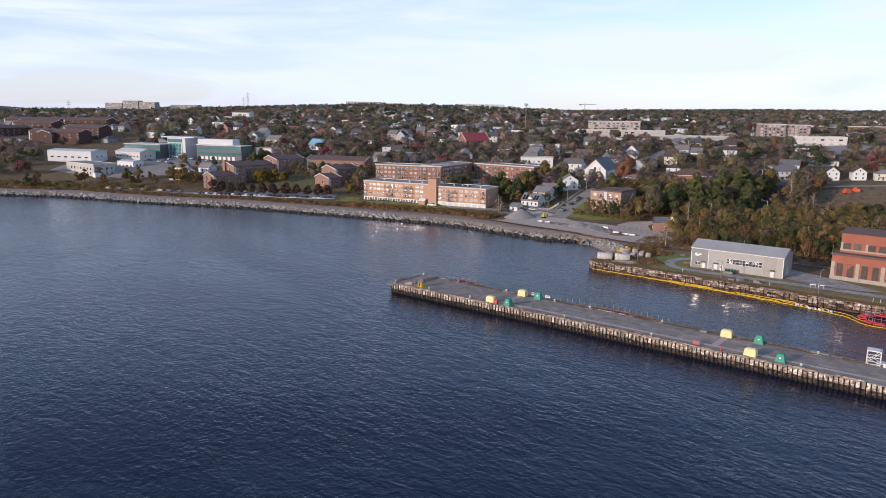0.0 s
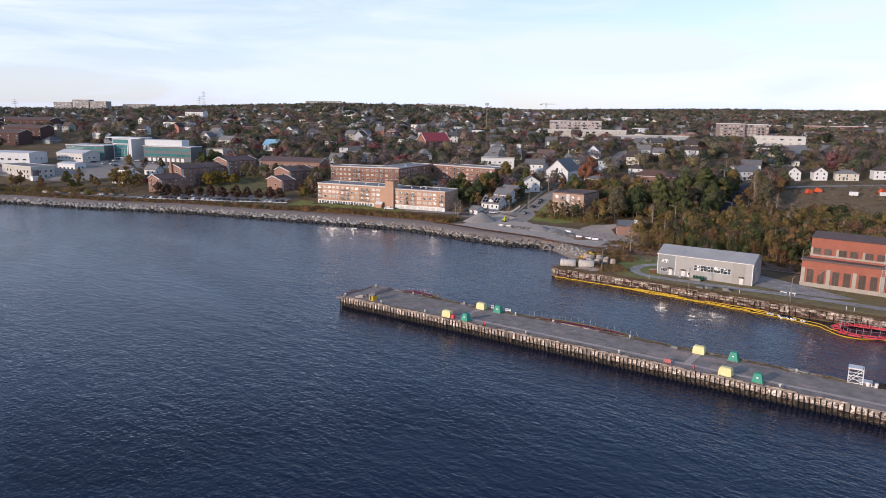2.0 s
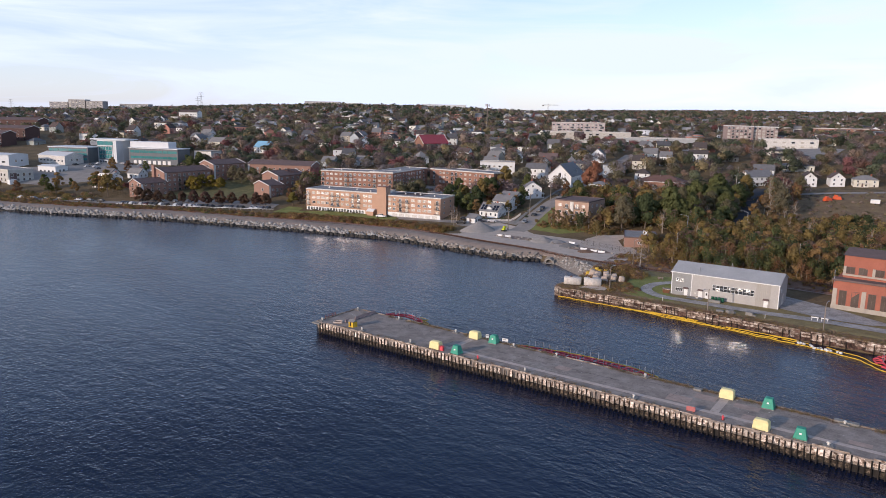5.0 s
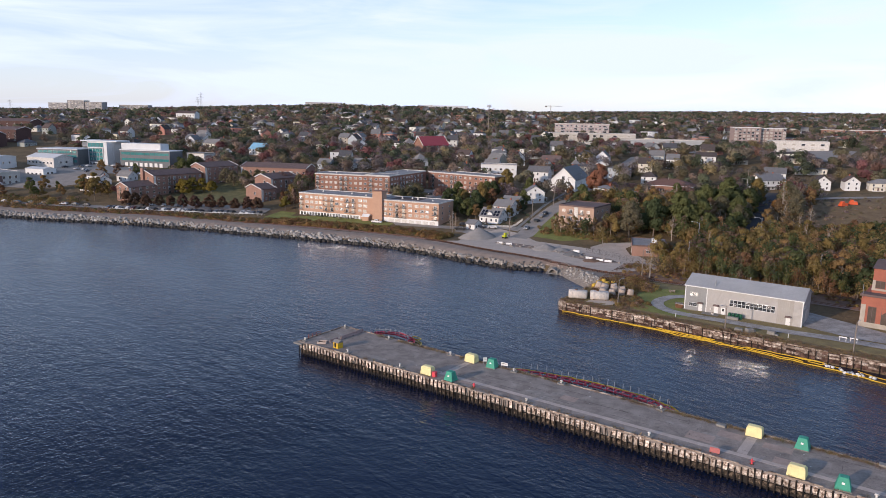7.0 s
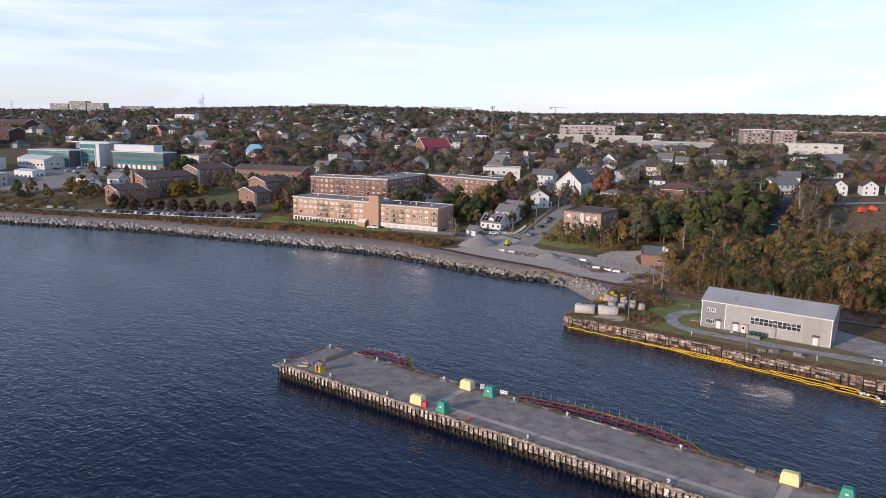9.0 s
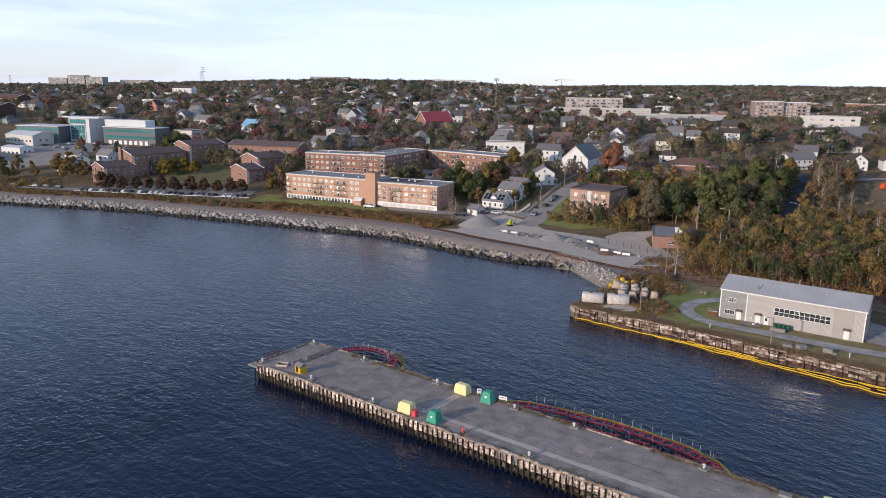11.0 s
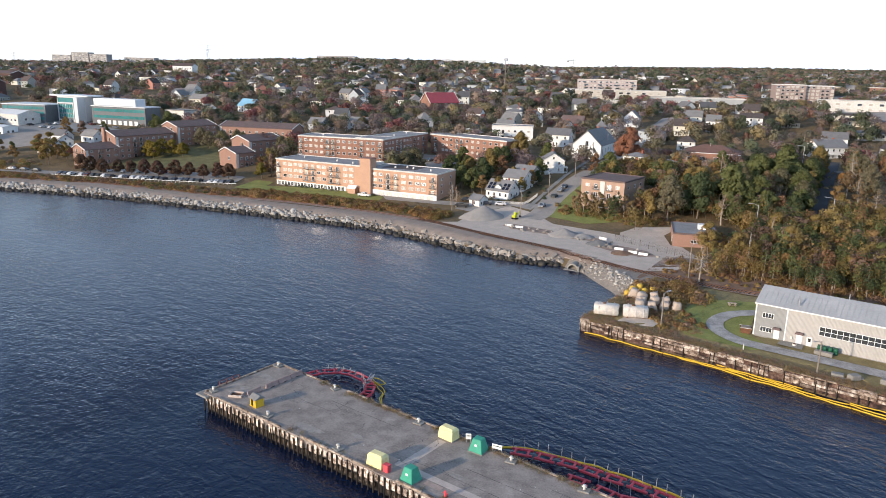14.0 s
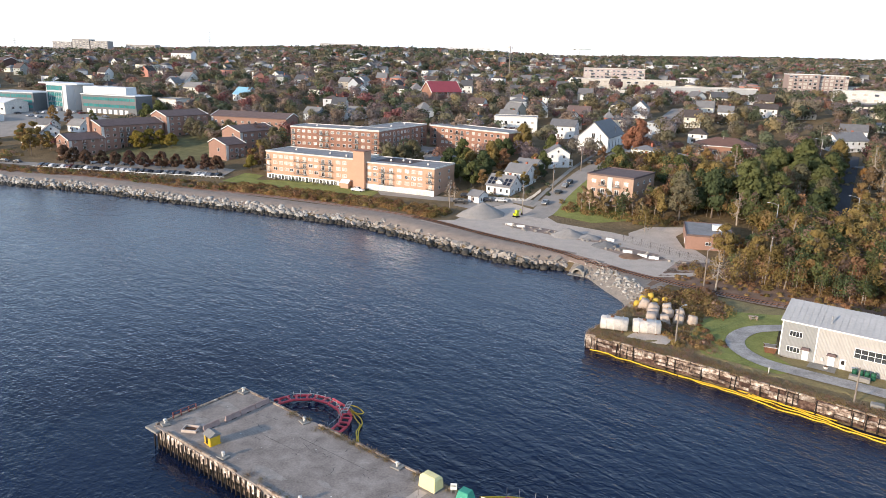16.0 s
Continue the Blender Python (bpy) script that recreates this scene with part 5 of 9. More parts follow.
M_BRICK_B2 = mat("orange_brown_brick", (0.335, 0.20, 0.15), 0.9, 0.15, 2.5, 0.1, tint=(0.28, 0.165, 0.127))
TX, TY = 0.62, 0.785        # the terraces run up from the shore, their long sides in shade
t = terrace(frame_at(-144.5, 447.3, 6.4, TX, TY), 33.5, 13, 11.6, 9, 4, "brown brick terrace with a dark pitched roof", bal_at=(2, 3, 6))
part("chimney", boxed(-1.2, 8.6, -1.5, -0.04, 11.0, 15.6), M_BRICK_B2, t, "tall brick chimney breast")
terrace(frame_at(-153.5, 432.5, 4.8, TX, TY), 17.5, 12, 7.8, 4, 3, "small brown brick terrace end with a dark roof", bal_at=(1,), gable_bal=True)
terrace(frame_at(-121.8, 473.3, 10.2, TX, TY), 25, 14, 11.0, 6, 4, "brown brick terrace with a dark pitched roof", bal_at=(2, 4))
terrace(frame_at(-104.5, 493.0, 11.0, 0.95, -0.31), 46, 13, 9.6, 11, 3, "long brown brick terrace with a dark pitched roof", bal_at=(1, 2, 5, 8))
terrace(frame_at(-76.2, 443.0, 8.4, TX, TY), 22, 14, 8.8, 5, 3, "brown brick terrace with a dark pitched roof", bal_at=(2,))
terrace(frame_at(-78.5, 425.4, 6.2, TX, TY), 11, 13, 6.8, 3, 2, "low brown brick terrace end with a dark roof", bal_at=(1,))
M_BRICK_D = mat("dark_maroon_brick", (0.105, 0.06, 0.052), 0.9, 0.15, 2.5)
for x, y, ax, ay, w in ((-386, 703, 0.9, -0.43, 50), (-438, 806, 0.95, -0.3, 60), (-470, 760, 0.9, -0.4, 60), (-402, 668, 0.94, -0.34, 62), (-372, 650, 0.3, 0.95, 30), (-520, 830, 0.95, -0.3, 80), (-455, 700, 0.5, 0.86, 40)):
    terrace(frame_at(x, y, gz(x, y) + 0.5, ax, ay), w, 15, 9.5, 7, 3, "far dark maroon brick terrace with a pitched roof", bal_at=(2, 6), brick=M_BRICK_D)

# ---- teal and white research building ----
TB = frame_at(-270.0, 572.0, 14.4, 0.965, -0.26)
tb = thing("office_building", TB, "modern white and grey office building with teal glass bands", "office building")
M_GREYPANEL = mat("grey_wall_panels", (0.125, 0.135, 0.145), 0.55, 0.12, 3.0)
M_WHITEPANEL = mat("white_wall_panels", (0.60, 0.61, 0.61), 0.55, 0.06, 4.0)
part("wall", boxed(0, 0, -2, 34, 20, 11.6), M_GREYPANEL, tb)
part("roof", boxed(-0.4, -0.4, 11.6, 34.2, 20, 12.2, 0.05), M_WHITEPANEL, tb, "white roof edge")
for z in (3.2, 6.6, 9.8):
    for k in range(8):
        window(tb, pose(2.6 + k * 4.05, 0, z), 3.9, 2.0, "two", M_GREYPANEL, M_TEAL)
atr = thing("office_building", frame_at(-237.5, 581.0, 14.4, 0.905, -0.425), "white office atrium with a tall teal glass front", "office building")
part("wall", boxed(0, 0, -2, 26, 12, 17.2), M_WHITEPANEL, atr)
part("roof", boxed(-6, -1.0, 17.2, 30, 12, 18.1, 0.05), M_WHITEPANEL, atr, "white roof slab")
for k in range(5):
    window(atr, pose(2.4 + k * 4.0, -0.02, 14.2), 3.9, 4.0, "two", M_GREYPANEL, M_TEAL)
# the glazed front steps forward under the roof slab, in a white frame, with a porch at its foot
part("glass_block", boxed(7.0, -5.0, -2, 20.6, -0.03, 12.6), M_GREYPANEL, atr, "grey-framed glass front")
for z in (4.9, 8.0, 11.0):
    for k in range(4):
        window(atr, pose(8.9 + k * 3.3, -5.02, z), 3.2, 2.5, "two", M_WHITEPANEL, M_TEAL)
for x in (6.4, 20.6):
    part("frame_post", boxed(x, -5.4, -2, x + 0.6, -0.03, 13.4), M_WHITEPANEL, atr, "white portal frame")
part("frame_beam", boxed(7.0, -5.4, 12.7, 20.6, -0.03, 13.4), M_WHITEPANEL, atr, "white portal frame")
part("porch", boxed(9.5, -7.6, -2, 18.0, -5.1, 2.6, 0.05), M_WHITEPANEL, atr, "white entrance porch")
for k in range(3):
    window(atr, pose(11.3 + k * 2.5, -7.62, 1.0), 2.2, 2.4, "two", M_WHITEPANEL, M_GLASS)
for z in (3.4, 7.2, 10.8):
    window(atr, pose(3.4, -0.02, z), 5.2, 1.9, "four", M_GREYPANEL, M_TEAL)
part("fin", boxed(22.6, -6.0, -2, 25.8, -0.03, 17.0), M_WHITEPANEL, atr, "pale end wall")
east = thing("office_building", frame_at(-207.5, 564.5, 14.6, 0.93, -0.37), "white and grey office wing with teal window bands", "office building")
part("wall", boxed(0, 0, -2, 44, 14, 11.6), M_GREYPANEL, east)
part("roof", boxed(-0.4, -0.5, 11.6, 44.4, 14, 12.2, 0.05), M_WHITEPANEL, east, "white roof edge")
part("penthouse", boxed(-2, 4, 12.2, 33, 13, 16.6, 0.05), M_WHITEPANEL, east, "white plant room")
for z in (5.2, 9.4):
    for k in range(10):
        window(east, pose(3.4 + k * 4.2, -0.02, z), 4.15, 2.0, "two", M_GREYPANEL, M_TEAL)
for k in range(8):
    part("loading_door", boxed(4 + k * 4.4, -0.08, -0.5, 6.6 + k * 4.4, -0.034, 2.9), M_WHITE, east, "white loading door")
part("base_band", boxed(0, -0.03, -1, 44, -0.004, 3.6), M_GREYPANEL, east)
t = thing("service_block", frame_at(-158, 560, 14, 0.9, -0.43), "cream plant block with a flat roof", "building")
part("wall", boxed(0, 0, -2, 16, 12, 11), M_OFFWHITE, t)
flat_roof(t, 0, 0, 16, 12, 11)
window(t, pose(5, 0, 6), 2, 1.4, "two")


def shed(m, w, d, h, rise, mtl, label, roofm=None, rows=1, n=8):
    t_ = thing("shed", m, label, "shed")
    bm_, br_ = gable(w, d, h, rise, 0.2, 0.3)
    part("wall", bm_, mtl, t_)
    part("roof", br_, roofm or M_WHITEPANEL, t_)
    for f in range(rows):
        for k in range(n):
            window(t_, pose(w * (k + 0.7) / (n + 0.4), 0, h * (f + 0.6) / (rows + 0.1)), w / n * 0.45, 1.3, "two", far=True)
    for s in (0.35, 0.65):
        window(t_, wall_pose("right", w, d, d * s, h * 0.6), 1.6, 1.6, "two", far=True)
    return t_


shed(frame_at(-276, 568.0, 12.6, 0.845, -0.535), 32, 15, 7.8, 2.4, M_OFFWHITE, "cream metal shed with a white pitched roof", rows=1, n=7)
shed(frame_at(-322, 549, 11.0, 0.96, -0.28), 42, 18, 10.4, 1.0, M_WHITEPANEL, "long white metal shed with a pale roof", n=6)
shed(frame_at(-257, 527, 8.0, 0.90, -0.43), 17, 10, 7.0, 1.0, M_WHITE, "low white shed with a pale roof", n=4)
M_RENDER = mat("pale_render", (0.50, 0.48, 0.43), 0.9, 0.12, 3.0)
t = brick_block(frame_at(-288.0, 511.0, 6.4, 0.80, -0.60), 39, 16, 8.8, (3, 7.5, 12, 16.5, 21, 25.5, 30, 34.5), 2, 2.2, 3.2, (), "pale grey two-storey rendered building with a parapet", M_RENDER, name="civic_building", cat="building", ww=1.6, wh_=1.9)
for f in range(2):
    for k in range(4):
        window(t, wall_pose("right", 39, 16, 2.4 + k * 3.7, 2.2 + 3.2 * f), 1.6, 1.9, "two", far=True)
part("mural", boxed(39.0, 1.0, -0.5, 39.05, 5.4, 6.6), M_ROOFBROWN, t, "dark painted wall panel")
part("portico", boxed(39.06, -1.0, -1.4, 42.5, 3.4, 2.6, 0.05), M_WHITE, t, "white entrance porch")
for x, y, ax, ay, w, d in ((-197, 471, 0.93, -0.36, 11, 9), (-193, 486, 0.45, -0.89, 8, 8), (-184, 495, 0.9, -0.43, 10, 8)):
    WHITE_HOUSES.append((x, y, ax, ay, w, d))

# ---- brick hut, culvert ----
t = thing("brick_hut", frame_at(88.6, 288.6, 3.2, 0.83, -0.25), "low orange brick building with a flat roof", "hut")
part("wall", boxed(0, 0, -0.5, 13, 18, 4.4), M_BRICK_B2, t)
flat_roof(t, 0, 0, 13, 18, 4.4, M_ROOFGREY, M_ROOFBROWN, 0.25)
part("roof_unit", boxed(7.5, 8, 4.4, 10.0, 10.5, 6.0, 0.05), M_WHITE, t, "white rooftop unit")
part("door", boxed(-0.06, 6, 0, 0.0, 7.2, 2.2), M_WHITE, t)
window(t, pose(6, 0, 2.2), 1.6, 1.0, "two")
t = thing("culvert", frame_at(55.2, 273.6, 0, 0.86, -0.5), "pale concrete culvert mouth in the rocks", "culvert", kind="structure")
bm = bmesh.new()
outer_r, inner_r = 1.7, 1.25
n = 14
ringv = []
for y in (-1.2, 2.5):
    for r in (outer_r, inner_r):
        ringv.append([bm.verts.new((r * math.cos(math.pi * k / n), y, 0.1 + r * math.sin(math.pi * k / n))) for k in range(n + 1)])
fo, fi, bo, bi = ringv
for k in range(n):
    bm.faces.new((fo[k], fo[k + 1], fi[k + 1], fi[k]))
    bm.faces.new((fo[k], bo[k], bo[k + 1], fo[k + 1]))
    bm.faces.new((fi[k], fi[k + 1], bi[k + 1], bi[k]))
    bm.faces.new((bo[k], bi[k], bi[k + 1], bo[k + 1]))
part("pipe_mouth", bm, M_CONC, t)
part("apron", boxed(-2.4, -2.2, -0.6, 2.4, 0.2, 0.15, 0.06), M_CONC, t, "concrete apron")
# a near-black plug stands in for the shade deep in the pipe
part("dark_bore", boxed(-1.25, 2.2, 0.0, 1.25, 2.4, 1.4), M_DARK, t, "dark plug for the shade inside the pipe")
part("wing_wall", boxed(1.7, -2.0, -0.3, 2.2, 1.5, 1.4, 0.06), M_CONC, t)


# ---- paving and paths draped on the ground ----
def drape(name, line, width, mtl, label, lift=0.10, step=2.0, kind="structure", cat="path"):
    """A ribbon of paving along a line, laid on the ground."""
    p = path_points(line, step)
    vv, ff = [], []
    ws = width if isinstance(width, (list, tuple)) else (width, width)
    cross = 5
    for i, q in enumerate(p):
        d_ = p[min(i + 1, len(p) - 1)] - p[max(i - 1, 0)]
        n_ = Vector((-d_.y, d_.x, 0)).normalized()
        w = ws[0] + (ws[1] - ws[0]) * i / (len(p) - 1)
        for k in range(cross):
            c_ = q + n_ * (k / (cross - 1) - 0.5) * w
            vv.append((c_.x, c_.y, gz(c_.x, c_.y) + lift))
    for i in range(len(p) - 1):
        for k in range(cross - 1):
            a = i * cross + k
            ff.append((a, a + 1, a + cross + 1, a + cross))
    ob = new(name, mesh_of(name, vv, ff, mtl, True))
    return tagged(ob, label, cat, kind=kind)


def patch(name, ring, mtl, label, lift=0.12, step=2.5, cat="ground"):
    """A polygon of ground cover, cut into small cells that follow the ground."""
    xs = [q[0] for q in ring]
    ys = [q[1] for q in ring]
    bm_ = bmesh.new()
    f = bm_.faces.new([bm_.verts.new((x, y, 0)) for x, y in ring])
    for axis, lo, hi in ((0, min(xs), max(xs)), (1, min(ys), max(ys))):
        v_ = lo + step
        while v_ < hi:
            co, no = [0, 0, 0], [0, 0, 0]
            co[axis], no[axis] = v_, 1
            bmesh.ops.bisect_plane(bm_, geom=bm_.verts[:] + bm_.edges[:] + bm_.faces[:], plane_co=co, plane_no=no)
            v_ += step
    for v_ in bm_.verts:
        v_.co.z = gz(v_.co.x, v_.co.y) + lift
    me = bpy.data.meshes.new(name)
    bm_.to_mesh(me)
    bm_.free()
    me.materials.append(mtl)
    if me.polygons and sum(p_.normal.z for p_ in me.polygons) < 0:
        me.flip_normals()
    return tagged(new(name, me), label, cat, kind="structure")


M_SOIL = mat("dry_brown_soil", (0.17, 0.095, 0.06), 0.95, 0.35, 3.0, 0.4, tint=(0.21, 0.14, 0.095))
M_GRASS = mat("mown_grass", (0.20, 0.235, 0.055), 0.95, 0.35, 4.0, 0.4, tint=(0.22, 0.20, 0.065))
# a darker copy of the grass, for the shade between the terraces
M_GRASS_SHADE = mat("shade_darkened_lawn", (0.12, 0.13, 0.05), 0.95, 0.4, 4.0, 0.4, tint=(0.17, 0.14, 0.07))
M_GRASS_DRY = mat("dry_grass", (0.27, 0.20, 0.10), 0.95, 0.4, 3.0, 0.5, tint=(0.20, 0.17, 0.07))
M_BLUEGRAVEL = mat("blue_grey_gravel", (0.35, 0.325, 0.30), 0.95, 0.5, 2.5, 0.12)
INLAND = [(-330, 431.5), (-265, 428.5), (-235, 421.5), (-182, 400.5), (-125, 384), (-69, 359.5), (-32, 342.5), (-2, 327), (22, 305.5), (40, 290.5), (54, 280)]
drape("shore_path", INLAND, 9.0, mat("shore_gravel", (0.28, 0.222, 0.18), 0.95, 0.25, 3.0, 0.4), "grey gravel path behind the rocks", 0.2, 1.2)
patch("gravel_yard", [(8, 321), (24, 322), (31, 337), (45, 345), (53, 333), (57, 318), (72, 307), (91, 287), (92, 270), (80, 262), (70, 262), (58, 275), (45, 287), (28, 300)], M_GRAVEL, "pale gravel construction yard", 0.12)
patch("car_park", [(24, 344), (30, 338), (46, 345), (52, 338), (56, 345), (47, 351), (36, 356), (27, 352)], M_ROAD, "asphalt parking court", 0.16)
drape("street", [(50, 326), (55, 333), (62, 350), (73, 370), (89.5, 397), (103.5, 421), (123, 458), (146, 503), (176, 560)], (8.5, 7), M_ROAD, "grey asphalt street climbing the hill", 0.14, cat="road")
drape("pavement", [(51.5, 341), (57.5, 354), (68, 374.5), (82.5, 402), (95, 426)], 1.8, M_CONC, "narrow concrete pavement by the street", 0.22, cat="pavement")
patch("lawn", [(57, 328), (61, 337), (66, 352), (77, 374), (86, 372), (98, 362), (104, 350), (92, 330), (80, 319), (68, 318)], M_GRASS, "green grass bank by the street", 0.13)
patch("lawn", [(-57, 389), (-58, 379), (-30, 369), (-6, 359), (-4, 366), (-20, 378), (-38, 386)], M_GRASS, "mown lawn in front of the apartments", 0.13)
patch("lawn", [(-64, 402), (-70, 386), (-58, 381), (-55, 397)], M_GRASS, "mown lawn beside the apartments", 0.13)
patch("lawn", [(-146, 438), (-135, 430), (-110, 424), (-90, 428), (-80, 440), (-70, 462), (-64, 484), (-100, 490), (-120, 468)], M_GRASS_SHADE, "lawn between the terraces with shade in its colour", 0.13)
patch("forecourt", [(-5, 369), (-3, 361), (20, 351), (26, 349), (30, 353), (20, 358)], M_ROAD, "asphalt forecourt by the garages", 0.15)
drape("shore_road", [(-300, 445), (-245, 440), (-200, 430), (-150, 416), (-110, 406), (-72, 397)], 7.0, M_ROAD, "asphalt shore road with parked cars", 0.14, cat="road")
patch("car_park", [(-160, 421), (-140, 412), (-100, 404), (-72, 397), (-70, 408), (-92, 420), (-120, 428), (-140, 428)], M_ROAD, "asphalt car park in front of the terraces", 0.17)
patch("car_park", [(-262, 548), (-225, 535), (-180, 518), (-170, 530), (-200, 555), (-235, 572), (-262, 566)], mat("pale_yard_asphalt", (0.24, 0.24, 0.235), 0.95, 0.15, 5.0), "large pale asphalt yard", 0.15)
patch("car_park", [(-300, 508), (-262, 490), (-225, 480), (-203, 492), (-210, 530), (-250, 546), (-298, 540)], M_ROAD, "grey asphalt yard between the sheds", 0.13)
patch("courtyard", [(-5, 405), (2, 400), (20, 405), (42, 416), (20, 440), (12, 445)], M_ROAD, "asphalt courtyard between the wings", 0.14)
patch("hut_yard", [(74, 294), (88, 287), (90, 301), (98, 309), (84, 312), (77, 306)], M_GRAVEL, "gravel yard by the brick hut", 0.16)
M_RUBBLE = mat("pinkish_rubble", (0.36, 0.27, 0.215), 0.95, 0.45, 1.2, 0.7, tint=(0.26, 0.18, 0.14))
patch("rubble_ground", [(39, 317), (43, 311), (52, 304), (60, 298), (66, 295), (69, 298), (60, 305), (50, 313), (43, 319)], M_RUBBLE, "pinkish broken rubble in the yard", 0.17, 2.0)
patch("rubble_ground", [(64, 289), (68, 283), (75, 276), (80, 277), (79, 283), (72, 290), (67, 293)], M_RUBBLE, "brown broken rubble by the barriers", 0.17, 2.0)
patch("rubble_ground", [(78, 270), (84, 264), (91, 266), (90, 274), (83, 277)], M_RUBBLE, "heaped brown rubble by the railway", 0.18, 2.0)
# quayside
patch("beach", [(53.0, 275.5), (55.0, 270), (57.0, 262), (59.5, 249), (60.5, 243), (66, 245), (70, 252), (75, 258.5), (69, 266), (63, 275), (57, 281)], mat("beach_pebbles", (0.30, 0.26, 0.22), 0.95, 0.4, 0.9, 0.8, tint=(0.21, 0.175, 0.145)), "grey pebble beach beside the culvert", 0.10, 1.5)
patch("quay_verge", [(48.5, 223.5), (62.5, 213), (82, 195.8), (100, 180), (128, 156), (185, 109), (190, 125), (150, 170), (121, 196), (80, 213), (86, 228), (95, 236), (78, 250), (66, 248), (60, 240)], M_GRASS_DRY, "rough dry grass on the quay", 0.14, 3.0)
patch("quay_lawn", [(66, 214), (76, 205.5), (81, 206.5), (79, 214), (86, 226), (92, 234), (80, 237), (72, 231), (66, 222)], M_GRASS, "mown grass by the warehouse", 0.19, 2.0)
drape("gravel_drive", [(93, 227), (86.5, 227.0), (80.5, 226.0), (75.5, 221.8), (73.8, 216.5), (75.6, 210.6), (80.5, 206.0), (88, 200.2), (98, 192.2), (110, 184), (130, 167), (165, 136)], (3.3, 4.6), M_BLUEGRAVEL, "blue-grey gravel drive curving round the warehouse", 0.27, 1.2, cat="drive")
patch("gravel_yard", [(105, 196), (112, 186), (120, 180), (127, 178), (122, 192), (119, 199), (112, 212), (106, 208)], M_BLUEGRAVEL, "blue-grey gravel yard between the buildings", 0.25)
patch("paved_apron", [(82.5, 208.5), (86.0, 205.6), (87.6, 207.8), (84.2, 210.5)], M_CONC, "concrete apron at the warehouse door", 0.32, 1.5)
patch("bare_patch", [(54, 222), (60.5, 218.0), (64, 222), (58, 226)], M_GRAVEL, "bare gravel by the tanks", 0.2, 1.5)
patch("soil_bank", [(64, 250), (73, 259), (92, 243), (130, 212), (140, 206), (140, 224), (104, 260), (84, 276), (78, 270)], M_SOIL, "brown leaf-strewn bank by the railway", 0.12)
# railway
M_TIE = mat("old_sleeper", (0.07, 0.055, 0.045), 0.9, 0.3, 0.8)
RAILWAY = [(-300, 437), (-235, 428.5), (-182, 406.5), (-125, 390.5), (-69, 366), (-35, 352), (-2, 334), (15.6, 321.0), (31, 304.5), (53, 283.0), (66, 265.5), (75, 256.5), (85, 247.2), (94, 240.0), (120, 219), (150, 195), (190, 162)]
track = drape("railway", RAILWAY, 3.4, mat("railway_ballast", (0.29, 0.215, 0.175), 0.95, 0.3, 1.5, 0.5), "single railway track on brown ballast", 0.20, cat="railway")
lp = path_points(RAILWAY, 1.5)
for s in (-0.72, 0.72):
    pts = []
    for i, q in enumerate(lp):
        d_ = lp[min(i + 1, len(lp) - 1)] - lp[max(i - 1, 0)]
        n_ = Vector((-d_.y, d_.x, 0)).normalized()
        c_ = q + n_ * s
        pts.append(Vector((c_.x, c_.y, gz(q.x, q.y) + 0.42)))
    part("rail", tube(bmesh.new(), pts, 0.08, 4), M_RUST, track, "rusty steel rail")
tie0 = None
near_ties = [(i, q) for i, q in enumerate(path_points(RAILWAY, 0.8)) if 10 < q.x < 100]
for i, q in near_ties[:290]:
    if tie0 is None:
        tie0 = part("sleeper", boxed(-0.12, -1.25, 0, 0.12, 1.25, 0.14), M_TIE, track, "dark timber sleeper")
        ob = tie0
    else:
        ob = again(tie0)
    a_ = RAILWAY
    best = min(range(len(a_) - 1), key=lambda k: math.hypot((a_[k][0] + a_[k + 1][0]) / 2 - q.x, (a_[k][1] + a_[k + 1][1]) / 2 - q.y))
    dv = Vector(a_[best + 1]) - Vector(a_[best])
    ob.matrix_basis = pose(q.x, q.y, gz(q.x, q.y) + 0.24, 0, 0, math.degrees(math.atan2(dv.y, dv.x)))


# ---- rocks of the shore ----
M_ROCK = mat("pale_armour_stone", (0.37, 0.33, 0.285), 0.9, 0.35, 0.9, 0.5, obj_vary=0.4, tint=(0.22, 0.19, 0.16))
M_ROCK_FAR = mat("pale_armour_stone_heap", (0.40, 0.375, 0.34), 0.9, 0.35, 0.9, 0.5, island=0.4, tint=(0.25, 0.23, 0.205))
M_ROCK_WET = mat("wet_weedy_stone", (0.045, 0.040, 0.032), 0.6, 0.4, 0.8, 0.4, island=0.3)


def rock_mesh(seed):
    bm_ = bmesh.new()
    r = random.Random(seed)
    for sx in (-1, 1):
        for sy in (-1, 1):
            for sz in (-1, 1):
                bm_.verts.new((sx * r.uniform(0.55, 1.0), sy * r.uniform(0.55, 1.0), sz * r.uniform(0.6, 1.0)))
    for k in range(5):
        p_ = Vector((r.uniform(-1, 1), r.uniform(-1, 1), r.uniform(-1, 1)))
        bm_.verts.new(p_ / max(abs(p_.x), abs(p_.y), abs(p_.z)) * r.uniform(0.9, 1.12))
    bmesh.ops.convex_hull(bm_, input=bm_.verts[:])
    bmesh.ops.delete(bm_, geom=[v_ for v_ in bm_.verts if not v_.link_faces], context="VERTS")
    bmesh.ops.recalc_face_normals(bm_, faces=bm_.faces)
    me = bpy.data.meshes.new("rock")
    bm_.to_mesh(me)
    bm_.free()
    me.materials.append(M_ROCK)
    return me


ROCKS = [rock_mesh(s) for s in range(8)]
ROCK_ARR = []
for me in ROCKS:
    v_ = np.array([tuple(q.co) for q in me.vertices])
    f_ = np.array([tuple(p_.vertices) for p_ in me.polygons])
    ROCK_ARR.append((v_, f_))


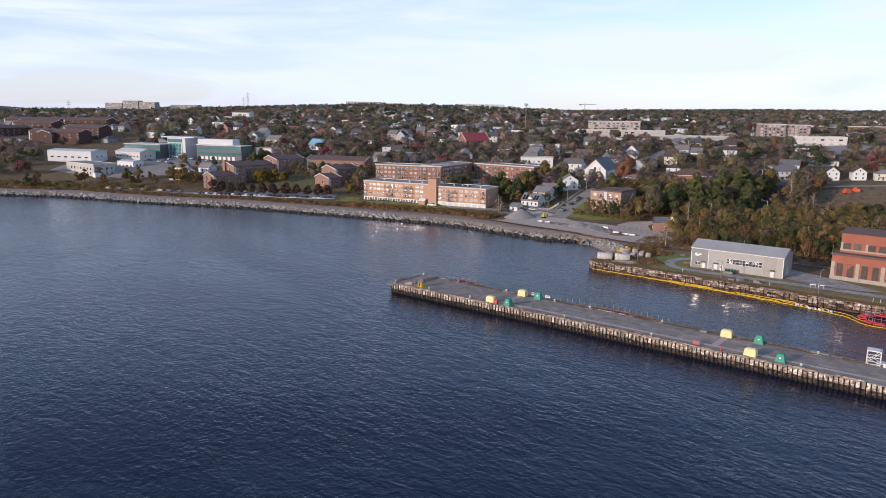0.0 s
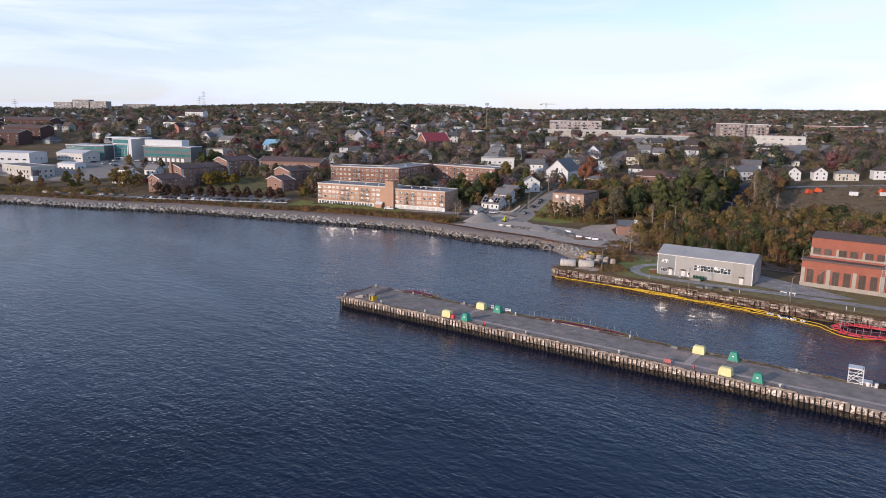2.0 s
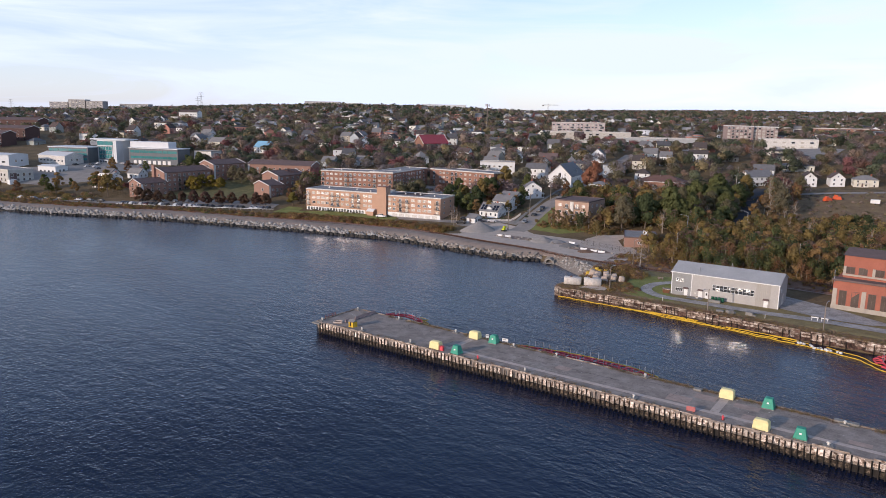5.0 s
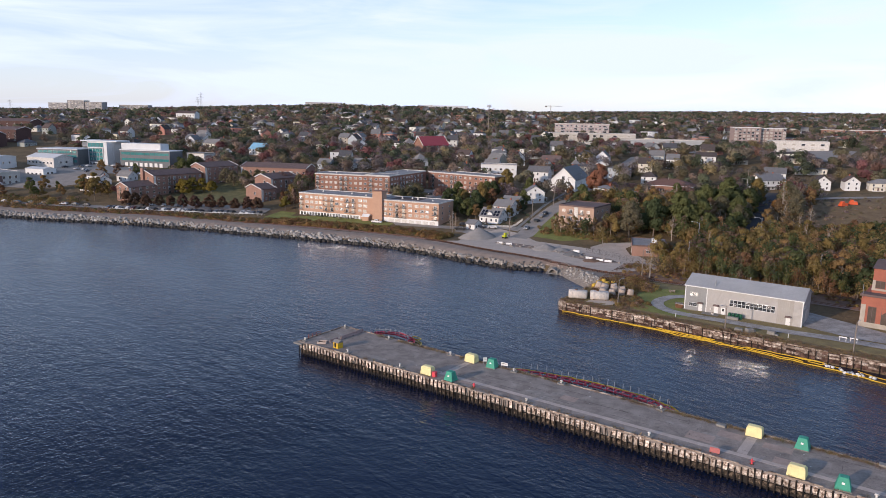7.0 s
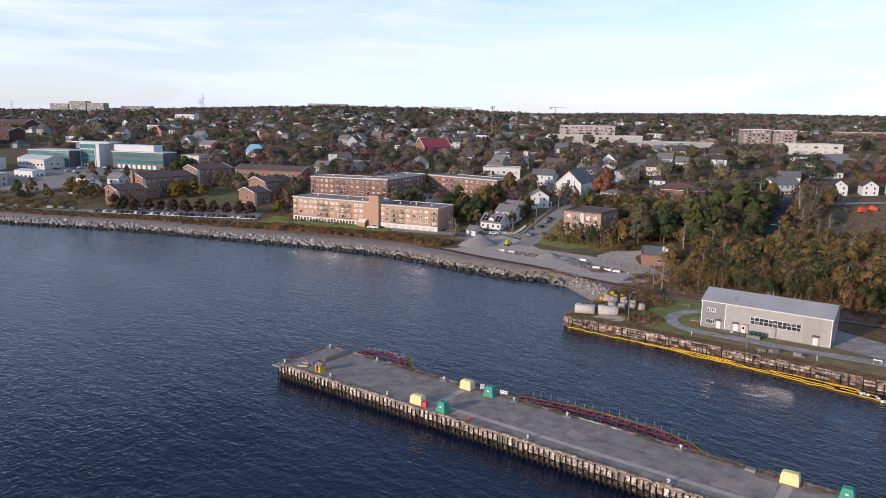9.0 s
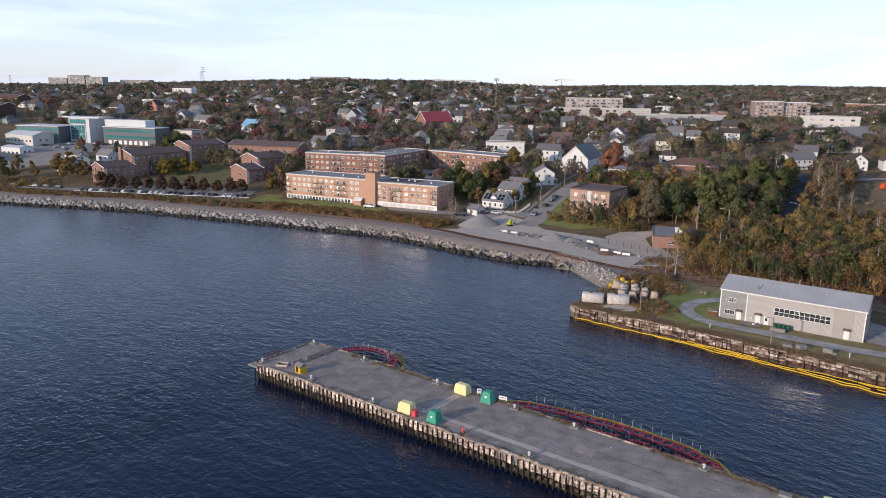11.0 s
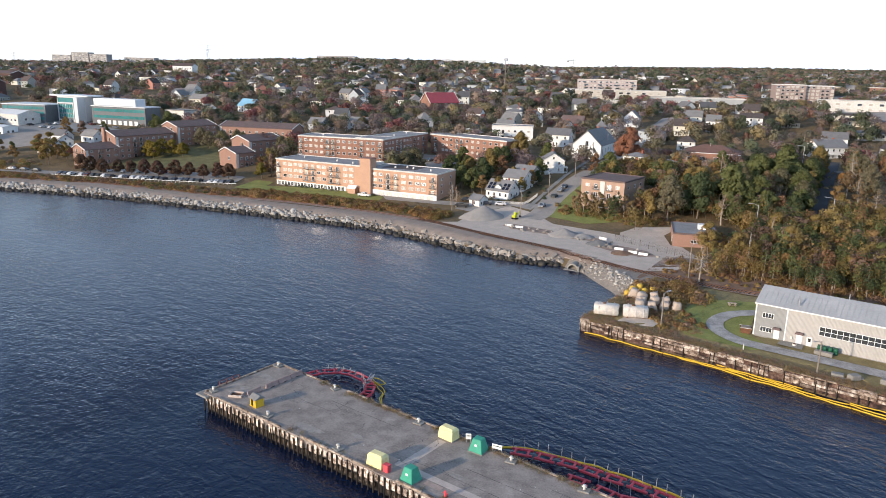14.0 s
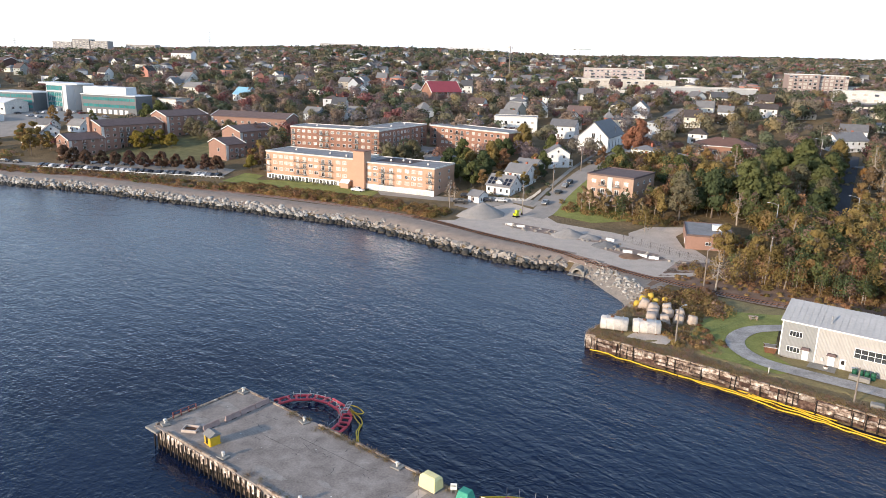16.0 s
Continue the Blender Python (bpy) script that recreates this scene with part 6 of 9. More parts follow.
def fast_mesh(name, V, F, mats, idx=None, smooth=False, normals=None, tone=None):
    """A mesh from arrays: V (n, 3) and F (m, 3 or 4)."""
    me = bpy.data.meshes.new(name)
    k = F.shape[1]
    me.vertices.add(len(V))
    me.vertices.foreach_set("co", np.ascontiguousarray(V, dtype=np.float32).ravel())
    me.loops.add(F.size)
    me.loops.foreach_set("vertex_index", np.ascontiguousarray(F, dtype=np.int32).ravel())
    me.polygons.add(len(F))
    me.polygons.foreach_set("loop_start", np.arange(0, F.size, k, dtype=np.int32))
    me.polygons.foreach_set("loop_total", np.full(len(F), k, dtype=np.int32))
    for m in mats:
        me.materials.append(m)
    if idx is not None:
        me.polygons.foreach_set("material_index", np.ascontiguousarray(idx, dtype=np.int32))
    if smooth:
        me.polygons.foreach_set("use_smooth", np.ones(len(F), dtype=bool))
    if normals is not None:                         # leaves shade with the round of their crown
        me.attributes.new("custom_normal", "FLOAT_VECTOR", "POINT").data.foreach_set("vector", np.ascontiguousarray(normals, dtype=np.float32).ravel())
    if tone is not None:
        me.attributes.new("tree_tone", "FLOAT", "FACE").data.foreach_set("value", np.ascontiguousarray(tone, dtype=np.float32))
    me.update()
    me.validate()
    return me


rr = np.random.RandomState(4)
revet = thing("rock_revetment", Matrix.Identity(4), "sloping revetment of pale armour stones along the shore", "rocks", kind="structure")
line = path_points([(-330, 424), (-265, 421), (-235, 414), (-182, 393), (-125, 376.5), (-69, 352), (-32, 335), (-3, 319.5), (20, 297.6), (38, 282.6), (52, 277.5)], 0.96)
placed = []
for i, q in enumerate(line):
    d_ = line[min(i + 1, len(line) - 1)] - line[max(i - 1, 0)]
    n_ = Vector((-d_.y, d_.x, 0)).normalized()
    for s, z in ((-0.9, -0.1), (0.1, 0.3), (1.1, 0.75), (2.1, 1.25), (3.1, 1.7), (4.1, 2.15)):
        if s > 4 and (q.x > 0 or rr.rand() < 0.5) or s > 3 and q.x > 0 and rr.rand() < 0.5:
            continue
        c_ = q + n_ * (s + rr.uniform(-0.4, 0.4)) + Vector((rr.uniform(-0.5, 0.5), rr.uniform(-0.3, 0.3), 0))
        placed.append((c_.x, c_.y, z + rr.uniform(-0.25, 0.25), 0.36 + 0.66 * rr.rand() ** 2.0, s))
beach = []
for k in range(460):
    s = k / 459
    px_ = np.interp(s, [0, 0.35, 0.7, 1.0], [56.5, 59.5, 62.0, 63.5]) + 5.2 * rr.rand() ** 0.7 - 1.0
    py_ = np.interp(s, [0, 0.35, 0.7, 1.0], [274, 264, 255, 246]) + rr.uniform(-1.5, 3.0)
    beach.append((px_, py_, gz(px_, py_) + rr.uniform(-0.1, 0.25), 0.10 + 0.36 * rr.rand() ** 2.6, 2))
near = sorted([p_ for p_ in placed if p_[4] > 0.5], key=lambda p_: -p_[0])[:240]
near_set = set(near)
for (x, y, z, s, _) in near + beach[:55]:
    ob = new("rock", ROCKS[rr.randint(8)])
    ob.parent = revet
    ob.matrix_basis = pose(x, y, z, rr.uniform(-38, 38), rr.uniform(-38, 38), rr.uniform(0, 360)) @ Matrix.Diagonal((s * 1.25, s, s * 0.75, 1))
for wet in (0, 1):
    Vs, Fs, n_ = [], [], 0
    for p_ in placed + beach[55:]:
        if p_ in near_set or (p_[4] < 0.5) != bool(wet):
            continue
        v_, f_ = ROCK_ARR[rr.randint(8)]
        m = np.array((pose(0, 0, 0, rr.uniform(-38, 38), rr.uniform(-38, 38), rr.uniform(0, 360)) @ Matrix.Diagonal((p_[3] * 1.25, p_[3], p_[3] * 0.75, 1))).to_3x3())
        Vs.append(v_ @ m.T + np.array(p_[:3]))
        Fs.append(f_ + n_)
        n_ += len(v_)
    ob = new("rock_heap", fast_mesh("rock_heap", np.concatenate(Vs), np.concatenate(Fs), [M_ROCK_WET if wet else M_ROCK_FAR]))
    ob.parent = revet
    ob["kind"] = "stuff"
    ob["label"] = "dark wet stones at the waterline" if wet else "pale armour stones"


# ---- things on the quay ----
def storage_tank(m):
    t_ = thing("storage_tank", m, "white plastic-coated oblong tank lying on the quay", "tank", "white tanks on the quay")
    bm_ = bmesh.new()
    prof = []
    for k in range(14):
        a = 2 * math.pi * k / 14
        c_, s_ = math.cos(a), math.sin(a)
        prof.append((1.25 * math.copysign(abs(c_) ** 0.6, c_), 1.1 + 1.05 * math.copysign(abs(s_) ** 0.6, s_)))
    ends = []
    for x, k in ((-2.2, 0.82), (-2.05, 1.0), (2.05, 1.0), (2.2, 0.82)):
        ends.append([bm_.verts.new((x, y * k, 1.1 + (z - 1.1) * k)) for y, z in prof])
    for a, c_ in zip(ends[:-1], ends[1:]):
        for k in range(14):
            bm_.faces.new((a[k], a[(k + 1) % 14], c_[(k + 1) % 14], c_[k]))
    bm_.faces.new(ends[0][::-1])
    bm_.faces.new(ends[-1])
    part("shell", bm_, M_TANK, t_, "", True)
    for x in (-1.3, 0.0, 1.3):
        part("hoop", box(box(boxed(x - 0.06, -1.29, 0.3, x + 0.06, -1.22, 1.9), x - 0.06, 1.22, 0.3, x + 0.06, 1.29, 1.9), x - 0.06, -1.0, 2.12, x + 0.06, 1.0, 2.18), M_OFFWHITE, t_)
    part("hatch", rod(bmesh.new(), (-0.4, 0, 2.1), (-0.4, 0, 2.32), 0.35, 0.3, 10), M_RUST, t_, "rusty hatch")
    for x in (-1.4, 1.4):
        part("cradle", boxed(x - 0.15, -1.1, 0, x + 0.15, 1.1, 0.25), M_RUST, t_, "rusty cradle")
    return t_


M_TANK = mat("dirty_white_tank", (0.70, 0.67, 0.62), 0.5, 0.4, 0.7, tint=(0.46, 0.38, 0.31))
t0 = storage_tank(pose(52.6, 226.2, max(gz(52.6, 226.2), 2.8) + 0.05, 0, 0, -18))
t1 = copy_thing(t0, pose(58.6, 224.6, max(gz(58.6, 224.6), 2.8) + 0.05, 0, 0, -12))
for o in (t0, t1):
    o.scale = (1.22, 1.22, 1.2)


def fabric_bag(m, seed, mtl, label, s=1.0, ball=0.05):
    t_ = thing("fabric_float", m, label, "float", "stacked floats on the quay")
    bm_ = bmesh.new()
    bmesh.ops.create_cube(bm_, size=2.0)
    bmesh.ops.subdivide_edges(bm_, edges=bm_.edges[:], cuts=2, use_grid_fill=True)
    for v_ in bm_.verts:
        v_.co = v_.co.lerp(v_.co.normalized() * 1.25, ball)
        v_.co *= 1 + 0.18 * noise.noise(v_.co * 1.7 + Vector((seed, 0, 0)))
        v_.co = Vector((v_.co.x * (0.95 - 0.12 * v_.co.z), v_.co.y * 0.8, (v_.co.z + 1.05) * 1.02)) * s
    part("bag", bm_, mtl, t_, "", True)
    part("strap", boxed(-0.08, -0.95 * s, 0.3 * s, 0.08, 0.84 * s, 0.42 * s), M_RUST, t_, "dark strap")
    part("strap", boxed(-1.1 * s, -0.08, 0.72 * s, 1.1 * s, 0.08, 0.84 * s), M_OFFWHITE, t_)
    return t_


M_BAG = mat("stained_grey_fabric", (0.60, 0.53, 0.46), 0.85, 0.4, 0.8, 0.3, tint=(0.34, 0.23, 0.16))
M_BUOY = mat("mustard_buoy_skin", (0.56, 0.36, 0.05), 0.6, 0.2, 0.8)
for k, (x, y) in enumerate(((61.2, 229.8), (63.9, 229.2), (66.6, 229.7), (69.2, 229.0), (62.4, 232.8), (65.4, 232.6), (68.2, 232.6), (63.2, 236.0), (66.6, 236.0), (62.2, 239.0))):
    fabric_bag(pose(x, y, max(gz(x, y), 2.8) + 0.02, rng.uniform(-6, 6), rng.uniform(-11, 11), rng.uniform(-25, 25)), k, M_BAG, "stained grey fabric float stacked on the quay", rng.uniform(0.9, 1.1))
for k, (x, y) in enumerate(((61.6, 241.4), (63.4, 243.2), (65.4, 244.2), (67.6, 241.2), (65.4, 240.6))):
    fabric_bag(pose(x, y, gz(x, y) + 0.1, 0, 0, rng.uniform(0, 90)), k + 20, M_BUOY, "mustard yellow buoy lying in the grass", 0.8, 0.75)


def lamp_post(m, h=8.0, arm=1.8, wood=True, group="quay lamp posts"):
    t_ = thing("street_lamp", m, "tall grey pole lamp with a short arm" if wood else "slim grey street lamp with a curved arm", "street lamp", group)
    part("pole", rod(bmesh.new(), (0, 0, -0.3), (0, 0, h), 0.17, 0.11, 8), M_POLE if wood else M_STEEL, t_)
    a = part("arm", tube(bmesh.new(), [Vector((0, 0, h - 0.5)), Vector((arm * 0.4, 0, h + 0.1)), Vector((arm, 0, h + 0.2))], 0.06, 6), M_STEEL, t_)
    part("lantern", taper(bmesh.new(), 0.7, 0.3, 0.16, 0.5, 0.2, 0, pose(arm + 0.2, 0, h + 0.12)), M_STEEL, a)
    return t_


for x, y, h, a in ((62.4, 218.5, 7.5, 30), (83.5, 195.3, 7.0, 200), (106.0, 176.8, 7.5, 40), (81.5, 255.1, 9.0, 30), (136.0, 156.0, 7.5, 30)):
    lamp_post(pose(x, y, gz(x, y) + 0.1, 0, 0, a), h, 1.5)
for x, y, h, a in ((117.4, 296.0, 10.5, 150), (150.4, 311.1, 10.5, 150), (196, 420, 9, 160), (152, 345, 10.5, 160)):
    lamp_post(pose(x, y, gz(x, y), 0, 0, a), h, 2.6, False, "slim street lamps")


def utility_pole(m, h=10.5):
    t_ = thing("utility_pole", m, "grey wooden utility pole with cross arms", "utility pole", "utility poles")
    part("pole", rod(bmesh.new(), (0, 0, -0.3), (0, 0, h), 0.19, 0.13, 8), M_POLE, t_)
    for z in (h - 0.5, h - 1.4):
        c_ = part("cross_arm", boxed(-1.2, -0.07, z - 0.08, 1.2, 0.07, z + 0.08), M_POLE, t_)
        for x in (-1.0, 0.0, 1.0):
            part("insulator", rod(bmesh.new(), (x, 0, z + 0.08), (x, 0, z + 0.28), 0.06), M_OFFWHITE, c_)
    part("transformer", rod(bmesh.new(), (0.35, 0, h - 3.2), (0.35, 0, h - 2.2), 0.26, 0.26, 10), M_STEEL, t_)
    return t_


POLES = [(47.0, 329.3), (61.6, 356.0), (22.6, 338.0), (77.2, 382.0), (90.5, 408.5), (104, 436), (118, 468), (100, 262), (132, 236), (155, 216), (152, 425), (206, 440)]
up0 = utility_pole(pose(47.0, 329.3, gz(47, 329.3), 0, 0, 60))
for x, y in POLES[1:]:
    copy_thing(up0, pose(x, y, gz(x, y), 0, 0, 62))
# overhead wires between the street's poles
for a, c_ in ((0, 1), (1, 3), (3, 4), (4, 5), (5, 6), (7, 8), (8, 9)):
    (x0, y0_), (x1, y1) = POLES[a], POLES[c_]
    t = thing("overhead_wires", Matrix.Identity(4), "thin dark overhead wires between utility poles", "wires", "overhead wires")
    for o in (-0.7, 0.7):
        pts = []
        for k in range(9):
            s = k / 8
            pts.append(Vector((x0 + (x1 - x0) * s + o * 0.5, y0_ + (y1 - y0_) * s + o, gz(x0, y0_) * (1 - s) + gz(x1, y1) * s + 10.2 - 1.2 * 4 * s * (1 - s))))
        part("wire", tube(bmesh.new(), pts, 0.025, 3), M_RAIL, t)

# bench, skip, barrels and oddments by the warehouse
t = thing("picnic_table", pose(83.4, 232.2, gz(83.4, 232.2) + 0.1, 0, 0, -10), "weathered wooden picnic table on the grass", "table")
part("tabletop", boxed(-0.9, -0.38, 0.7, 0.9, 0.38, 0.76, 0.01), M_BEAM, t)
for s in (-1, 1):
    part("bench", boxed(-0.9, s * 0.75 - 0.14, 0.42, 0.9, s * 0.75 + 0.14, 0.47, 0.01), M_BEAM, t)
    part("leg", boxed(s * 0.6 - 0.04, -0.8, 0.0, s * 0.6 + 0.04, 0.8, 0.7), M_BEAM, t)
t = thing("skip", WH @ pose(-1.6, 0.2, 0.2, 0, 0, 15), "rusty open steel skip full of scrap", "skip")
part("tub", taper(bmesh.new(), 1.7, 1.5, 1.2, 2.3, 1.9), M_RUST, t)
part("scrap", boxed(-0.95, -0.8, 1.0, 0.95, 0.8, 1.32, 0.1), M_POLE, t, "grey scrap")
part("rim", box(boxed(-1.2, -1.0, 1.18, 1.2, -0.9, 1.26), -1.2, 0.9, 1.18, 1.2, 1.0, 1.26), M_OFFWHITE, t)
M_BARREL = mat("dark_green_barrel", (0.02, 0.10, 0.055), 0.5, 0.15, 0.6)
for k in range(4):
    t = thing("barrel", WH @ pose(12.6 + k * 0.95, -1.5, 0.15), "dark green plastic barrel by the warehouse wall", "barrel", "green barrels")
    bm = rod(bmesh.new(), (0, 0, 0), (0, 0, 0.65), 0.4, 0.44, 12)
    rod(bm, (0, 0, 0.65), (0, 0, 1.3), 0.44, 0.38, 12)
    part("drum", bm, M_BARREL, t, "", True)
    part("lid", rod(bmesh.new(), (0, 0, 1.3), (0, 0, 1.36), 0.4, 0.4, 12), M_BARREL, t)
t = thing("concrete_trough", WH @ pose(13.6, -3.0, 0.15), "pale concrete trough in front of the barrels", "trough")
part("block", boxed(-1.6, -0.5, 0, 1.6, 0.5, 0.75, 0.05), M_CONC, t)
t = thing("planter", WH @ pose(8.2, -1.8, 0.15), "white planter pot by the door", "planter")
part("pot", rod(bmesh.new(), (0, 0, 0), (0, 0, 0.6), 0.3, 0.4, 10), M_OFFWHITE, t)
part("soil", rod(bmesh.new(), (0, 0, 0.58), (0, 0, 0.64), 0.36, 0.34, 10), M_SOIL, t)
for x, y, a in ((86.4, 193.8, -30), (88.6, 192.4, 10), (93.2, 190.2, -50)):
    t = thing("concrete_rubble", pose(x, y, gz(x, y) + 0.1, 0, 0, a), "broken pale concrete block by the quay edge", "rubble", "rubble on the quay")
    part("block", boxed(-1.0, -0.7, 0, 1.0, 0.7, 1.0, 0.15), M_CONC, t)
    part("shard", boxed(0.8, -0.5, 0, 1.7, 0.3, 0.4, 0.1), M_CONC, t)
for k in range(2):
    t = thing("sawhorse", pose(108.2 + k * 2.0, 184.6 - k * 1.2, gz(108, 184) + 0.15, 0, 0, -38), "white sawhorse barrier on the gravel", "barrier", "white sawhorses")
    part("beam", boxed(-0.9, -0.06, 0.85, 0.9, 0.06, 1.1), M_WHITE, t)
    for x in (-0.7, 0.7):
        part("leg", rod(bmesh.new(), (x, -0.3, 0), (x, 0, 0.9), 0.05), M_WHITE, t)
        part("leg", rod(bmesh.new(), (x, 0.3, 0), (x, 0, 0.9), 0.05), M_WHITE, t)
for k, (x, y) in enumerate(((74.6, 206.0), (96, 187.4), (117.5, 168.4), (119.0, 167.2))):
    t = thing("marker_post", pose(x, y, gz(x, y) + 0.1), "short pale marker post", "post", "marker posts")
    part("post", rod(bmesh.new(), (0, 0, -0.2), (0, 0, 1.1), 0.1, 0.1, 6), M_OFFWHITE, t)
    part("cap", rod(bmesh.new(), (0, 0, 1.1), (0, 0, 1.18), 0.12, 0.08, 6), M_STEEL, t)

# ---- the construction yard ----
def heap(m, r, h, mtl, label, seed):
    t_ = thing("gravel_heap", m, label, "heap", "gravel heaps")
    vv, ff = [(0, 0, h)], []
    n_, k_ = 28, 7
    for j in range(1, k_ + 1):
        for i in range(n_):
            a = 2 * math.pi * i / n_
            q = r * j / k_ * (1 + 0.16 * noise.noise(Vector((math.cos(a) * 2, math.sin(a) * 2, seed))))
            z = h * (1 - j / k_) ** 1.05 + 0.12 * noise.noise(Vector((q * math.cos(a), q * math.sin(a), seed * 3))) - (0.4 if j == k_ else 0)
            vv.append((q * math.cos(a) * 1.25, q * math.sin(a), z))
    for i in range(n_):
        ff.append((0, 1 + i, 1 + (i + 1) % n_))
        for j in range(k_ - 1):
            a = 1 + j * n_
            ff.append((a + i, a + n_ + i, a + n_ + (i + 1) % n_, a + (i + 1) % n_))
    part("mound", (vv, ff), mtl, t_, "", True)
    part("spill", boxed(-r * 0.4, -r * 0.9, -0.3, r * 0.3, -r * 0.5, 0.12, 0.1), mtl, t_)
    return t_


M_GRAVEL2 = mat("fresh_gravel", (0.30, 0.275, 0.25), 0.95, 0.15, 1.5, 0.5)
heap(pose(33.6, 330.0, gz(33.6, 330) + 0.1, 0, 0, 20), 7.2, 4.4, M_GRAVEL2, "large pale heap of fresh gravel", 1)
heap(pose(57.8, 303.0, gz(57.8, 303) + 0.1), 4.6, 2.4, M_GRAVEL2, "pale heap of fresh gravel", 2)
heap(pose(63.5, 300.5, gz(63, 300) + 0.1), 3.4, 1.3, M_GRAVEL2, "low heap of fresh gravel", 3)
heap(pose(66.5, 291.5, gz(66, 291) + 0.1), 3.6, 1.6, mat("dark_grey_fill", (0.17, 0.165, 0.16), 0.95, 0.2, 1.5, 0.4), "low dark grey heap of fill", 4)
heap(pose(71.0, 280.5, gz(71, 280) + 0.1), 3.2, 0.9, M_SOIL, "low heap of brown soil", 5)
for x, y, a in ((41.2, 315.2, -20), (44.4, 312.8, -15), (69.2, 297.4, -40), (70.9, 284.4, -25), (73.9, 280.4, -30), (76.4, 278.2, -28)):
    barrier(pose(x, y, gz(x, y) + 0.1, 0, 0, a), 2.6, M_WHITE, "white barriers in the yard", "white concrete road barrier in the yard")
rb_ = random.Random(17)
for k in range(60):
    s = rb_.random()
    x, y = 40 + 30 * s + rb_.uniform(-2, 2), 315 - 22 * s + rb_.uniform(-2.5, 2.5)
    if k > 34:
        x, y = (66 + 13 * s + rb_.uniform(-1.5, 1.5), 290 - 11 * s + rb_.uniform(-2, 2)) if k < 48 else (80 + 10 * s, 275 - 8 * s + rb_.uniform(-2, 3))
    t = thing("boulder", pose(x, y, gz(x, y) + 0.25, rb_.uniform(0, 360), rb_.uniform(0, 360), 0) @ Matrix.Diagonal((rb_.uniform(0.25, 0.7), rb_.uniform(0.3, 0.7), rb_.uniform(0.2, 0.5), 1)), "pinkish granite boulder on the gravel yard", "rock", "boulders in the yard")
    ob = new("stone", ROCKS[k % 8])
    ob.parent = t
# chain-link fence
t = thing("chain_fence", Matrix.Identity(4), "dark chain-link fence round the yard", "fence")
fl = [(73.0, 297.0), (78.5, 288.5), (84, 280), (88.6, 273), (93, 268)]
for (x0, y0_), (x1, y1) in zip(fl[:-1], fl[1:]):
    for k in range(3):
        s = k / 3
        x, y = x0 + (x1 - x0) * s, y0_ + (y1 - y0_) * s
        part("post", rod(bmesh.new(), (x, y, gz(x, y)), (x, y, gz(x, y) + 2.3), 0.05), M_RAIL, t)
    bm = bmesh.new()
    for k in range(14):
        s0, s1 = k / 14, (k + 1) / 14
        for (sa, za), (sb, zb) in (((s0, 0.2), (s1, 2.2)), ((s1, 0.2), (s0, 2.2)), ((s0, 2.2), (s1, 2.2)), ((s0, 1.2), (s1, 1.2))):
            p0 = (x0 + (x1 - x0) * sa, y0_ + (y1 - y0_) * sa)
            p1 = (x0 + (x1 - x0) * sb, y0_ + (y1 - y0_) * sb)
            rod(bm, (*p0, gz(*p0) + za), (*p1, gz(*p1) + zb), 0.013, 0.013, 3)
    part("mesh_panel", bm, M_RAIL, t, "dark wire mesh")
# small yellow-green digger
t = thing("compact_excavator", pose(44.6, 326.0, gz(44.6, 326) + 0.15, 0, 0, 40), "small lime-yellow excavator in the yard", "excavator")
M_LIME = mat("lime_yellow_paint", (0.48, 0.52, 0.03), 0.5, 0.1, 1.0)
for s in (-0.7, 0.7):
    part("track", boxed(-1.0, s - 0.2, 0, 1.0, s + 0.2, 0.5, 0.12), M_DARK, t)
part("body", boxed(-0.9, -0.7, 0.55, 0.5, 0.7, 1.3, 0.08), M_LIME, t)
part("cab", boxed(-0.5, -0.6, 1.3, 0.5, 0.35, 2.4, 0.08), M_LIME, t)
part("cab_glass", boxed(0.48, -0.5, 1.45, 0.53, 0.25, 2.2), M_GLASS, t)
part("boom_arm", rod(bmesh.new(), (0.5, 0, 1.0), (1.9, 0, 2.5), 0.12), M_LIME, t)
part("dipper", rod(bmesh.new(), (1.9, 0, 2.5), (2.6, 0, 1.0), 0.1), M_LIME, t)
part("bucket", taper(bmesh.new(), 0.5, 0.6, 0.5, 0.3, 0.5, 0, pose(2.6, 0, 0.5)), M_DARK, t)


# ---- cars ----
M_CAR = palette("car_paint", [(0.55, 0.55, 0.55), (0.05, 0.05, 0.055), (0.62, 0.62, 0.62), (0.03, 0.035, 0.05), (0.22, 0.23, 0.24), (0.10, 0.11, 0.13), (0.13, 0.02, 0.02), (0.04, 0.045, 0.045), (0.05, 0.055, 0.06), (0.45, 0.45, 0.46)], 0.3, 0.05, 2.0, spec=0.6)
M_TYRE = mat("tyre_rubber", (0.02, 0.02, 0.02), 0.9, 0.1, 0.5)


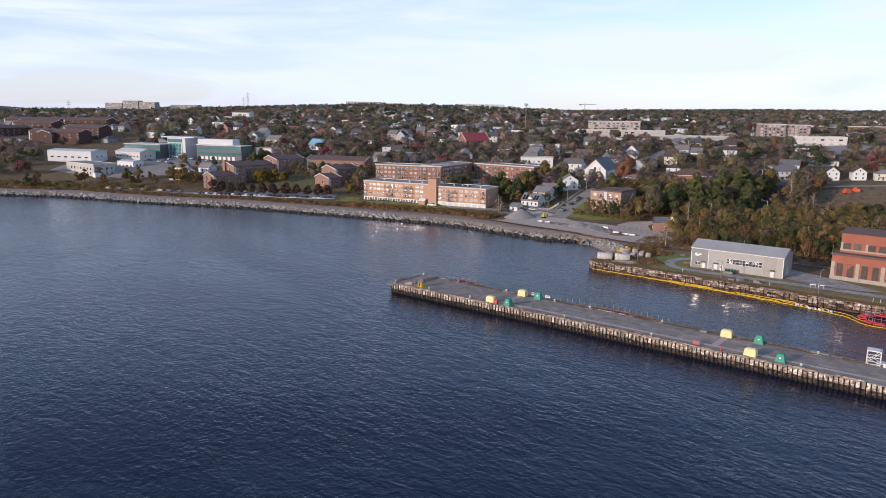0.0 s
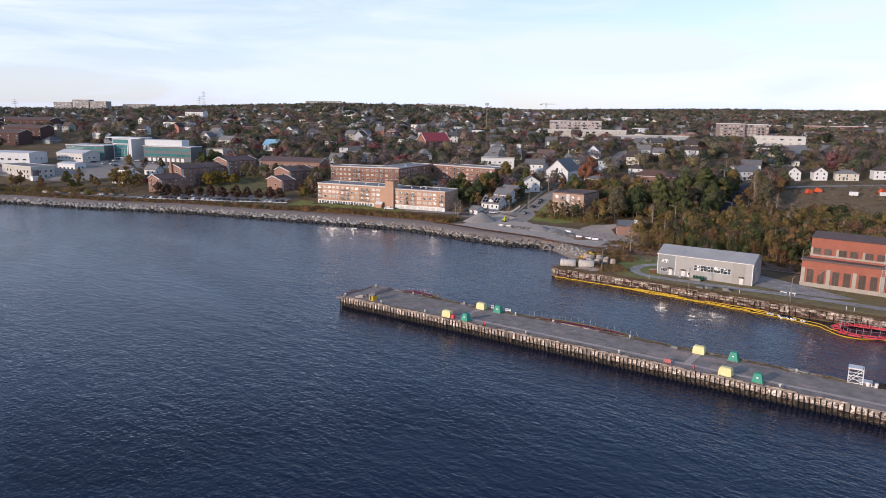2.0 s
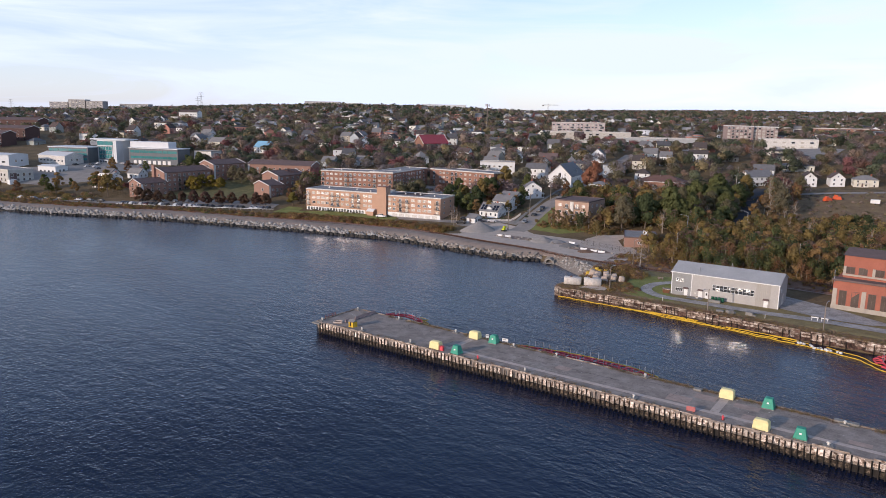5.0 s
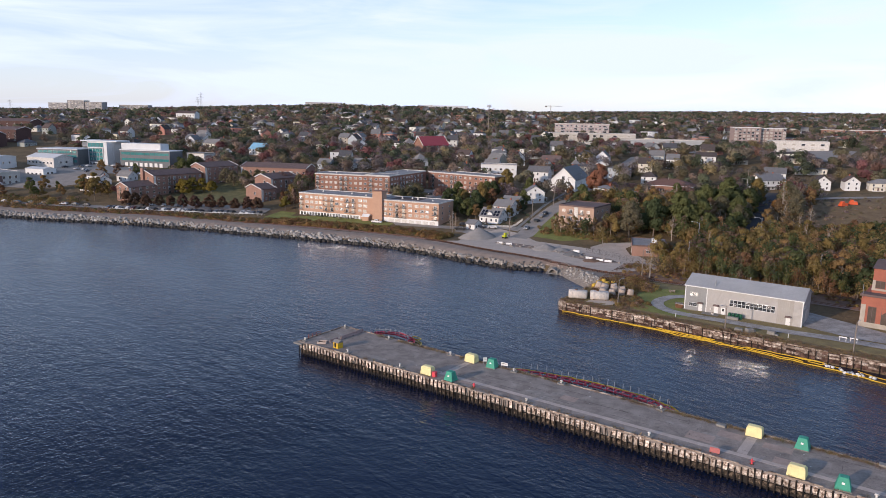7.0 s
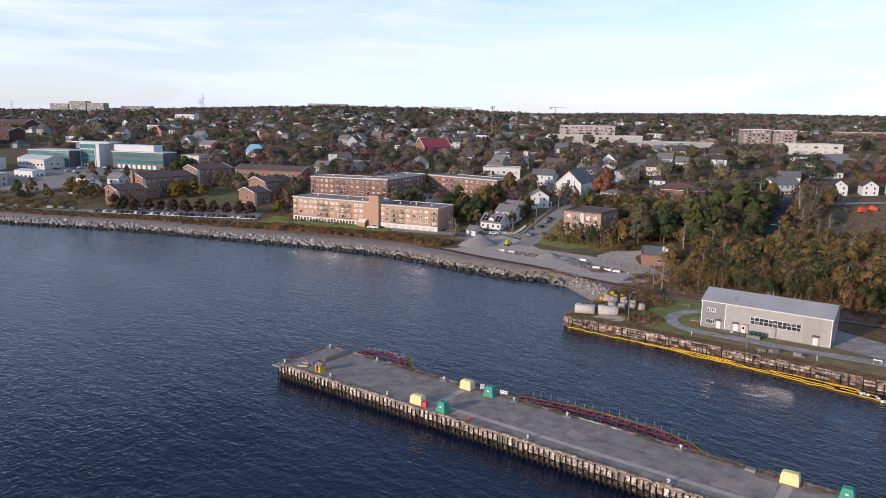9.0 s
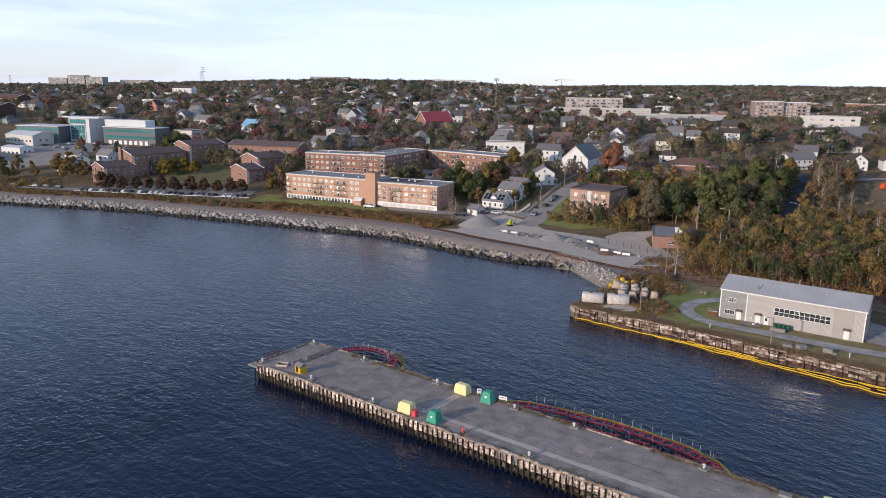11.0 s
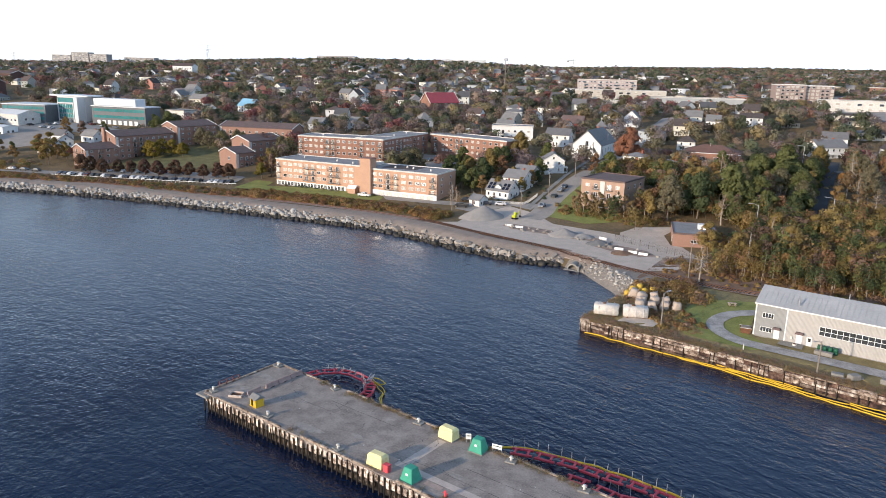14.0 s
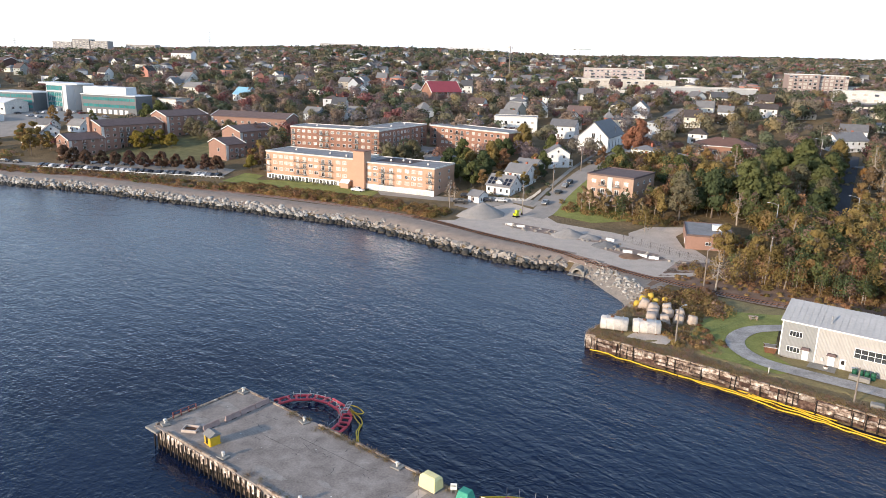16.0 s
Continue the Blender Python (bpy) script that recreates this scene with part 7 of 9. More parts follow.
def car(m, paint, label, pickup=False):
    t_ = thing("car", m, label, "car", "parked cars")
    bm_ = bmesh.new()
    if pickup:
        prof = [(-2.6, 0.45), (2.6, 0.45), (2.6, 1.0), (1.2, 1.1), (0.55, 1.8), (-0.9, 1.8), (-1.0, 1.15), (-2.6, 1.15)]
    else:
        prof = [(-2.2, 0.4), (2.2, 0.4), (2.2, 0.8), (1.2, 0.95), (0.5, 1.45), (-1.2, 1.48), (-1.9, 1.0), (-2.2, 0.9)]
    a = [bm_.verts.new((x, -0.9 if z < 1.2 else -0.74, z)) for x, z in prof]
    c_ = [bm_.verts.new((x, 0.9 if z < 1.2 else 0.74, z)) for x, z in prof]
    bm_.faces.new(a)
    bm_.faces.new(c_[::-1])
    for i in range(8):
        bm_.faces.new((a[i], a[(i + 1) % 8], c_[(i + 1) % 8], c_[i]))
    part("body", bm_, paint, t_)
    if pickup:
        part("windscreen", (((1.16, -0.7, 1.16), (1.16, 0.7, 1.16), (0.62, 0.64, 1.75), (0.62, -0.64, 1.75)), [(0, 1, 2, 3)]), M_GLASS, t_)
        part("side_glass", box(boxed(-0.8, -0.84, 1.2, 0.75, -0.80, 1.68), -0.8, 0.80, 1.2, 0.75, 0.84, 1.68), M_GLASS, t_)
    else:
        part("windscreen", (((1.17, -0.7, 1.02), (1.17, 0.7, 1.02), (0.58, 0.64, 1.42), (0.58, -0.64, 1.42)), [(0, 1, 2, 3)]), M_GLASS, t_)
        part("side_glass", box(boxed(-1.3, -0.86, 1.0, 0.6, -0.82, 1.36), -1.3, 0.82, 1.0, 0.6, 0.86, 1.36), M_GLASS, t_)
    ln = 1.65 if pickup else 1.35
    for x in (-ln, ln):
        for y in (-0.82, 0.82):
            part("wheel", rod(bmesh.new(), (x, y - 0.1, 0.34), (x, y + 0.1, 0.34), 0.34, 0.34, 12), M_TYRE, t_, "black tyre")
    for y in (-0.6, 0.6):
        part("headlight", boxed(ln + 0.82, y - 0.18, 0.62, ln + 0.87 + (0.1 if pickup else 0), y + 0.18, 0.76), M_WHITE, t_)
    return t_


c0 = car(pose(36.6, 348.6, gz(36.6, 348.6) + 0.17, 0, 0, -15), M_CAR, "car parked on the asphalt")
CARS = [(41.6, 346.6, -12), (29.1, 356.0, -10), (56.6, 341.0, 64), (63.4, 353.6, 63), (67.2, 361.0, 63), (69.6, 365.5, 63), (92.0, 402.0, 63), (84, 396, 63), (20.0, 436.0, 40), (25, 431, 40), (15, 425, 60)]
rc = random.Random(9)
for k in range(30):
    s = k / 29
    if rc.random() < 0.78:
        CARS.append((-158 + 84 * s, 415.5 - 20.5 * s + rc.uniform(-0.3, 0.3), 75))
for k in range(18):
    s = k / 17
    if rc.random() < 0.55:
        CARS.append((-150 + 66 * s, 424 - 10.5 * s + rc.uniform(-0.3, 0.3), 75))
for k in range(7):
    CARS.append((-225 + k * 9 + rc.uniform(-2, 2), 437 - k * 2.4, -16))
for k in range(16):
    CARS.append((-250 + rc.uniform(0, 70), 560 - rc.uniform(0, 34), rc.choice((-25, 65))))
for x, y, a in CARS:
    copy_thing(c0, pose(x, y, gz(x, y) + 0.2, 0, 0, a + rc.choice((0, 180))))
car(pose(26.8, 346.4, gz(26.8, 346.4) + 0.2, 0, 0, -20), mat("black_truck_paint", (0.02, 0.02, 0.022), 0.3, 0.1, 2, spec=0.6), "black pickup truck parked by the gravel heap", True)
car(AB @ pose(48.6, -5.0, 0.1, 0, 0, 4), M_WHITE, "white pickup truck in front of the apartments", True)
car(pose(66.4, 388.0, gz(66.4, 388) + 0.2, 0, 0, 63), M_WHITE, "white van parked in a drive", True)
# white railing along the shore car park
t = thing("guard_fence", Matrix.Identity(4), "low white guard rail along the shore road", "fence")
for k in range(44):
    s0, s1 = k / 44, (k + 0.96) / 44
    p0, p1 = (-160 + 90 * s0, 411.5 - 21.0 * s0), (-160 + 90 * s1, 411.5 - 21.0 * s1)
    part("rail", rod(bmesh.new(), (*p0, gz(*p0) + 0.8), (*p1, gz(*p1) + 0.8), 0.12), M_WHITE, t)
    part("post", rod(bmesh.new(), (*p0, gz(*p0)), (*p0, gz(*p0) + 0.8), 0.08), M_WHITE, t)


# ---- houses ----
def house(m, w, d, h, rise, label, style="gable", wallm=None, roofm=None, porch=True, dormer=False, cols=3, floors=2, group="hillside houses", chimney=True, lean=False):
    t_ = thing("house", m, label, "house", group)
    bm_, br_ = gable(w, d, h, rise) if style != "hip" else hip(w, d, h, rise)
    for v_ in bm_.verts:
        if v_.co.z < 0.01:
            v_.co.z = -2.5
    part("wall", bm_, wallm or M_SIDING, t_)
    part("roof", br_, roofm or M_ROOFDARK, t_)
    fz = h / floors
    far = m.translation.y > 425
    for f in range(floors):
        for k in range(cols):
            window(t_, pose(w * (k + 0.5) / cols, 0, fz * (f + 0.55)), 1.0, 1.35, "plain", far=far)
        for k in range((0 if f == 0 else 1) if lean else 2):
            window(t_, wall_pose("right", w, d, d * (k + 0.5) / 2, fz * (f + 0.55)), 1.0, 1.35, "plain", far=far)
            if not lean:
                window(t_, wall_pose("left", w, d, d * (k + 0.5) / 2, fz * (f + 0.55)), 1.0, 1.35, "plain", far=far)
    if style == "gable" and rise > 2 and not lean:
        window(t_, wall_pose("left", w, d, d / 2, h + rise * 0.3), 0.9, 1.1, "plain")
        window(t_, wall_pose("right", w, d, d / 2, h + rise * 0.3), 0.9, 1.1, "plain")
    if porch:
        part("porch", box(boxed(w * 0.1, -1.6, 2.4, w * 0.6, 0, 2.6), w * 0.12, -1.5, -2.0, w * 0.58, -0.02, 0.3), M_OFFWHITE, t_, "white porch")
        for x in (w * 0.13, w * 0.57):
            part("porch_post", boxed(x - 0.07, -1.5, 0.3, x + 0.07, -1.36, 2.4), M_WHITE, t_)
    part("door", boxed(w * 0.32, -0.06, 0.3, w * 0.32 + 0.95, -0.004, 2.3), M_ROOFBROWN, t_)
    if chimney:
        part("chimney", boxed(w * 0.7, d * 0.5, h + rise * 0.4, w * 0.7 + 0.7, d * 0.5 + 0.7, h + rise + 1.0), M_BRICK_R, t_, "brick chimney")
    if dormer:
        b2, r2 = gable(1.8, 2.4, 1.3, 0.7, 0.15, 0.2)
        dm = part("dormer", b2, wallm or M_SIDING, t_)
        dm.matrix_basis = pose(w / 2 + 0.9, 0.6, h + 0.3, 0, 0, 90) @ pose(0, -0.3, 0)
        part("dormer_roof", r2, roofm or M_ROOFDARK, dm)
    return t_


M_WHITESIDE = mat("white_clapboard", (0.72, 0.71, 0.68), 0.7, 0.06, 2.0)
M_CREAM = mat("cream_siding", (0.62, 0.58, 0.48), 0.8, 0.06, 2.0)
M_GREYSH = mat("grey_shingles", (0.20, 0.195, 0.195), 0.95, 0.15, 2.0)
M_REDROOF = mat("red_metal_roof", (0.36, 0.07, 0.08), 0.5, 0.12, 4.0)
M_BLUEROOF = mat("light_blue_roof", (0.22, 0.42, 0.55), 0.5, 0.1, 4.0)


def face(x, y, ax, ay, dz=0.0):
    return frame_at(x, y, gz(x, y) + dz, ax, ay)


# near the street
sh = house(face(37.0, 360.5, 0.80, -0.60), 10.5, 8.5, 3.4, 3.6, "white house with solar panels on a grey roof", wallm=M_WHITESIDE, roofm=M_GREYSH, porch=False, dormer=True, cols=4, floors=1, group="houses by the street")
M_SOLAR = mat("solar_panel_glass", (0.012, 0.014, 0.025), 0.15, 0.1, 2.0, spec=0.6)
for k in range(6):
    if k in (2, 3):
        continue
    for r in range(2):
        ob = part("solar_panel", boxed(-0.6, -0.75, 0, 0.6, 0.75, 0.06), M_SOLAR, sh, "dark solar panel")
        ob.matrix_basis = pose(1.1 + k * 1.65, 0.75 + r * 1.35, 3.4 + 0.42 + (0.75 + r * 1.35) * 3.6 / 4.25, 40.3)
house(face(45.0, 371.0, 0.80, -0.60), 9.5, 8.5, 5.4, 2.8, "white two-storey house with a grey roof", wallm=M_WHITESIDE, roofm=M_GREYSH, porch=False, cols=3, group="houses by the street")
house(face(49.5, 378.8, 0.80, -0.60), 9, 9, 5.2, 2.7, "pale grey two-storey house with a grey roof", wallm=M_CREAM, roofm=M_GREYSH, porch=False, group="houses by the street")
house(face(29.6, 349.5, 0.75, -0.66), 5.0, 5.6, 2.6, 1.6, "small white garage with a grey roof", wallm=M_WHITESIDE, roofm=M_GREYSH, porch=False, cols=1, floors=1, chimney=False, group="houses by the street")
house(face(74.0, 390.5, 0.12, 0.99), 10, 9.6, 5.6, 3.0, "white two-storey house with a front gable", wallm=M_WHITESIDE, roofm=M_GREYSH, group="houses by the street")
house(face(102.5, 401.0, 0.82, -0.57), 10, 9, 5.6, 1.6, "white house with a low dark roof", "hip", M_WHITESIDE, M_GREYSH, group="houses by the street")
house(face(96.5, 390.0, 0.82, -0.57), 11, 8, 3.0, 2.6, "white cottage with a grey-shingled hipped roof", "hip", M_WHITESIDE, M_GREYSH, dormer=True, floors=1, group="houses by the street")
house(face(116.5, 391.0, 0.2, -0.98), 8, 8, 3.4, 2.6, "small white house with a dark gable roof", wallm=M_WHITESIDE, roofm=M_GREYSH, porch=False, group="houses by the street")
# picket fence before the white house
t = thing("picket_fence", Matrix.Identity(4), "low white picket fence by the street", "fence")
fp = [(33.0, 354.0), (38.5, 350.8), (44, 348.6), (50.5, 346.0), (53.5, 350.5), (57.5, 358)]
for (x0, y0_), (x1, y1) in zip(fp[:-1], fp[1:]):
    bm = bmesh.new()
    for z in (0.4, 0.9):
        rod(bm, (x0, y0_, gz(x0, y0_) + z), (x1, y1, gz(x1, y1) + z), 0.06, 0.06, 4)
    part("rail", bm, M_OFFWHITE, t)
    n = int(math.hypot(x1 - x0, y1 - y0_) / 0.5)
    for k in range(n):
        s = k / n
        x, y = x0 + (x1 - x0) * s, y0_ + (y1 - y0_) * s
        part("picket", boxed(x - 0.09, y - 0.05, gz(x, y) - 0.1, x + 0.09, y + 0.05, gz(x, y) + 1.1), M_OFFWHITE, t)

# church
ch = thing("church", frame_at(85.0, 428.3, 13.7, 0.88, -0.475), "white wooden church with a steep grey roof", "church")
bm, br = gable(29, 14, 6.9, 6.6, 0.3, 0.5)
for v_ in bm.verts:
    if v_.co.z < 0.01:
        v_.co.z = -3
turn = pose(14, 0, 0, 0, 0, 90)
part("wall", bm, M_WHITESIDE, ch).matrix_basis = turn
part("roof", br, M_GREYSH, ch, "steep grey roof").matrix_basis = turn
for k in range(5):
    window(ch, pose(14.0, 3.5 + k * 5.4, 3.4, 0, 0, 90), 1.2, 3.4, "plain")
part("door", boxed(5.9, -0.08, -0.5, 8.1, -0.004, 2.6), M_ROOFBROWN, ch)
window(ch, pose(7.0, 0, 7.4), 1.6, 2.6, "two")
part("annex", boxed(-7, 6, -3, -0.02, 20, 3.8), M_WHITESIDE, ch, "low white annex")
part("annex_roof", taper(bmesh.new(), 7.4, 14.8, 2.6, 1.0, 9.0, 0, pose(-3.5, 13, 3.82)), M_GREYSH, ch)
cu = thing("cupola_tower", pose(106.2, 460.0, 17.6), "red brick cupola tower with a grey cap and white cross", "tower")
part("shaft", boxed(-2.0, -2.0, -3, 2.0, 2.0, 9.4, 0.3), M_BRICK_R, cu)
part("cap", taper(bmesh.new(), 5.0, 5.0, 3.0, 0.5, 0.5, 0, pose(0, 0, 9.4)), M_GREYSH, cu, "pyramid cap")
part("cross", box(boxed(-0.1, -0.1, 12.3, 0.1, 0.1, 14.4), -0.6, -0.1, 13.4, 0.6, 0.1, 13.6), M_WHITE, cu, "white cross")
for a in (0, 90, 180, 270):
    window(cu, pose(0, 0, 0, 0, 0, a) @ pose(0, -2.0, 7.4), 1.4, 2.0, "two")
house(face(94, 510, 0.9, -0.43), 13, 10, 6.0, 4.0, "red house with a dark red gable roof", wallm=mat("dull_red_siding", (0.30, 0.07, 0.055), 0.8, 0.1, 2.0), roofm=M_ROOFBROWN)
# red-roofed hall
rh = thing("hall", frame_at(17.0, 625.0, gz(22, 627) + 2.0, 0.86, 0.51), "hall with a steep red metal roof and pale gable", "hall")
bm, br = gable(25, 15, 3.4, 6.6, 0.3, 0.8)
for v_ in bm.verts:
    if v_.co.z < 0.01:
        v_.co.z = -3
part("wall", bm, M_BRICK_B, rh)
part("roof", br, M_REDROOF, rh, "red metal roof")
for s in (0, 1):
    part("verge_board", (((-0.9, -0.9, 2.4), (-0.9, 7.5, 10.1), (-0.9, 15.9, 2.4), (-0.9, 15.9, 3.0), (-0.9, 7.5, 10.7), (-0.9, -0.9, 3.0), (-0.7, -0.9, 2.4), (-0.7, 7.5, 10.1), (-0.7, 15.9, 2.4), (-0.7, 15.9, 3.0), (-0.7, 7.5, 10.7), (-0.7, -0.9, 3.0)), [(0, 1, 4, 5), (1, 2, 3, 4), (6, 11, 10, 7), (7, 10, 9, 8), (5, 4, 10, 11), (4, 3, 9, 10)]), M_WHITE, rh, "white verge board").matrix_basis = pose(26.6 * s, 0, 0)
for k in range(4):
    window(rh, pose(4 + k * 5, 0, 1.9), 1.6, 1.6, "two")

# long white-fronted flats, hipped brick hall and other larger buildings
brick_block(frame_at(50.5, 485.5, gz(60, 484) + 0.3, 0.985, -0.17), 23, 12, 8.0, (3, 9.5, 13, 20.5), 2, 2.0, 3.2, (6.2, 16.6), "flat-roofed brick flats with white balcony fronts", M_WHITESIDE, ("left",), (4, 8), name="apartment_building")
hh = thing("brick_hall", frame_at(138, 424, gz(148, 420) - 0.2, 0.90, -0.43), "low brown brick hall with a hipped brown roof", "hall")
bm, br = hip(26, 18, 6.4, 3.4, 0.8)
part("wall", bm, M_BRICK_B, hh)
part("roof", br, mat("russet_roof", (0.17, 0.095, 0.075), 0.95, 0.15, 3.0), hh, "russet hipped roof")
for k in range(4):
    window(hh, pose(3.5 + k * 6.2, 0, 3.4), 2.6, 2.2, "four")
part("eaves_trim", boxed(-0.85, -0.85, 6.2, 26.85, -0.7, 6.5), M_WHITE, hh)
house(face(209, 430, 0.98, 0.2), 17, 11, 6.0, 3.4, "white house with a long porch and grey roof", wallm=M_WHITESIDE, roofm=M_GREYSH, cols=5)
M_TOWER = mat("pinkish_tan_brick", (0.30, 0.23, 0.205), 0.9, 0.1, 3.0)
TW = tuple(2.4 + 4.2 * k for k in range(7))
brick_block(frame_at(344, 762, 27, 0.975, -0.22), 27, 18, 20.0, TW[:6], 6, 2.2, 3.15, (), "tall tan apartment tower with pale window bands", M_TOWER, ("right",), (3, 7), ww=2.5, wh_=1.9, rim=M_WHITE)
brick_block(frame_at(371.6, 759.5, 27, 0.975, -0.22), 25, 16, 19.4, TW[:6], 6, 2.2, 3.15, (), "tall tan apartment tower wing with pale window bands", M_TOWER, ("right",), (4, 9, 13), ww=2.5, wh_=1.9, rim=M_WHITE)
brick_block(frame_at(176, 861, 33, 0.97, -0.24), 62, 18, 14, tuple(2.5 + 4.1 * k for k in range(15)), 4, 2.4, 3.1, (8.6, 24.8, 41.4, 57.6), "long pale pinkish apartment block on the hill", mat("pale_pink_render", (0.42, 0.345, 0.32), 0.9, 0.1, 3.0), ww=2.4, wh_=1.6)
brick_block(frame_at(150, 790, 29, 0.97, -0.24), 95, 24, 9, tuple(4 + 7 * k for k in range(13)), 2, 3.0, 3.6, (), "long low cream school building", mat("cream_render", (0.50, 0.46, 0.40), 0.9, 0.1, 3.0), name="school", cat="building", ww=3.6, wh_=1.8)
brick_block(frame_at(222, 752, 26, 0.97, -0.24), 84, 22, 7.5, tuple(4 + 7 * k for k in range(10)), 1, 2.6, 3.6, (), "long low grey flat-roofed store", M_CORRUG, name="store", cat="building", ww=3.0, wh_=1.6)
brick_block(frame_at(300, 600, 29.5, 0.93, -0.36), 44, 20, 9, tuple(4 + 7 * k for k in range(6)), 2, 3.0, 3.6, (), "low cream flat-roofed block", M_OFFWHITE, name="office_block", cat="building", ww=3.0, wh_=1.7)
brick_block(frame_at(520, 900, 30, 0.92, -0.4), 110, 20, 14, tuple(4 + 6 * k for k in range(17)), 4, 2.6, 3.1, (), "long red brick apartment row on the hill", M_BRICK_B, ww=2.4, wh_=1.6)
patch("car_park", [(222, 700), (250, 662), (318, 660), (330, 735), (290, 745), (225, 748)], M_ROAD, "grey asphalt car park of the shops", 0.2, 12.0)
patch("car_park", [(258, 503), (300, 500), (352, 565), (345, 584), (300, 594), (282, 560)], M_ROAD, "grey asphalt car park on the hill", 0.2, 10.0)
brick_block(frame_at(158, 655, gz(170, 650) + 0.3, 0.95, -0.3), 30, 14, 6, tuple(3 + 5 * k for k in range(5)), 1, 2.6, 3.6, (), "low pale flat-roofed shop", M_OFFWHITE, name="store", cat="building", ww=3.0, wh_=1.6)
brick_block(frame_at(268, 618, gz(275, 615) + 0.3, 0.95, -0.3), 26, 14, 6, tuple(3 + 5 * k for k in range(5)), 1, 2.6, 3.6, (), "low red brick flat-roofed shop", M_BRICK_B, name="store", cat="building", ww=3.0, wh_=1.6)
# far blocks on the left skyline
M_FARBLOCK = mat("pale_far_cladding", (0.33, 0.31, 0.295), 0.8, 0.2, 12.0)
for x, y, w, h in ((-832, 1784, 44, 18), (-786, 1779, 40, 23), (-744, 1775, 40, 19), (-680, 1810, 70, 12), (-930, 1700, 260, 6), (-250, 1900, 90, 12), (-160, 1760, 60, 9), (40, 1500, 90, 8)):
    brick_block(frame_at(x, y, gz(x, y) + (5 if h > 10 else 3), 0.99, -0.1), w, 25, h, tuple(np.linspace(4, w - 4, max(3, int(w / (8 if h > 10 else 16))))), max(1, int(h / 3.6)), 2.2, 3.4, (), "far pale flat-roofed block on the skyline", M_FARBLOCK if h > 10 else M_WHITEPANEL, name="far_block", cat="building", ww=4.0, wh_=1.8)
# individually seen houses up the hill
KEEP = []          # places that trees keep clear of: x, y, radius
rh_ = random.Random(23)


def hill_house(x, y, ax, ay, w, d, h, rise, kind):
    wm = {"white": M_WHITESIDE, "cream": M_CREAM, "grey": M_CREAM, "blue": M_WHITESIDE}[kind]
    rm = M_BLUEROOF if kind == "blue" else None
    nm = {"white": "white", "cream": "cream", "grey": "muted grey", "blue": "white"}[kind]
    house(face(x, y, ax, ay), w, d, h, rise, nm + (" house with a light blue roof" if kind == "blue" else " clapboard house with a dark roof among trees"), "hip" if rise < 1.6 or rh_.random() < 0.2 else "gable", wm, rm, porch=rh_.random() < 0.5, cols=max(2, int(w / 3.4)), floors=1 if h < 4.4 else 2, chimney=rh_.random() < 0.5, lean=y > 505)
    KEEP.append((x + 4, y + 3, 8.5))


hill_house(77.5, 465, 0.95, -0.43, 13, 10, 6.4, 3.0, "white")
hill_house(112, 488, 0.9, -0.43, 10, 9, 5.6, 2.6, "grey")
hill_house(156, 492, 0.9, -0.4, 9, 8, 5.6, 3.4, "cream")
hill_house(177, 498, 0.9, -0.4, 8, 8, 6.2, 3.2, "white")
hill_house(146, 455, 0.9, -0.4, 9, 8, 4.5, 3.0, "white")
hill_house(203, 512, 0.9, -0.4, 13, 9, 5.4, 2.4, "white")
hill_house(-300, 1003, 1, -0.2, 26, 14, 12, 3, "white")
hill_house(-195, 682, 0.9, -0.4, 20, 12, 6, 3.0, "white")
hill_house(-169, 645, 0.9, -0.4, 14, 10, 6, 3.4, "cream")
hill_house(-125, 617, 0.8, -0.6, 15, 11, 4.6, 4.6, "blue")
hill_house(-97, 548, 0.95, -0.3, 16, 6, 4.0, 0.8, "white")
hill_house(-49, 535, 0.6, -0.8, 12, 10, 5.0, 4.2, "white")
hill_house(-36, 540, 0.9, -0.4, 12, 9, 3.6, 3.2, "white")
hill_house(6, 531, 0.4, -0.9, 9, 9, 6.4, 4.6, "white")
hill_house(-14, 650, 0.9, -0.4, 12, 9, 5.0, 2.6, "white")
hill_house(0, 650, 0.3, -0.95, 9, 8, 5.0, 4.2, "white")
hill_house(-148, 571, 0.9, -0.4, 10, 8, 4.6, 3.2, "grey")
hill_house(-140, 590, 0.4, -0.9, 9, 8, 4.6, 3.8, "white")
hill_house(-150, 476, 0.6, -0.8, 11, 9, 4.2, 3.6, "cream")
hill_house(-205, 500, 0.9, -0.4, 11, 8, 3.6, 2.8, "white")
hill_house(60, 530, 0.7, -0.7, 10, 9, 6, 4, "grey")
hill_house(76, 540, 0.3, -0.9, 9, 9, 6, 4, "white")
hill_house(40, 560, 0.9, -0.4, 10, 9, 6, 3, "white")
hill_house(128, 545, 0.9, -0.4, 11, 9, 5.5, 3.2, "cream")
hill_house(222, 452, 0.9, -0.4, 12, 9, 5.6, 3.0, "white")
hill_house(247, 423, 0.3, 0.95, 9, 8, 5.2, 3.2, "white")
hill_house(262, 419, 0.3, 0.95, 9, 8, 5.0, 3.0, "white")
hill_house(266, 417, 0.9, -0.4, 13, 9, 4.4, 2.4, "grey")
hill_house(296, 411, 0.3, 0.95, 8, 8, 5.4, 3.2, "white")
hill_house(302, 406, 0.9, -0.4, 12, 9, 5.8, 2.2, "white")
hill_house(322, 398, 0.9, -0.4, 12, 8, 5.6, 2.2, "white")
hill_house(247, 470, 0.9, -0.4, 22, 10, 3.6, 1.2, "grey")
hill_house(258, 500, 0.9, -0.4, 24, 10, 3.6, 1.2, "grey")
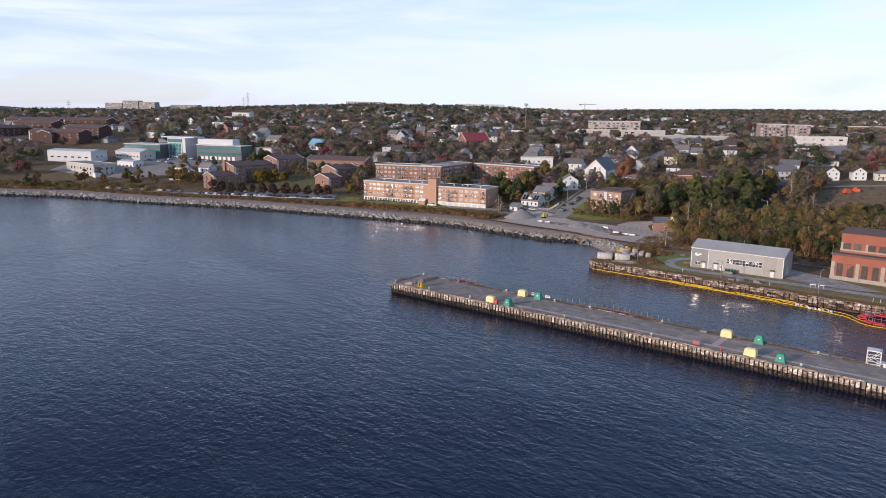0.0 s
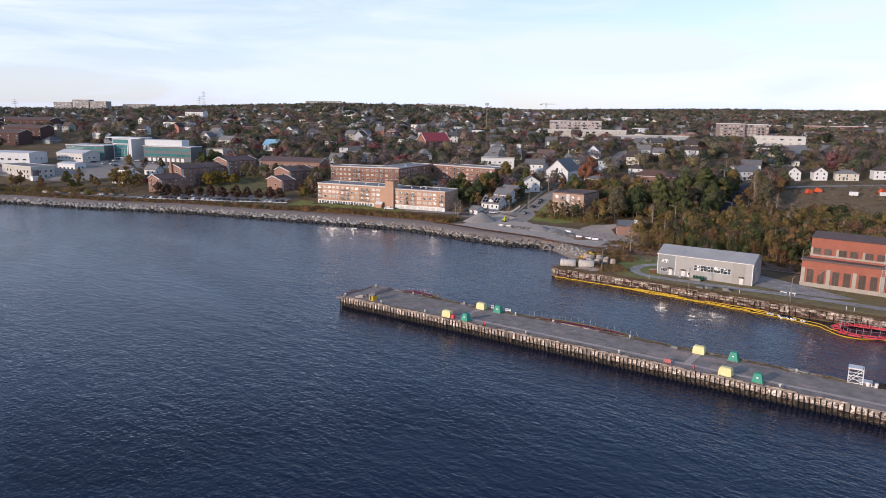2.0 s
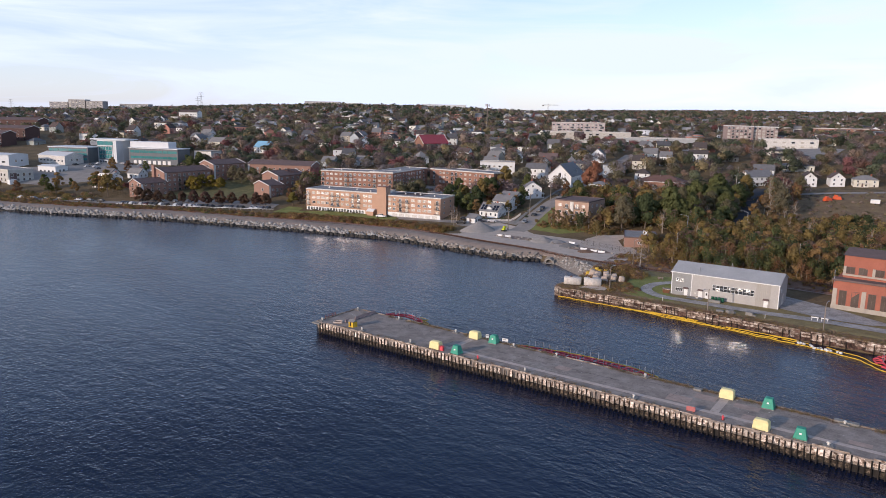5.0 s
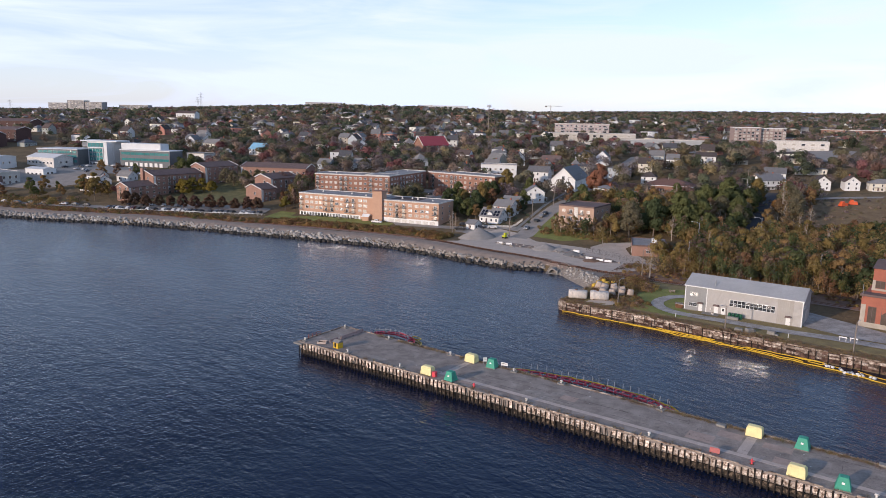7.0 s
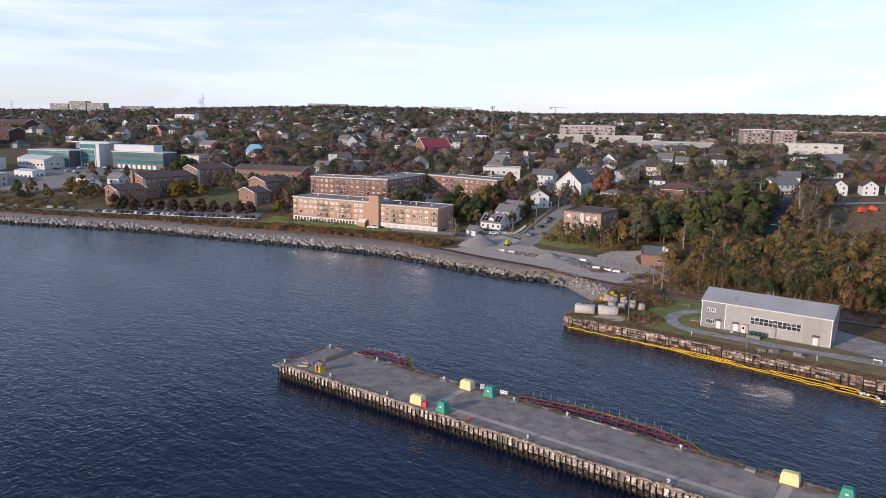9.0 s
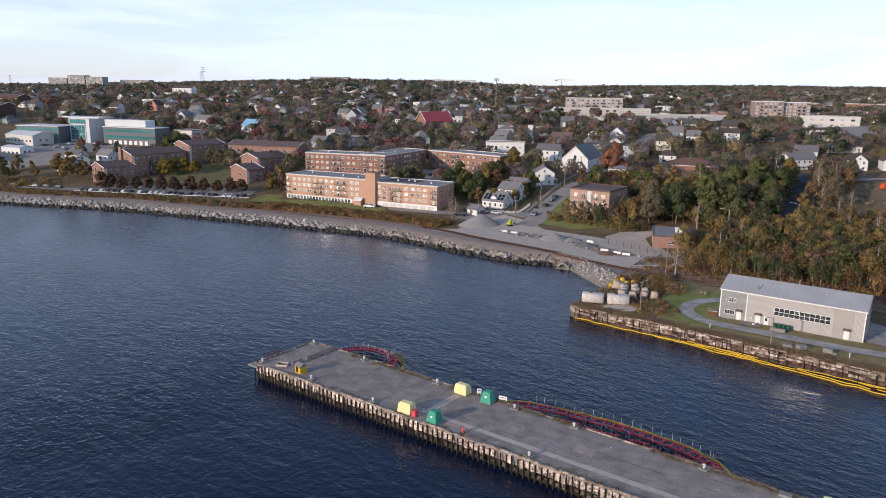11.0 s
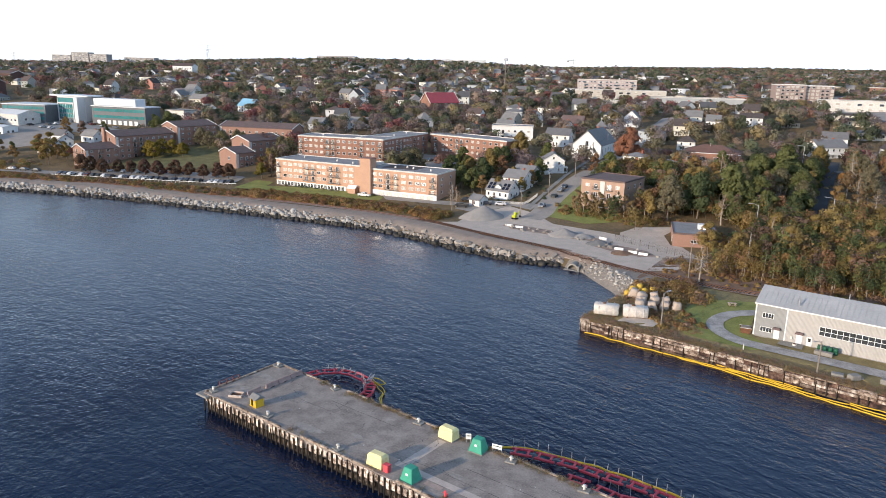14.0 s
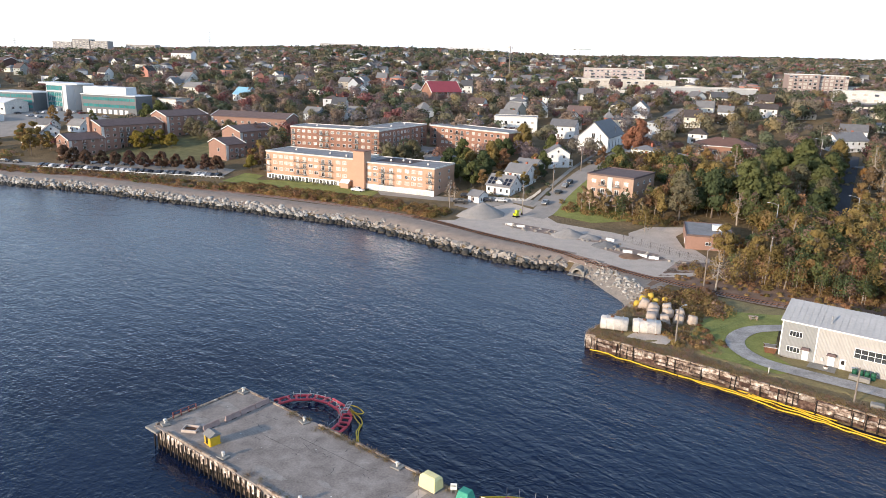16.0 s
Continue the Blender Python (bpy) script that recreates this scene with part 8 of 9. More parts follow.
hill_house(270, 530, 0.9, -0.4, 24, 10, 3.6, 1.2, "grey")
hill_house(350, 450, 0.9, -0.4, 26, 10, 3.6, 1.0, "white")
hill_house(362, 475, 0.9, -0.4, 26, 10, 3.6, 1.0, "white")
hill_house(340, 425, 0.9, -0.4, 26, 10, 3.6, 1.0, "white")
for x, y, ax, ay, w, d in WHITE_HOUSES:
    house(face(x, y, ax, ay), w, d, 3.6, 3.0, "white house with a dark grey gable roof", "gable", M_WHITESIDE, M_ROOFDARK, porch=False, cols=2, floors=1, group="houses by the shore road")
    KEEP.append((x + 4, y + 1, 8))
# repeats of a few house types over the hillside
PROTO = [house(face(-60, 700, 0.9, -0.43), 10, 9, 5.4, 3.4, "clapboard house with a dark gable roof among trees", cols=2, lean=True, porch=False), house(face(30, 700, 0.3, -0.95), 9, 9, 5.8, 4.0, "clapboard house with a steep gable among trees", dormer=False, cols=2, lean=True, porch=False),
         house(face(80, 660, 0.95, -0.3), 12, 9, 3.4, 2.8, "low clapboard bungalow among trees", "hip", cols=3, floors=1, lean=True, porch=False), house(face(-20, 745, 0.9, -0.43), 11, 10, 6.0, 2.4, "two-storey clapboard house with a hipped roof", "hip", cols=2, lean=True, porch=False),
         house(face(120, 600, 0.9, -0.43), 18, 10, 5.8, 0.9, "flat-roofed clapboard duplex among trees", "hip", cols=3, chimney=False, lean=True, porch=False)]
spots = []
tries = 0
while len(spots) < 88 and tries < 6000:
    tries += 1
    y = 455 + 330 * rh_.random()
    half = (y + 40) * 0.66
    x = rh_.uniform(-half, half) + 10
    d_ = float(shore_distance(np.array([x]), np.array([y]))[0])
    if d_ < 75 or any((x - a) ** 2 + (y - b_) ** 2 < 17 ** 2 for a, b_ in spots) or any((x - a) ** 2 + (y - b_) ** 2 < (r + 10) ** 2 for a, b_, r in KEEP):
        continue
    if (x < -60 and y < 640) or (-70 < x < 75 and y < 500) or (x > 60 and y < 470 and x < 130) or (130 < x < 420 and 640 < y < 900 and rh_.random() < 0.5) or (300 < x < 400 and 700 < y < 790) or (8 < x < 60 and 600 < y < 650) or (210 < x < 335 and 650 < y < 780) or (250 < x < 365 and 495 < y < 615):
        continue
    spots.append((x, y))
    copy_thing(PROTO[rh_.randrange(5)], pose(x, y, gz(x, y) + 0.1, 0, 0, rh_.choice((-25, -25, -70, 65, -10))))
    KEEP.append((x + 3, y + 3, 7.5))
for o in PROTO:
    KEEP.append((o.location.x + 4, o.location.y + 3, 8))

# the uncounted houses farther up the hill
def house_arrays(w, d, h, rise, hipped):
    bm_, br_ = hip(w, d, h, rise) if hipped else gable(w, d, h, rise)
    for v_ in bm_.verts:
        if v_.co.z < 0.01:
            v_.co.z = -3
    out = []
    bw = bmesh.new()
    for z in ((1.7, 4.3) if h > 5 else (1.8,)):
        for k in range(3):
            box(bw, w * (k + 0.5) / 3 - 0.5, -0.06, z - 0.65, w * (k + 0.5) / 3 + 0.5, 0.02, z + 0.65)
        box(bw, -0.06, d * 0.3 - 0.5, z - 0.65, 0.02, d * 0.3 + 0.5, z + 0.65)
        box(bw, -0.06, d * 0.7 - 0.5, z - 0.65, 0.02, d * 0.7 + 0.5, z + 0.65)
    for i_, b_ in enumerate((bm_, br_, bw)):
        bmesh.ops.triangulate(b_, faces=b_.faces[:])
        b_.verts.index_update()
        out.append((np.array([tuple(v_.co) for v_ in b_.verts]), np.array([[v_.index for v_ in f_.verts] for f_ in b_.faces]), i_))
        b_.free()
    return out


FAR_WALL = palette("far_house_siding", [(0.70, 0.69, 0.66), (0.60, 0.60, 0.60), (0.70, 0.68, 0.60), (0.42, 0.45, 0.47), (0.62, 0.57, 0.45), (0.72, 0.72, 0.72), (0.34, 0.36, 0.33), (0.45, 0.22, 0.17)], 0.8, 0.08, 2.0, True)
FAR_ROOF = palette("far_house_shingles", [(0.10, 0.10, 0.105), (0.16, 0.155, 0.155), (0.12, 0.09, 0.08), (0.20, 0.195, 0.19), (0.30, 0.29, 0.28)], 0.95, 0.2, 2.0, True)
KITS = [house_arrays(10, 9, 5.4, 3.2, False), house_arrays(9, 9, 5.8, 4.0, False), house_arrays(13, 9, 3.4, 2.6, True), house_arrays(11, 10, 6.0, 2.4, True), house_arrays(20, 11, 6.2, 0.8, True)]
Vs, Fs, Is, n_, tries = [], [], [], 0, 0
while len(spots) < 560 and tries < 9000:
    tries += 1
    y = 760 + 800 * rh_.random() ** 1.2
    x = rh_.uniform(-1, 1) * (y + 40) * 0.66 + 10
    if any((x - a) ** 2 + (y - b_) ** 2 < 19 ** 2 for a, b_ in spots) or (300 < x < 400 and 700 < y < 790) or (130 < x < 270 and y < 890) or x < -250 and y < 820:
        continue
    spots.append((x, y))
    m = np.array(pose(x, y, gz(x, y) + 0.1, 0, 0, rh_.choice((-25, -25, -70, 65, -10))))
    for v_, f_, i_ in KITS[rh_.randrange(5)]:
        Vs.append(v_ @ m[:3, :3].T + m[:3, 3])
        Fs.append(f_ + n_)
        Is.append(np.full(len(f_), i_))
        n_ += len(v_)
    KEEP.append((x + 3, y + 3, 8.5))
tagged(new("far_houses", fast_mesh("far_houses", np.concatenate(Vs), np.concatenate(Fs), [FAR_WALL, FAR_ROOF, M_GLASS], np.concatenate(Is))), "small far houses scattered among the hillside trees", "houses", kind="stuff")

# cell tower, pylons and crane on the skyline
t = thing("cell_tower", pose(92.7, 810.2, gz(92.7, 810.2)), "grey monopole cell tower with antenna ring", "tower")
part("mast", rod(bmesh.new(), (0, 0, -2), (0, 0, 66.5 - gz(92.7, 810.2)), 0.65, 0.35, 8), M_POLE, t)
zt = 66.0 - gz(92.7, 810.2)
part("platform", rod(bmesh.new(), (0, 0, zt - 1.4), (0, 0, zt - 1.1), 2.2, 2.2, 12), M_STEEL, t)
for k in range(9):
    a = k * 2 * math.pi / 9
    part("antenna", boxed(-0.2, -0.2, zt - 2.4, 0.2, 0.2, zt + 0.4), M_OFFWHITE, t).matrix_basis = pose(2.2 * math.cos(a), 2.2 * math.sin(a), 0)


def pylon(m, h):
    t_ = thing("pylon", m, "far grey lattice power pylon", "pylon", "far pylons")
    for sx in (-1, 1):
        for sy in (-1, 1):
            part("leg", rod(bmesh.new(), (3 * sx, 3 * sy, 0), (0.5 * sx, 0.5 * sy, h), 0.2, 0.14, 4), M_STEEL, t_)
    for z, w in ((h * 0.75, 7), (h * 0.87, 6), (h * 0.97, 4)):
        part("cross_arm", rod(bmesh.new(), (-w, 0, z), (w, 0, z), 0.3, 0.3, 4), M_STEEL, t_)
    for k in range(5):
        part("brace", rod(bmesh.new(), (-2.6 + 0.4 * k, 0, h * k / 6), (2.4 - 0.4 * k, 0, h * (k + 1) / 6), 0.2, 0.2, 4), M_STEEL, t_)
    return t_


py0 = pylon(pose(-470, 1750, gz(-470, 1750)), 42)
for x, y in ((-980, 1900), (-560, 2050)):
    copy_thing(py0, pose(x, y, gz(x, y) - rh_.uniform(4, 14)))
t = thing("tower_crane", pose(330, 1650, gz(330, 1650) + 2), "far pale tower crane on the hill", "crane")
part("mast", rod(bmesh.new(), (0, 0, -2), (0, 0, 27), 0.8, 0.8, 4), M_STEEL, t)
part("jib", rod(bmesh.new(), (-12, 0, 24), (26, 0, 24), 0.6, 0.4, 4), M_STEEL, t)
part("cab", boxed(-1.3, -1.3, 21, 1.3, 1.3, 24), M_WHITE, t)
part("counterweight", boxed(-13, -1.2, 21.6, -9, 1.2, 24.2), M_CONC, t)

# ---- distant field, parked plant ----
patch("field", [(168, 332), (200, 320), (265, 318), (330, 340), (330, 385), (262, 392), (215, 385), (190, 362)], mat("brown_rough_field", (0.23, 0.14, 0.08), 0.95, 0.4, 6.0, 0.5, tint=(0.17, 0.13, 0.06)), "brown rough field", 0.14, 6.0)
# the shade of the trees over this road is put into its asphalt colour
drape("side_road", [(140, 305), (166.5, 348.5), (190, 386), (213, 424)], 6.5, mat("dark_shaded_road", (0.06, 0.06, 0.065), 0.9, 0.15, 4.0), "asphalt side road darkened for tree shade", 0.16, cat="road")
drape("field_street", [(200, 396), (235, 397), (280, 388), (345, 372)], 6.0, M_ROAD, "pale street along the field", 0.22, cat="road")
M_ORANGE = mat("orange_plant_paint", (0.62, 0.10, 0.03), 0.5, 0.15, 1.0)
for x, y in ((224, 373), (231, 376), (262, 366), (277, 362)):
    t = thing("machine_cover", pose(x, y, gz(x, y) + 0.1, 0, 0, rh_.uniform(-30, 30)), "orange-red parked plant machine in the field", "machine", "orange machines")
    part("body", taper(bmesh.new(), 4.6, 2.4, 1.7, 3.6, 1.9, 0.1), M_ORANGE, t)
    part("hood", taper(bmesh.new(), 1.8, 1.9, 0.8, 1.4, 1.5, 0.05, pose(-0.6, 0, 1.7)), M_ORANGE, t)
    part("skid", boxed(-2.4, -1.2, -0.1, 2.4, 1.2, 0.12), M_DARK, t)
for x, y in ((243, 362), (258, 358), (270, 352), (200, 300), (208, 296), (203, 306), (186, 306)):
    t = thing("trailer", pose(x, y, gz(x, y) + 0.1, 0, 0, rh_.uniform(-40, 10)), "white boxy trailer parked on rough ground", "trailer", "parked trailers")
    part("body", boxed(-2.2, -1.0, 0.6, 2.2, 1.0, 2.6, 0.06), M_WHITE, t)
    for s in (-1, 1):
        part("wheel", rod(bmesh.new(), (0, s * 0.9, 0.35), (0, s * 1.05, 0.35), 0.35, 0.35, 10), M_TYRE, t)
    part("drawbar", boxed(2.2, -0.1, 0.5, 3.2, 0.1, 0.65), M_RUST, t)
for k in range(9):
    s = k / 8
    x, y = 196 + 60 * s, 322 - 8 * s
    t = thing("concrete_block", pose(x, y, gz(x, y), 0, 0, -8), "pale concrete block in a row", "block", "row of concrete blocks")
    part("block", boxed(-2.2, -0.5, 0, 2.2, 0.5, 0.9, 0.06), M_CONC, t)
    part("lug", boxed(-0.2, -0.1, 0.9, 0.2, 0.1, 1.0), M_RUST, t)


# ---- trees ----
def leaf_tris(rs, C, size, out, loose=0.7, thin=1.0):
    """Small three-cornered leaf tufts round the points C, loosely along the crown's surface, whose outward direction out gives."""
    n_ = len(C)
    out = out / (np.linalg.norm(out, axis=1, keepdims=True) + 1e-9)
    rnd = rs.normal(size=(n_, 3))
    rnd /= np.linalg.norm(rnd, axis=1, keepdims=True)
    nrm = out + rnd * loose
    nrm /= np.linalg.norm(nrm, axis=1, keepdims=True)
    a = np.cross(nrm, rs.normal(size=(n_, 3)))
    a /= np.linalg.norm(a, axis=1, keepdims=True)
    b_ = np.cross(nrm, a)
    s = size * rs.uniform(0.6, 1.45, (n_, 1))
    p, q = a * s / thin ** 0.5, b_ * s * thin
    V = np.stack([C - p * 1.1 - q * 0.75, C + p * 1.1 - q * 0.6, C + p * 0.1 + q * 1.25], 1).reshape(-1, 3)
    sh = out + rnd * 0.38
    sh /= np.linalg.norm(sh, axis=1, keepdims=True)
    return V, np.arange(3 * n_).reshape(-1, 3), np.repeat(sh, 3, 0)


def grown(seed, h, spread, clumps, per, size, bare=0.0, trunk_r=0.22, low=0.25):
    """One tree: trunk and limbs as a bmesh, and the leaf clumps as arrays."""
    r = random.Random(seed)
    rs = np.random.RandomState(seed)
    bm_ = bmesh.new()
    top = Vector((r.uniform(-0.4, 0.4), r.uniform(-0.4, 0.4), h * 0.85))
    mid = Vector((r.uniform(-0.3, 0.3), r.uniform(-0.3, 0.3), h * 0.4))
    rod(bm_, (0, 0, -0.4), mid, trunk_r, trunk_r * 0.7, 7)
    rod(bm_, mid, top, trunk_r * 0.7, trunk_r * 0.15, 6)
    cs = []
    for k in range(clumps):
        f = r.uniform(low, 1.0)
        ang = r.uniform(0, 2 * math.pi)
        rad = spread * math.sin(math.pi * min(1.0, 0.18 + f * 0.78)) * r.uniform(0.45, 1.0)
        base = mid.lerp(top, max(0.0, f - 0.25)) if f > 0.3 else mid * (f / 0.4)
        tip = Vector((math.cos(ang) * rad, math.sin(ang) * rad, h * f))
        knee = base.lerp(tip, 0.55) + Vector((0, 0, -0.06 * h))
        rod(bm_, base, knee, trunk_r * 0.28, trunk_r * 0.18, 4)
        rod(bm_, knee, tip, trunk_r * 0.18, trunk_r * 0.05, 4)
        if bare > 0:
            for q in range(3):
                e = tip + Vector((r.uniform(-1, 1), r.uniform(-1, 1), r.uniform(0.0, 1.4))) * spread * 0.3
                rod(bm_, knee.lerp(tip, 0.4 + 0.2 * q), e, trunk_r * 0.09, trunk_r * 0.03, 3)
        cs.append(tip)
    C, out = [], []
    for tip in cs:
        n_ = max(2, int(2.1 * per * (1 - bare) * r.uniform(0.6, 1.3)))
        rad = spread * r.uniform(0.24, 0.40)
        g = rs.normal(size=(n_, 3))
        g /= np.linalg.norm(g, axis=1, keepdims=True)
        g *= rad * rs.uniform(0.35, 1.0, (n_, 1)) ** 0.6
        g[:, 2] *= 0.72
        C.append(np.array(tip) + g)
        out.append(g / rad + (np.array(tip) - np.array((0, 0, h * 0.5))) / h)
    return bm_, leaf_tris(rs, np.concatenate(C), size, np.concatenate(out))


def palette_leaf(name, cols):
    m = leafy(palette(name, cols, 0.9, 0.3, 2.5, spec=0.1))
    nt_ = m.node_tree
    isl = [n_ for n_ in nt_.nodes if n_.type == "NEW_GEOMETRY"][0].outputs["Random Per Island"]
    r2 = nt_.nodes.new("ShaderNodeMapRange")
    r2.inputs["To Min"].default_value, r2.inputs["To Max"].default_value = 0.82, 1.18
    nt_.links.new(isl, r2.inputs["Value"])
    vm = [n_ for n_ in nt_.nodes if n_.type == "VECT_MATH"][0]
    mul = nt_.nodes.new("ShaderNodeMath")
    mul.operation = "MULTIPLY"
    nt_.links.new(vm.inputs["Scale"].links[0].from_socket, mul.inputs[0])
    nt_.links.new(r2.outputs["Result"], mul.inputs[1])
    nt_.links.new(mul.outputs[0], vm.inputs["Scale"])
    return m


P_GROVE = palette_leaf("grove_leaves", [NEAR_LEAVES[i] for i in (0, 2, 0, 3, 2, 1, 6, 0)])
P_GREEN = palette_leaf("green_leaves", [NEAR_LEAVES[i] for i in (1, 0, 1, 5)])
P_RUST = palette_leaf("rust_leaves", [NEAR_LEAVES[i] for i in (3, 4, 3, 6, 2)])
P_MAROON = palette_leaf("dark_maroon_leaves", [(0.135, 0.08, 0.06), (0.15, 0.092, 0.062), (0.12, 0.08, 0.055)])
P_TAN = palette_leaf("tan_leaves", [(0.27, 0.185, 0.10), (0.24, 0.175, 0.09), (0.22, 0.15, 0.085)])
P_WILLOW = palette_leaf("pale_olive_leaves", [(0.20, 0.185, 0.095), (0.185, 0.165, 0.095), (0.21, 0.18, 0.11)])
P_GOLD = palette_leaf("golden_leaves", [(0.24, 0.18, 0.04), (0.20, 0.165, 0.045)])
P_FLAME = palette_leaf("flame_leaves", [(0.33, 0.155, 0.095), (0.30, 0.14, 0.095)])
SPECIES = {}


def species(key, label, mats, variants, bark):
    out = []
    for seed, h, spread, clumps, per, size, bare in variants:
        bm_, (V, F, N) = grown(seed, h, spread, clumps, per, size, bare, 0.02 * h + 0.04)
        t_ = thing("tree", pose(0, -500 - 20 * len(SPECIES) - 3 * len(out), -40), label, "tree", key)
        part("trunk", bm_, bark, t_, "grey-brown trunk and limbs")
        c_ = new("crown", fast_mesh("crown", V, F, [mats], None, False, N))
        c_.parent = t_
        out.append(t_)
    SPECIES[key] = [out, 0]


species("grove trees", "autumn tree with thinning olive and brown leaves", P_GROVE, ((1, 9, 3.0, 26, 46, 0.26, 0.1), (2, 10.5, 3.2, 28, 46, 0.27, 0.15), (3, 8, 2.8, 24, 46, 0.25, 0.0), (4, 11.5, 3.4, 30, 44, 0.28, 0.2)), M_BARK)
species("green trees", "broad tree with dark green leaves", P_GREEN, ((11, 11, 4.4, 34, 62, 0.32, 0.0), (12, 9.5, 4.0, 30, 60, 0.30, 0.0), (13, 12.5, 4.8, 38, 60, 0.33, 0.0)), M_BARK)
species("rust trees", "small tree with rust-brown autumn leaves", P_RUST, ((21, 7.5, 2.6, 22, 40, 0.24, 0.3), (22, 9, 2.8, 24, 40, 0.24, 0.4), (23, 6.5, 2.6, 22, 42, 0.24, 0.1)), M_BARK)
species("bare birches", "pale-barked tree almost bare of leaves", P_RUST, ((31, 9.5, 2.8, 26, 9, 0.2, 0.75), (32, 11, 3.0, 28, 8, 0.2, 0.8)), M_BIRCH)
species("tan trees", "slender tree with pale tan autumn leaves", P_TAN, ((71, 8, 2.4, 24, 44, 0.22, 0.2), (72, 7, 2.2, 22, 44, 0.22, 0.1)), M_BIRCH)
species("street trees", "round street tree with dark maroon leaves", P_MAROON, ((41, 7.0, 2.7, 26, 70, 0.26, 0.0), (42, 7.6, 2.9, 28, 70, 0.26, 0.0)), M_BARK)
species("willows", "wide tree with pale olive leaves thinning towards the top", P_WILLOW, ((81, 11, 4.2, 40, 46, 0.24, 0.2), (82, 10, 4.4, 38, 46, 0.24, 0.25)), M_BARK)
species("golden trees", "tree with golden yellow autumn leaves", P_GOLD, ((51, 7.0, 3.2, 26, 62, 0.28, 0.0), (52, 8.0, 3.4, 28, 60, 0.28, 0.0)), M_BARK)
species("flame maples", "maple with flame orange autumn leaves", P_FLAME, ((61, 10.5, 4.2, 36, 60, 0.30, 0.0),), M_BARK)
rt = random.Random(31)


def plant(key, x, y, s=1.0):
    out, used = SPECIES[key]
    m = pose(x, y, gz(x, y), 0, 0, rt.uniform(0, 360))
    sc = s * rt.uniform(0.85, 1.15)
    if used < len(out):
        o = out[used]
        o.matrix_basis = m
    else:
        o = copy_thing(out[rt.randrange(len(out))], m)
    o.scale = (sc, sc, sc * rt.uniform(0.9, 1.1))
    SPECIES[key][1] += 1
    KEEP.append((x, y, 2.2))


# beside the apartments and along the street
for x, y, s in ((32, 370, 1.0), (28, 378, 1.1), (24, 386, 0.9), (37, 380, 1.0), (41, 390, 1.0), (33, 395, 1.0), (30, 404, 0.8), (45, 400, 0.9), (60, 375, 0.6), (50, 412, 0.9), (58, 420, 0.9)):
    plant("green trees", x, y, s)
for x, y in ((3, 401), (8, 405), (-2, 398)):
    plant("willows", x, y, 1.0)
# the large trees behind the brick hut and along the side road
for key, x, y, q in (("willows", 96.5, 318, 1.25), ("green trees", 107.5, 319.5, 1.35), ("green trees", 119, 321, 1.3), ("green trees", 128, 319, 1.35), ("willows", 101, 331, 1.1), ("green trees", 113, 333, 1.2), ("tan trees", 140, 338, 1.7), ("willows", 147, 343, 1.3), ("green trees", 152, 352, 1.45), ("green trees", 158, 362, 1.4), ("green trees", 147, 361, 1.3), ("green trees", 165, 374, 1.3), ("willows", 156, 376, 1.2), ("green trees", 172, 386, 1.1), ("bare birches", 134, 330, 1.3), ("bare birches", 112.5, 311, 1.2), ("willows", 136, 352, 1.2), ("bare birches", 124, 340, 1.4), ("willows", 122, 352, 1.1),
                     ("tan trees", 179, 352, 1.2), ("tan trees", 184, 361, 1.3), ("bare birches", 190, 369, 1.2), ("willows", 196, 378, 1.1), ("tan trees", 182, 343, 1.2), ("bare birches", 176, 340, 1.2), ("rust trees", 200, 386, 1.2), ("willows", 205, 392, 1.0), ("tan trees", 190, 354, 1.2), ("bare birches", 186, 336, 1.1)):
    plant(key, x, y, q)
plant("flame maples", 108, 412, 1.5)
for x, y in ((68, 333), (73, 330), (78, 326.5), (83, 324), (88, 325)):
    plant("tan trees", x, y, 1.0)
    plant("tan trees", x + 2.0, y - 2.5, 0.85)
for x, y in ((24.5, 347), (22.5, 350.5)):
    plant("bare birches", x, y, 0.75)
for k in range(12):
    s = k / 11
    plant("street trees", -152 + 76 * s + rt.uniform(-1, 1), 421.5 - 17 * s + rt.uniform(-1.2, 1.2), 0.98)
for x, y in ((-131, 455), (-125, 458), (-119, 455), (-113, 453), (-127, 450), (-62, 404)):
    plant("golden trees", x, y, 1.1)
for x, y, q in ((-104, 470, 0.9), (-96, 466, 1.0), (-110, 476, 0.8), (-90, 474, 0.9), (-84, 462, 0.8), (-62, 432, 0.8), (-60, 444, 0.9), (-118, 486, 0.7), (-150, 466, 0.8), (-158, 472, 0.9)):
    plant("willows", x, y, q)
for x, y in ((-58, 408), (-60, 414), (-66, 420), (-190, 462), (-196, 470), (-183, 458), (-201, 455), (-172, 452), (-160, 446), (-176, 441), (-185, 500), (-200, 512), (-178, 512), (-58, 452), (-52, 458)):
    plant("grove trees", x, y, 0.95)
for k in range(16):
    plant("grove trees", rt.uniform(-290, -170), rt.uniform(447, 490), 0.8)
for x, y in ((-150, 522), (-146, 530), (-155, 532)):
    plant("green trees", x, y, 0.95)
for x, y, key, q in ((42, 362, "green trees", 0.5), (52, 366, "green trees", 0.6), (57, 372, "grove trees", 0.7), (62, 384, "green trees", 0.7), (50, 378, "green trees", 0.7), (60, 393, "grove trees", 0.8), (72, 396, "green trees", 0.7), (36, 366, "grove trees", 0.8), (46, 386, "grove trees", 0.9), (78, 410, "grove trees", 0.9), (70, 412, "green trees", 0.8), (94, 386, "grove trees", 0.9), (90, 376, "green trees", 0.8), (86, 384, "rust trees", 0.9)):
    plant(key, x, y, q)
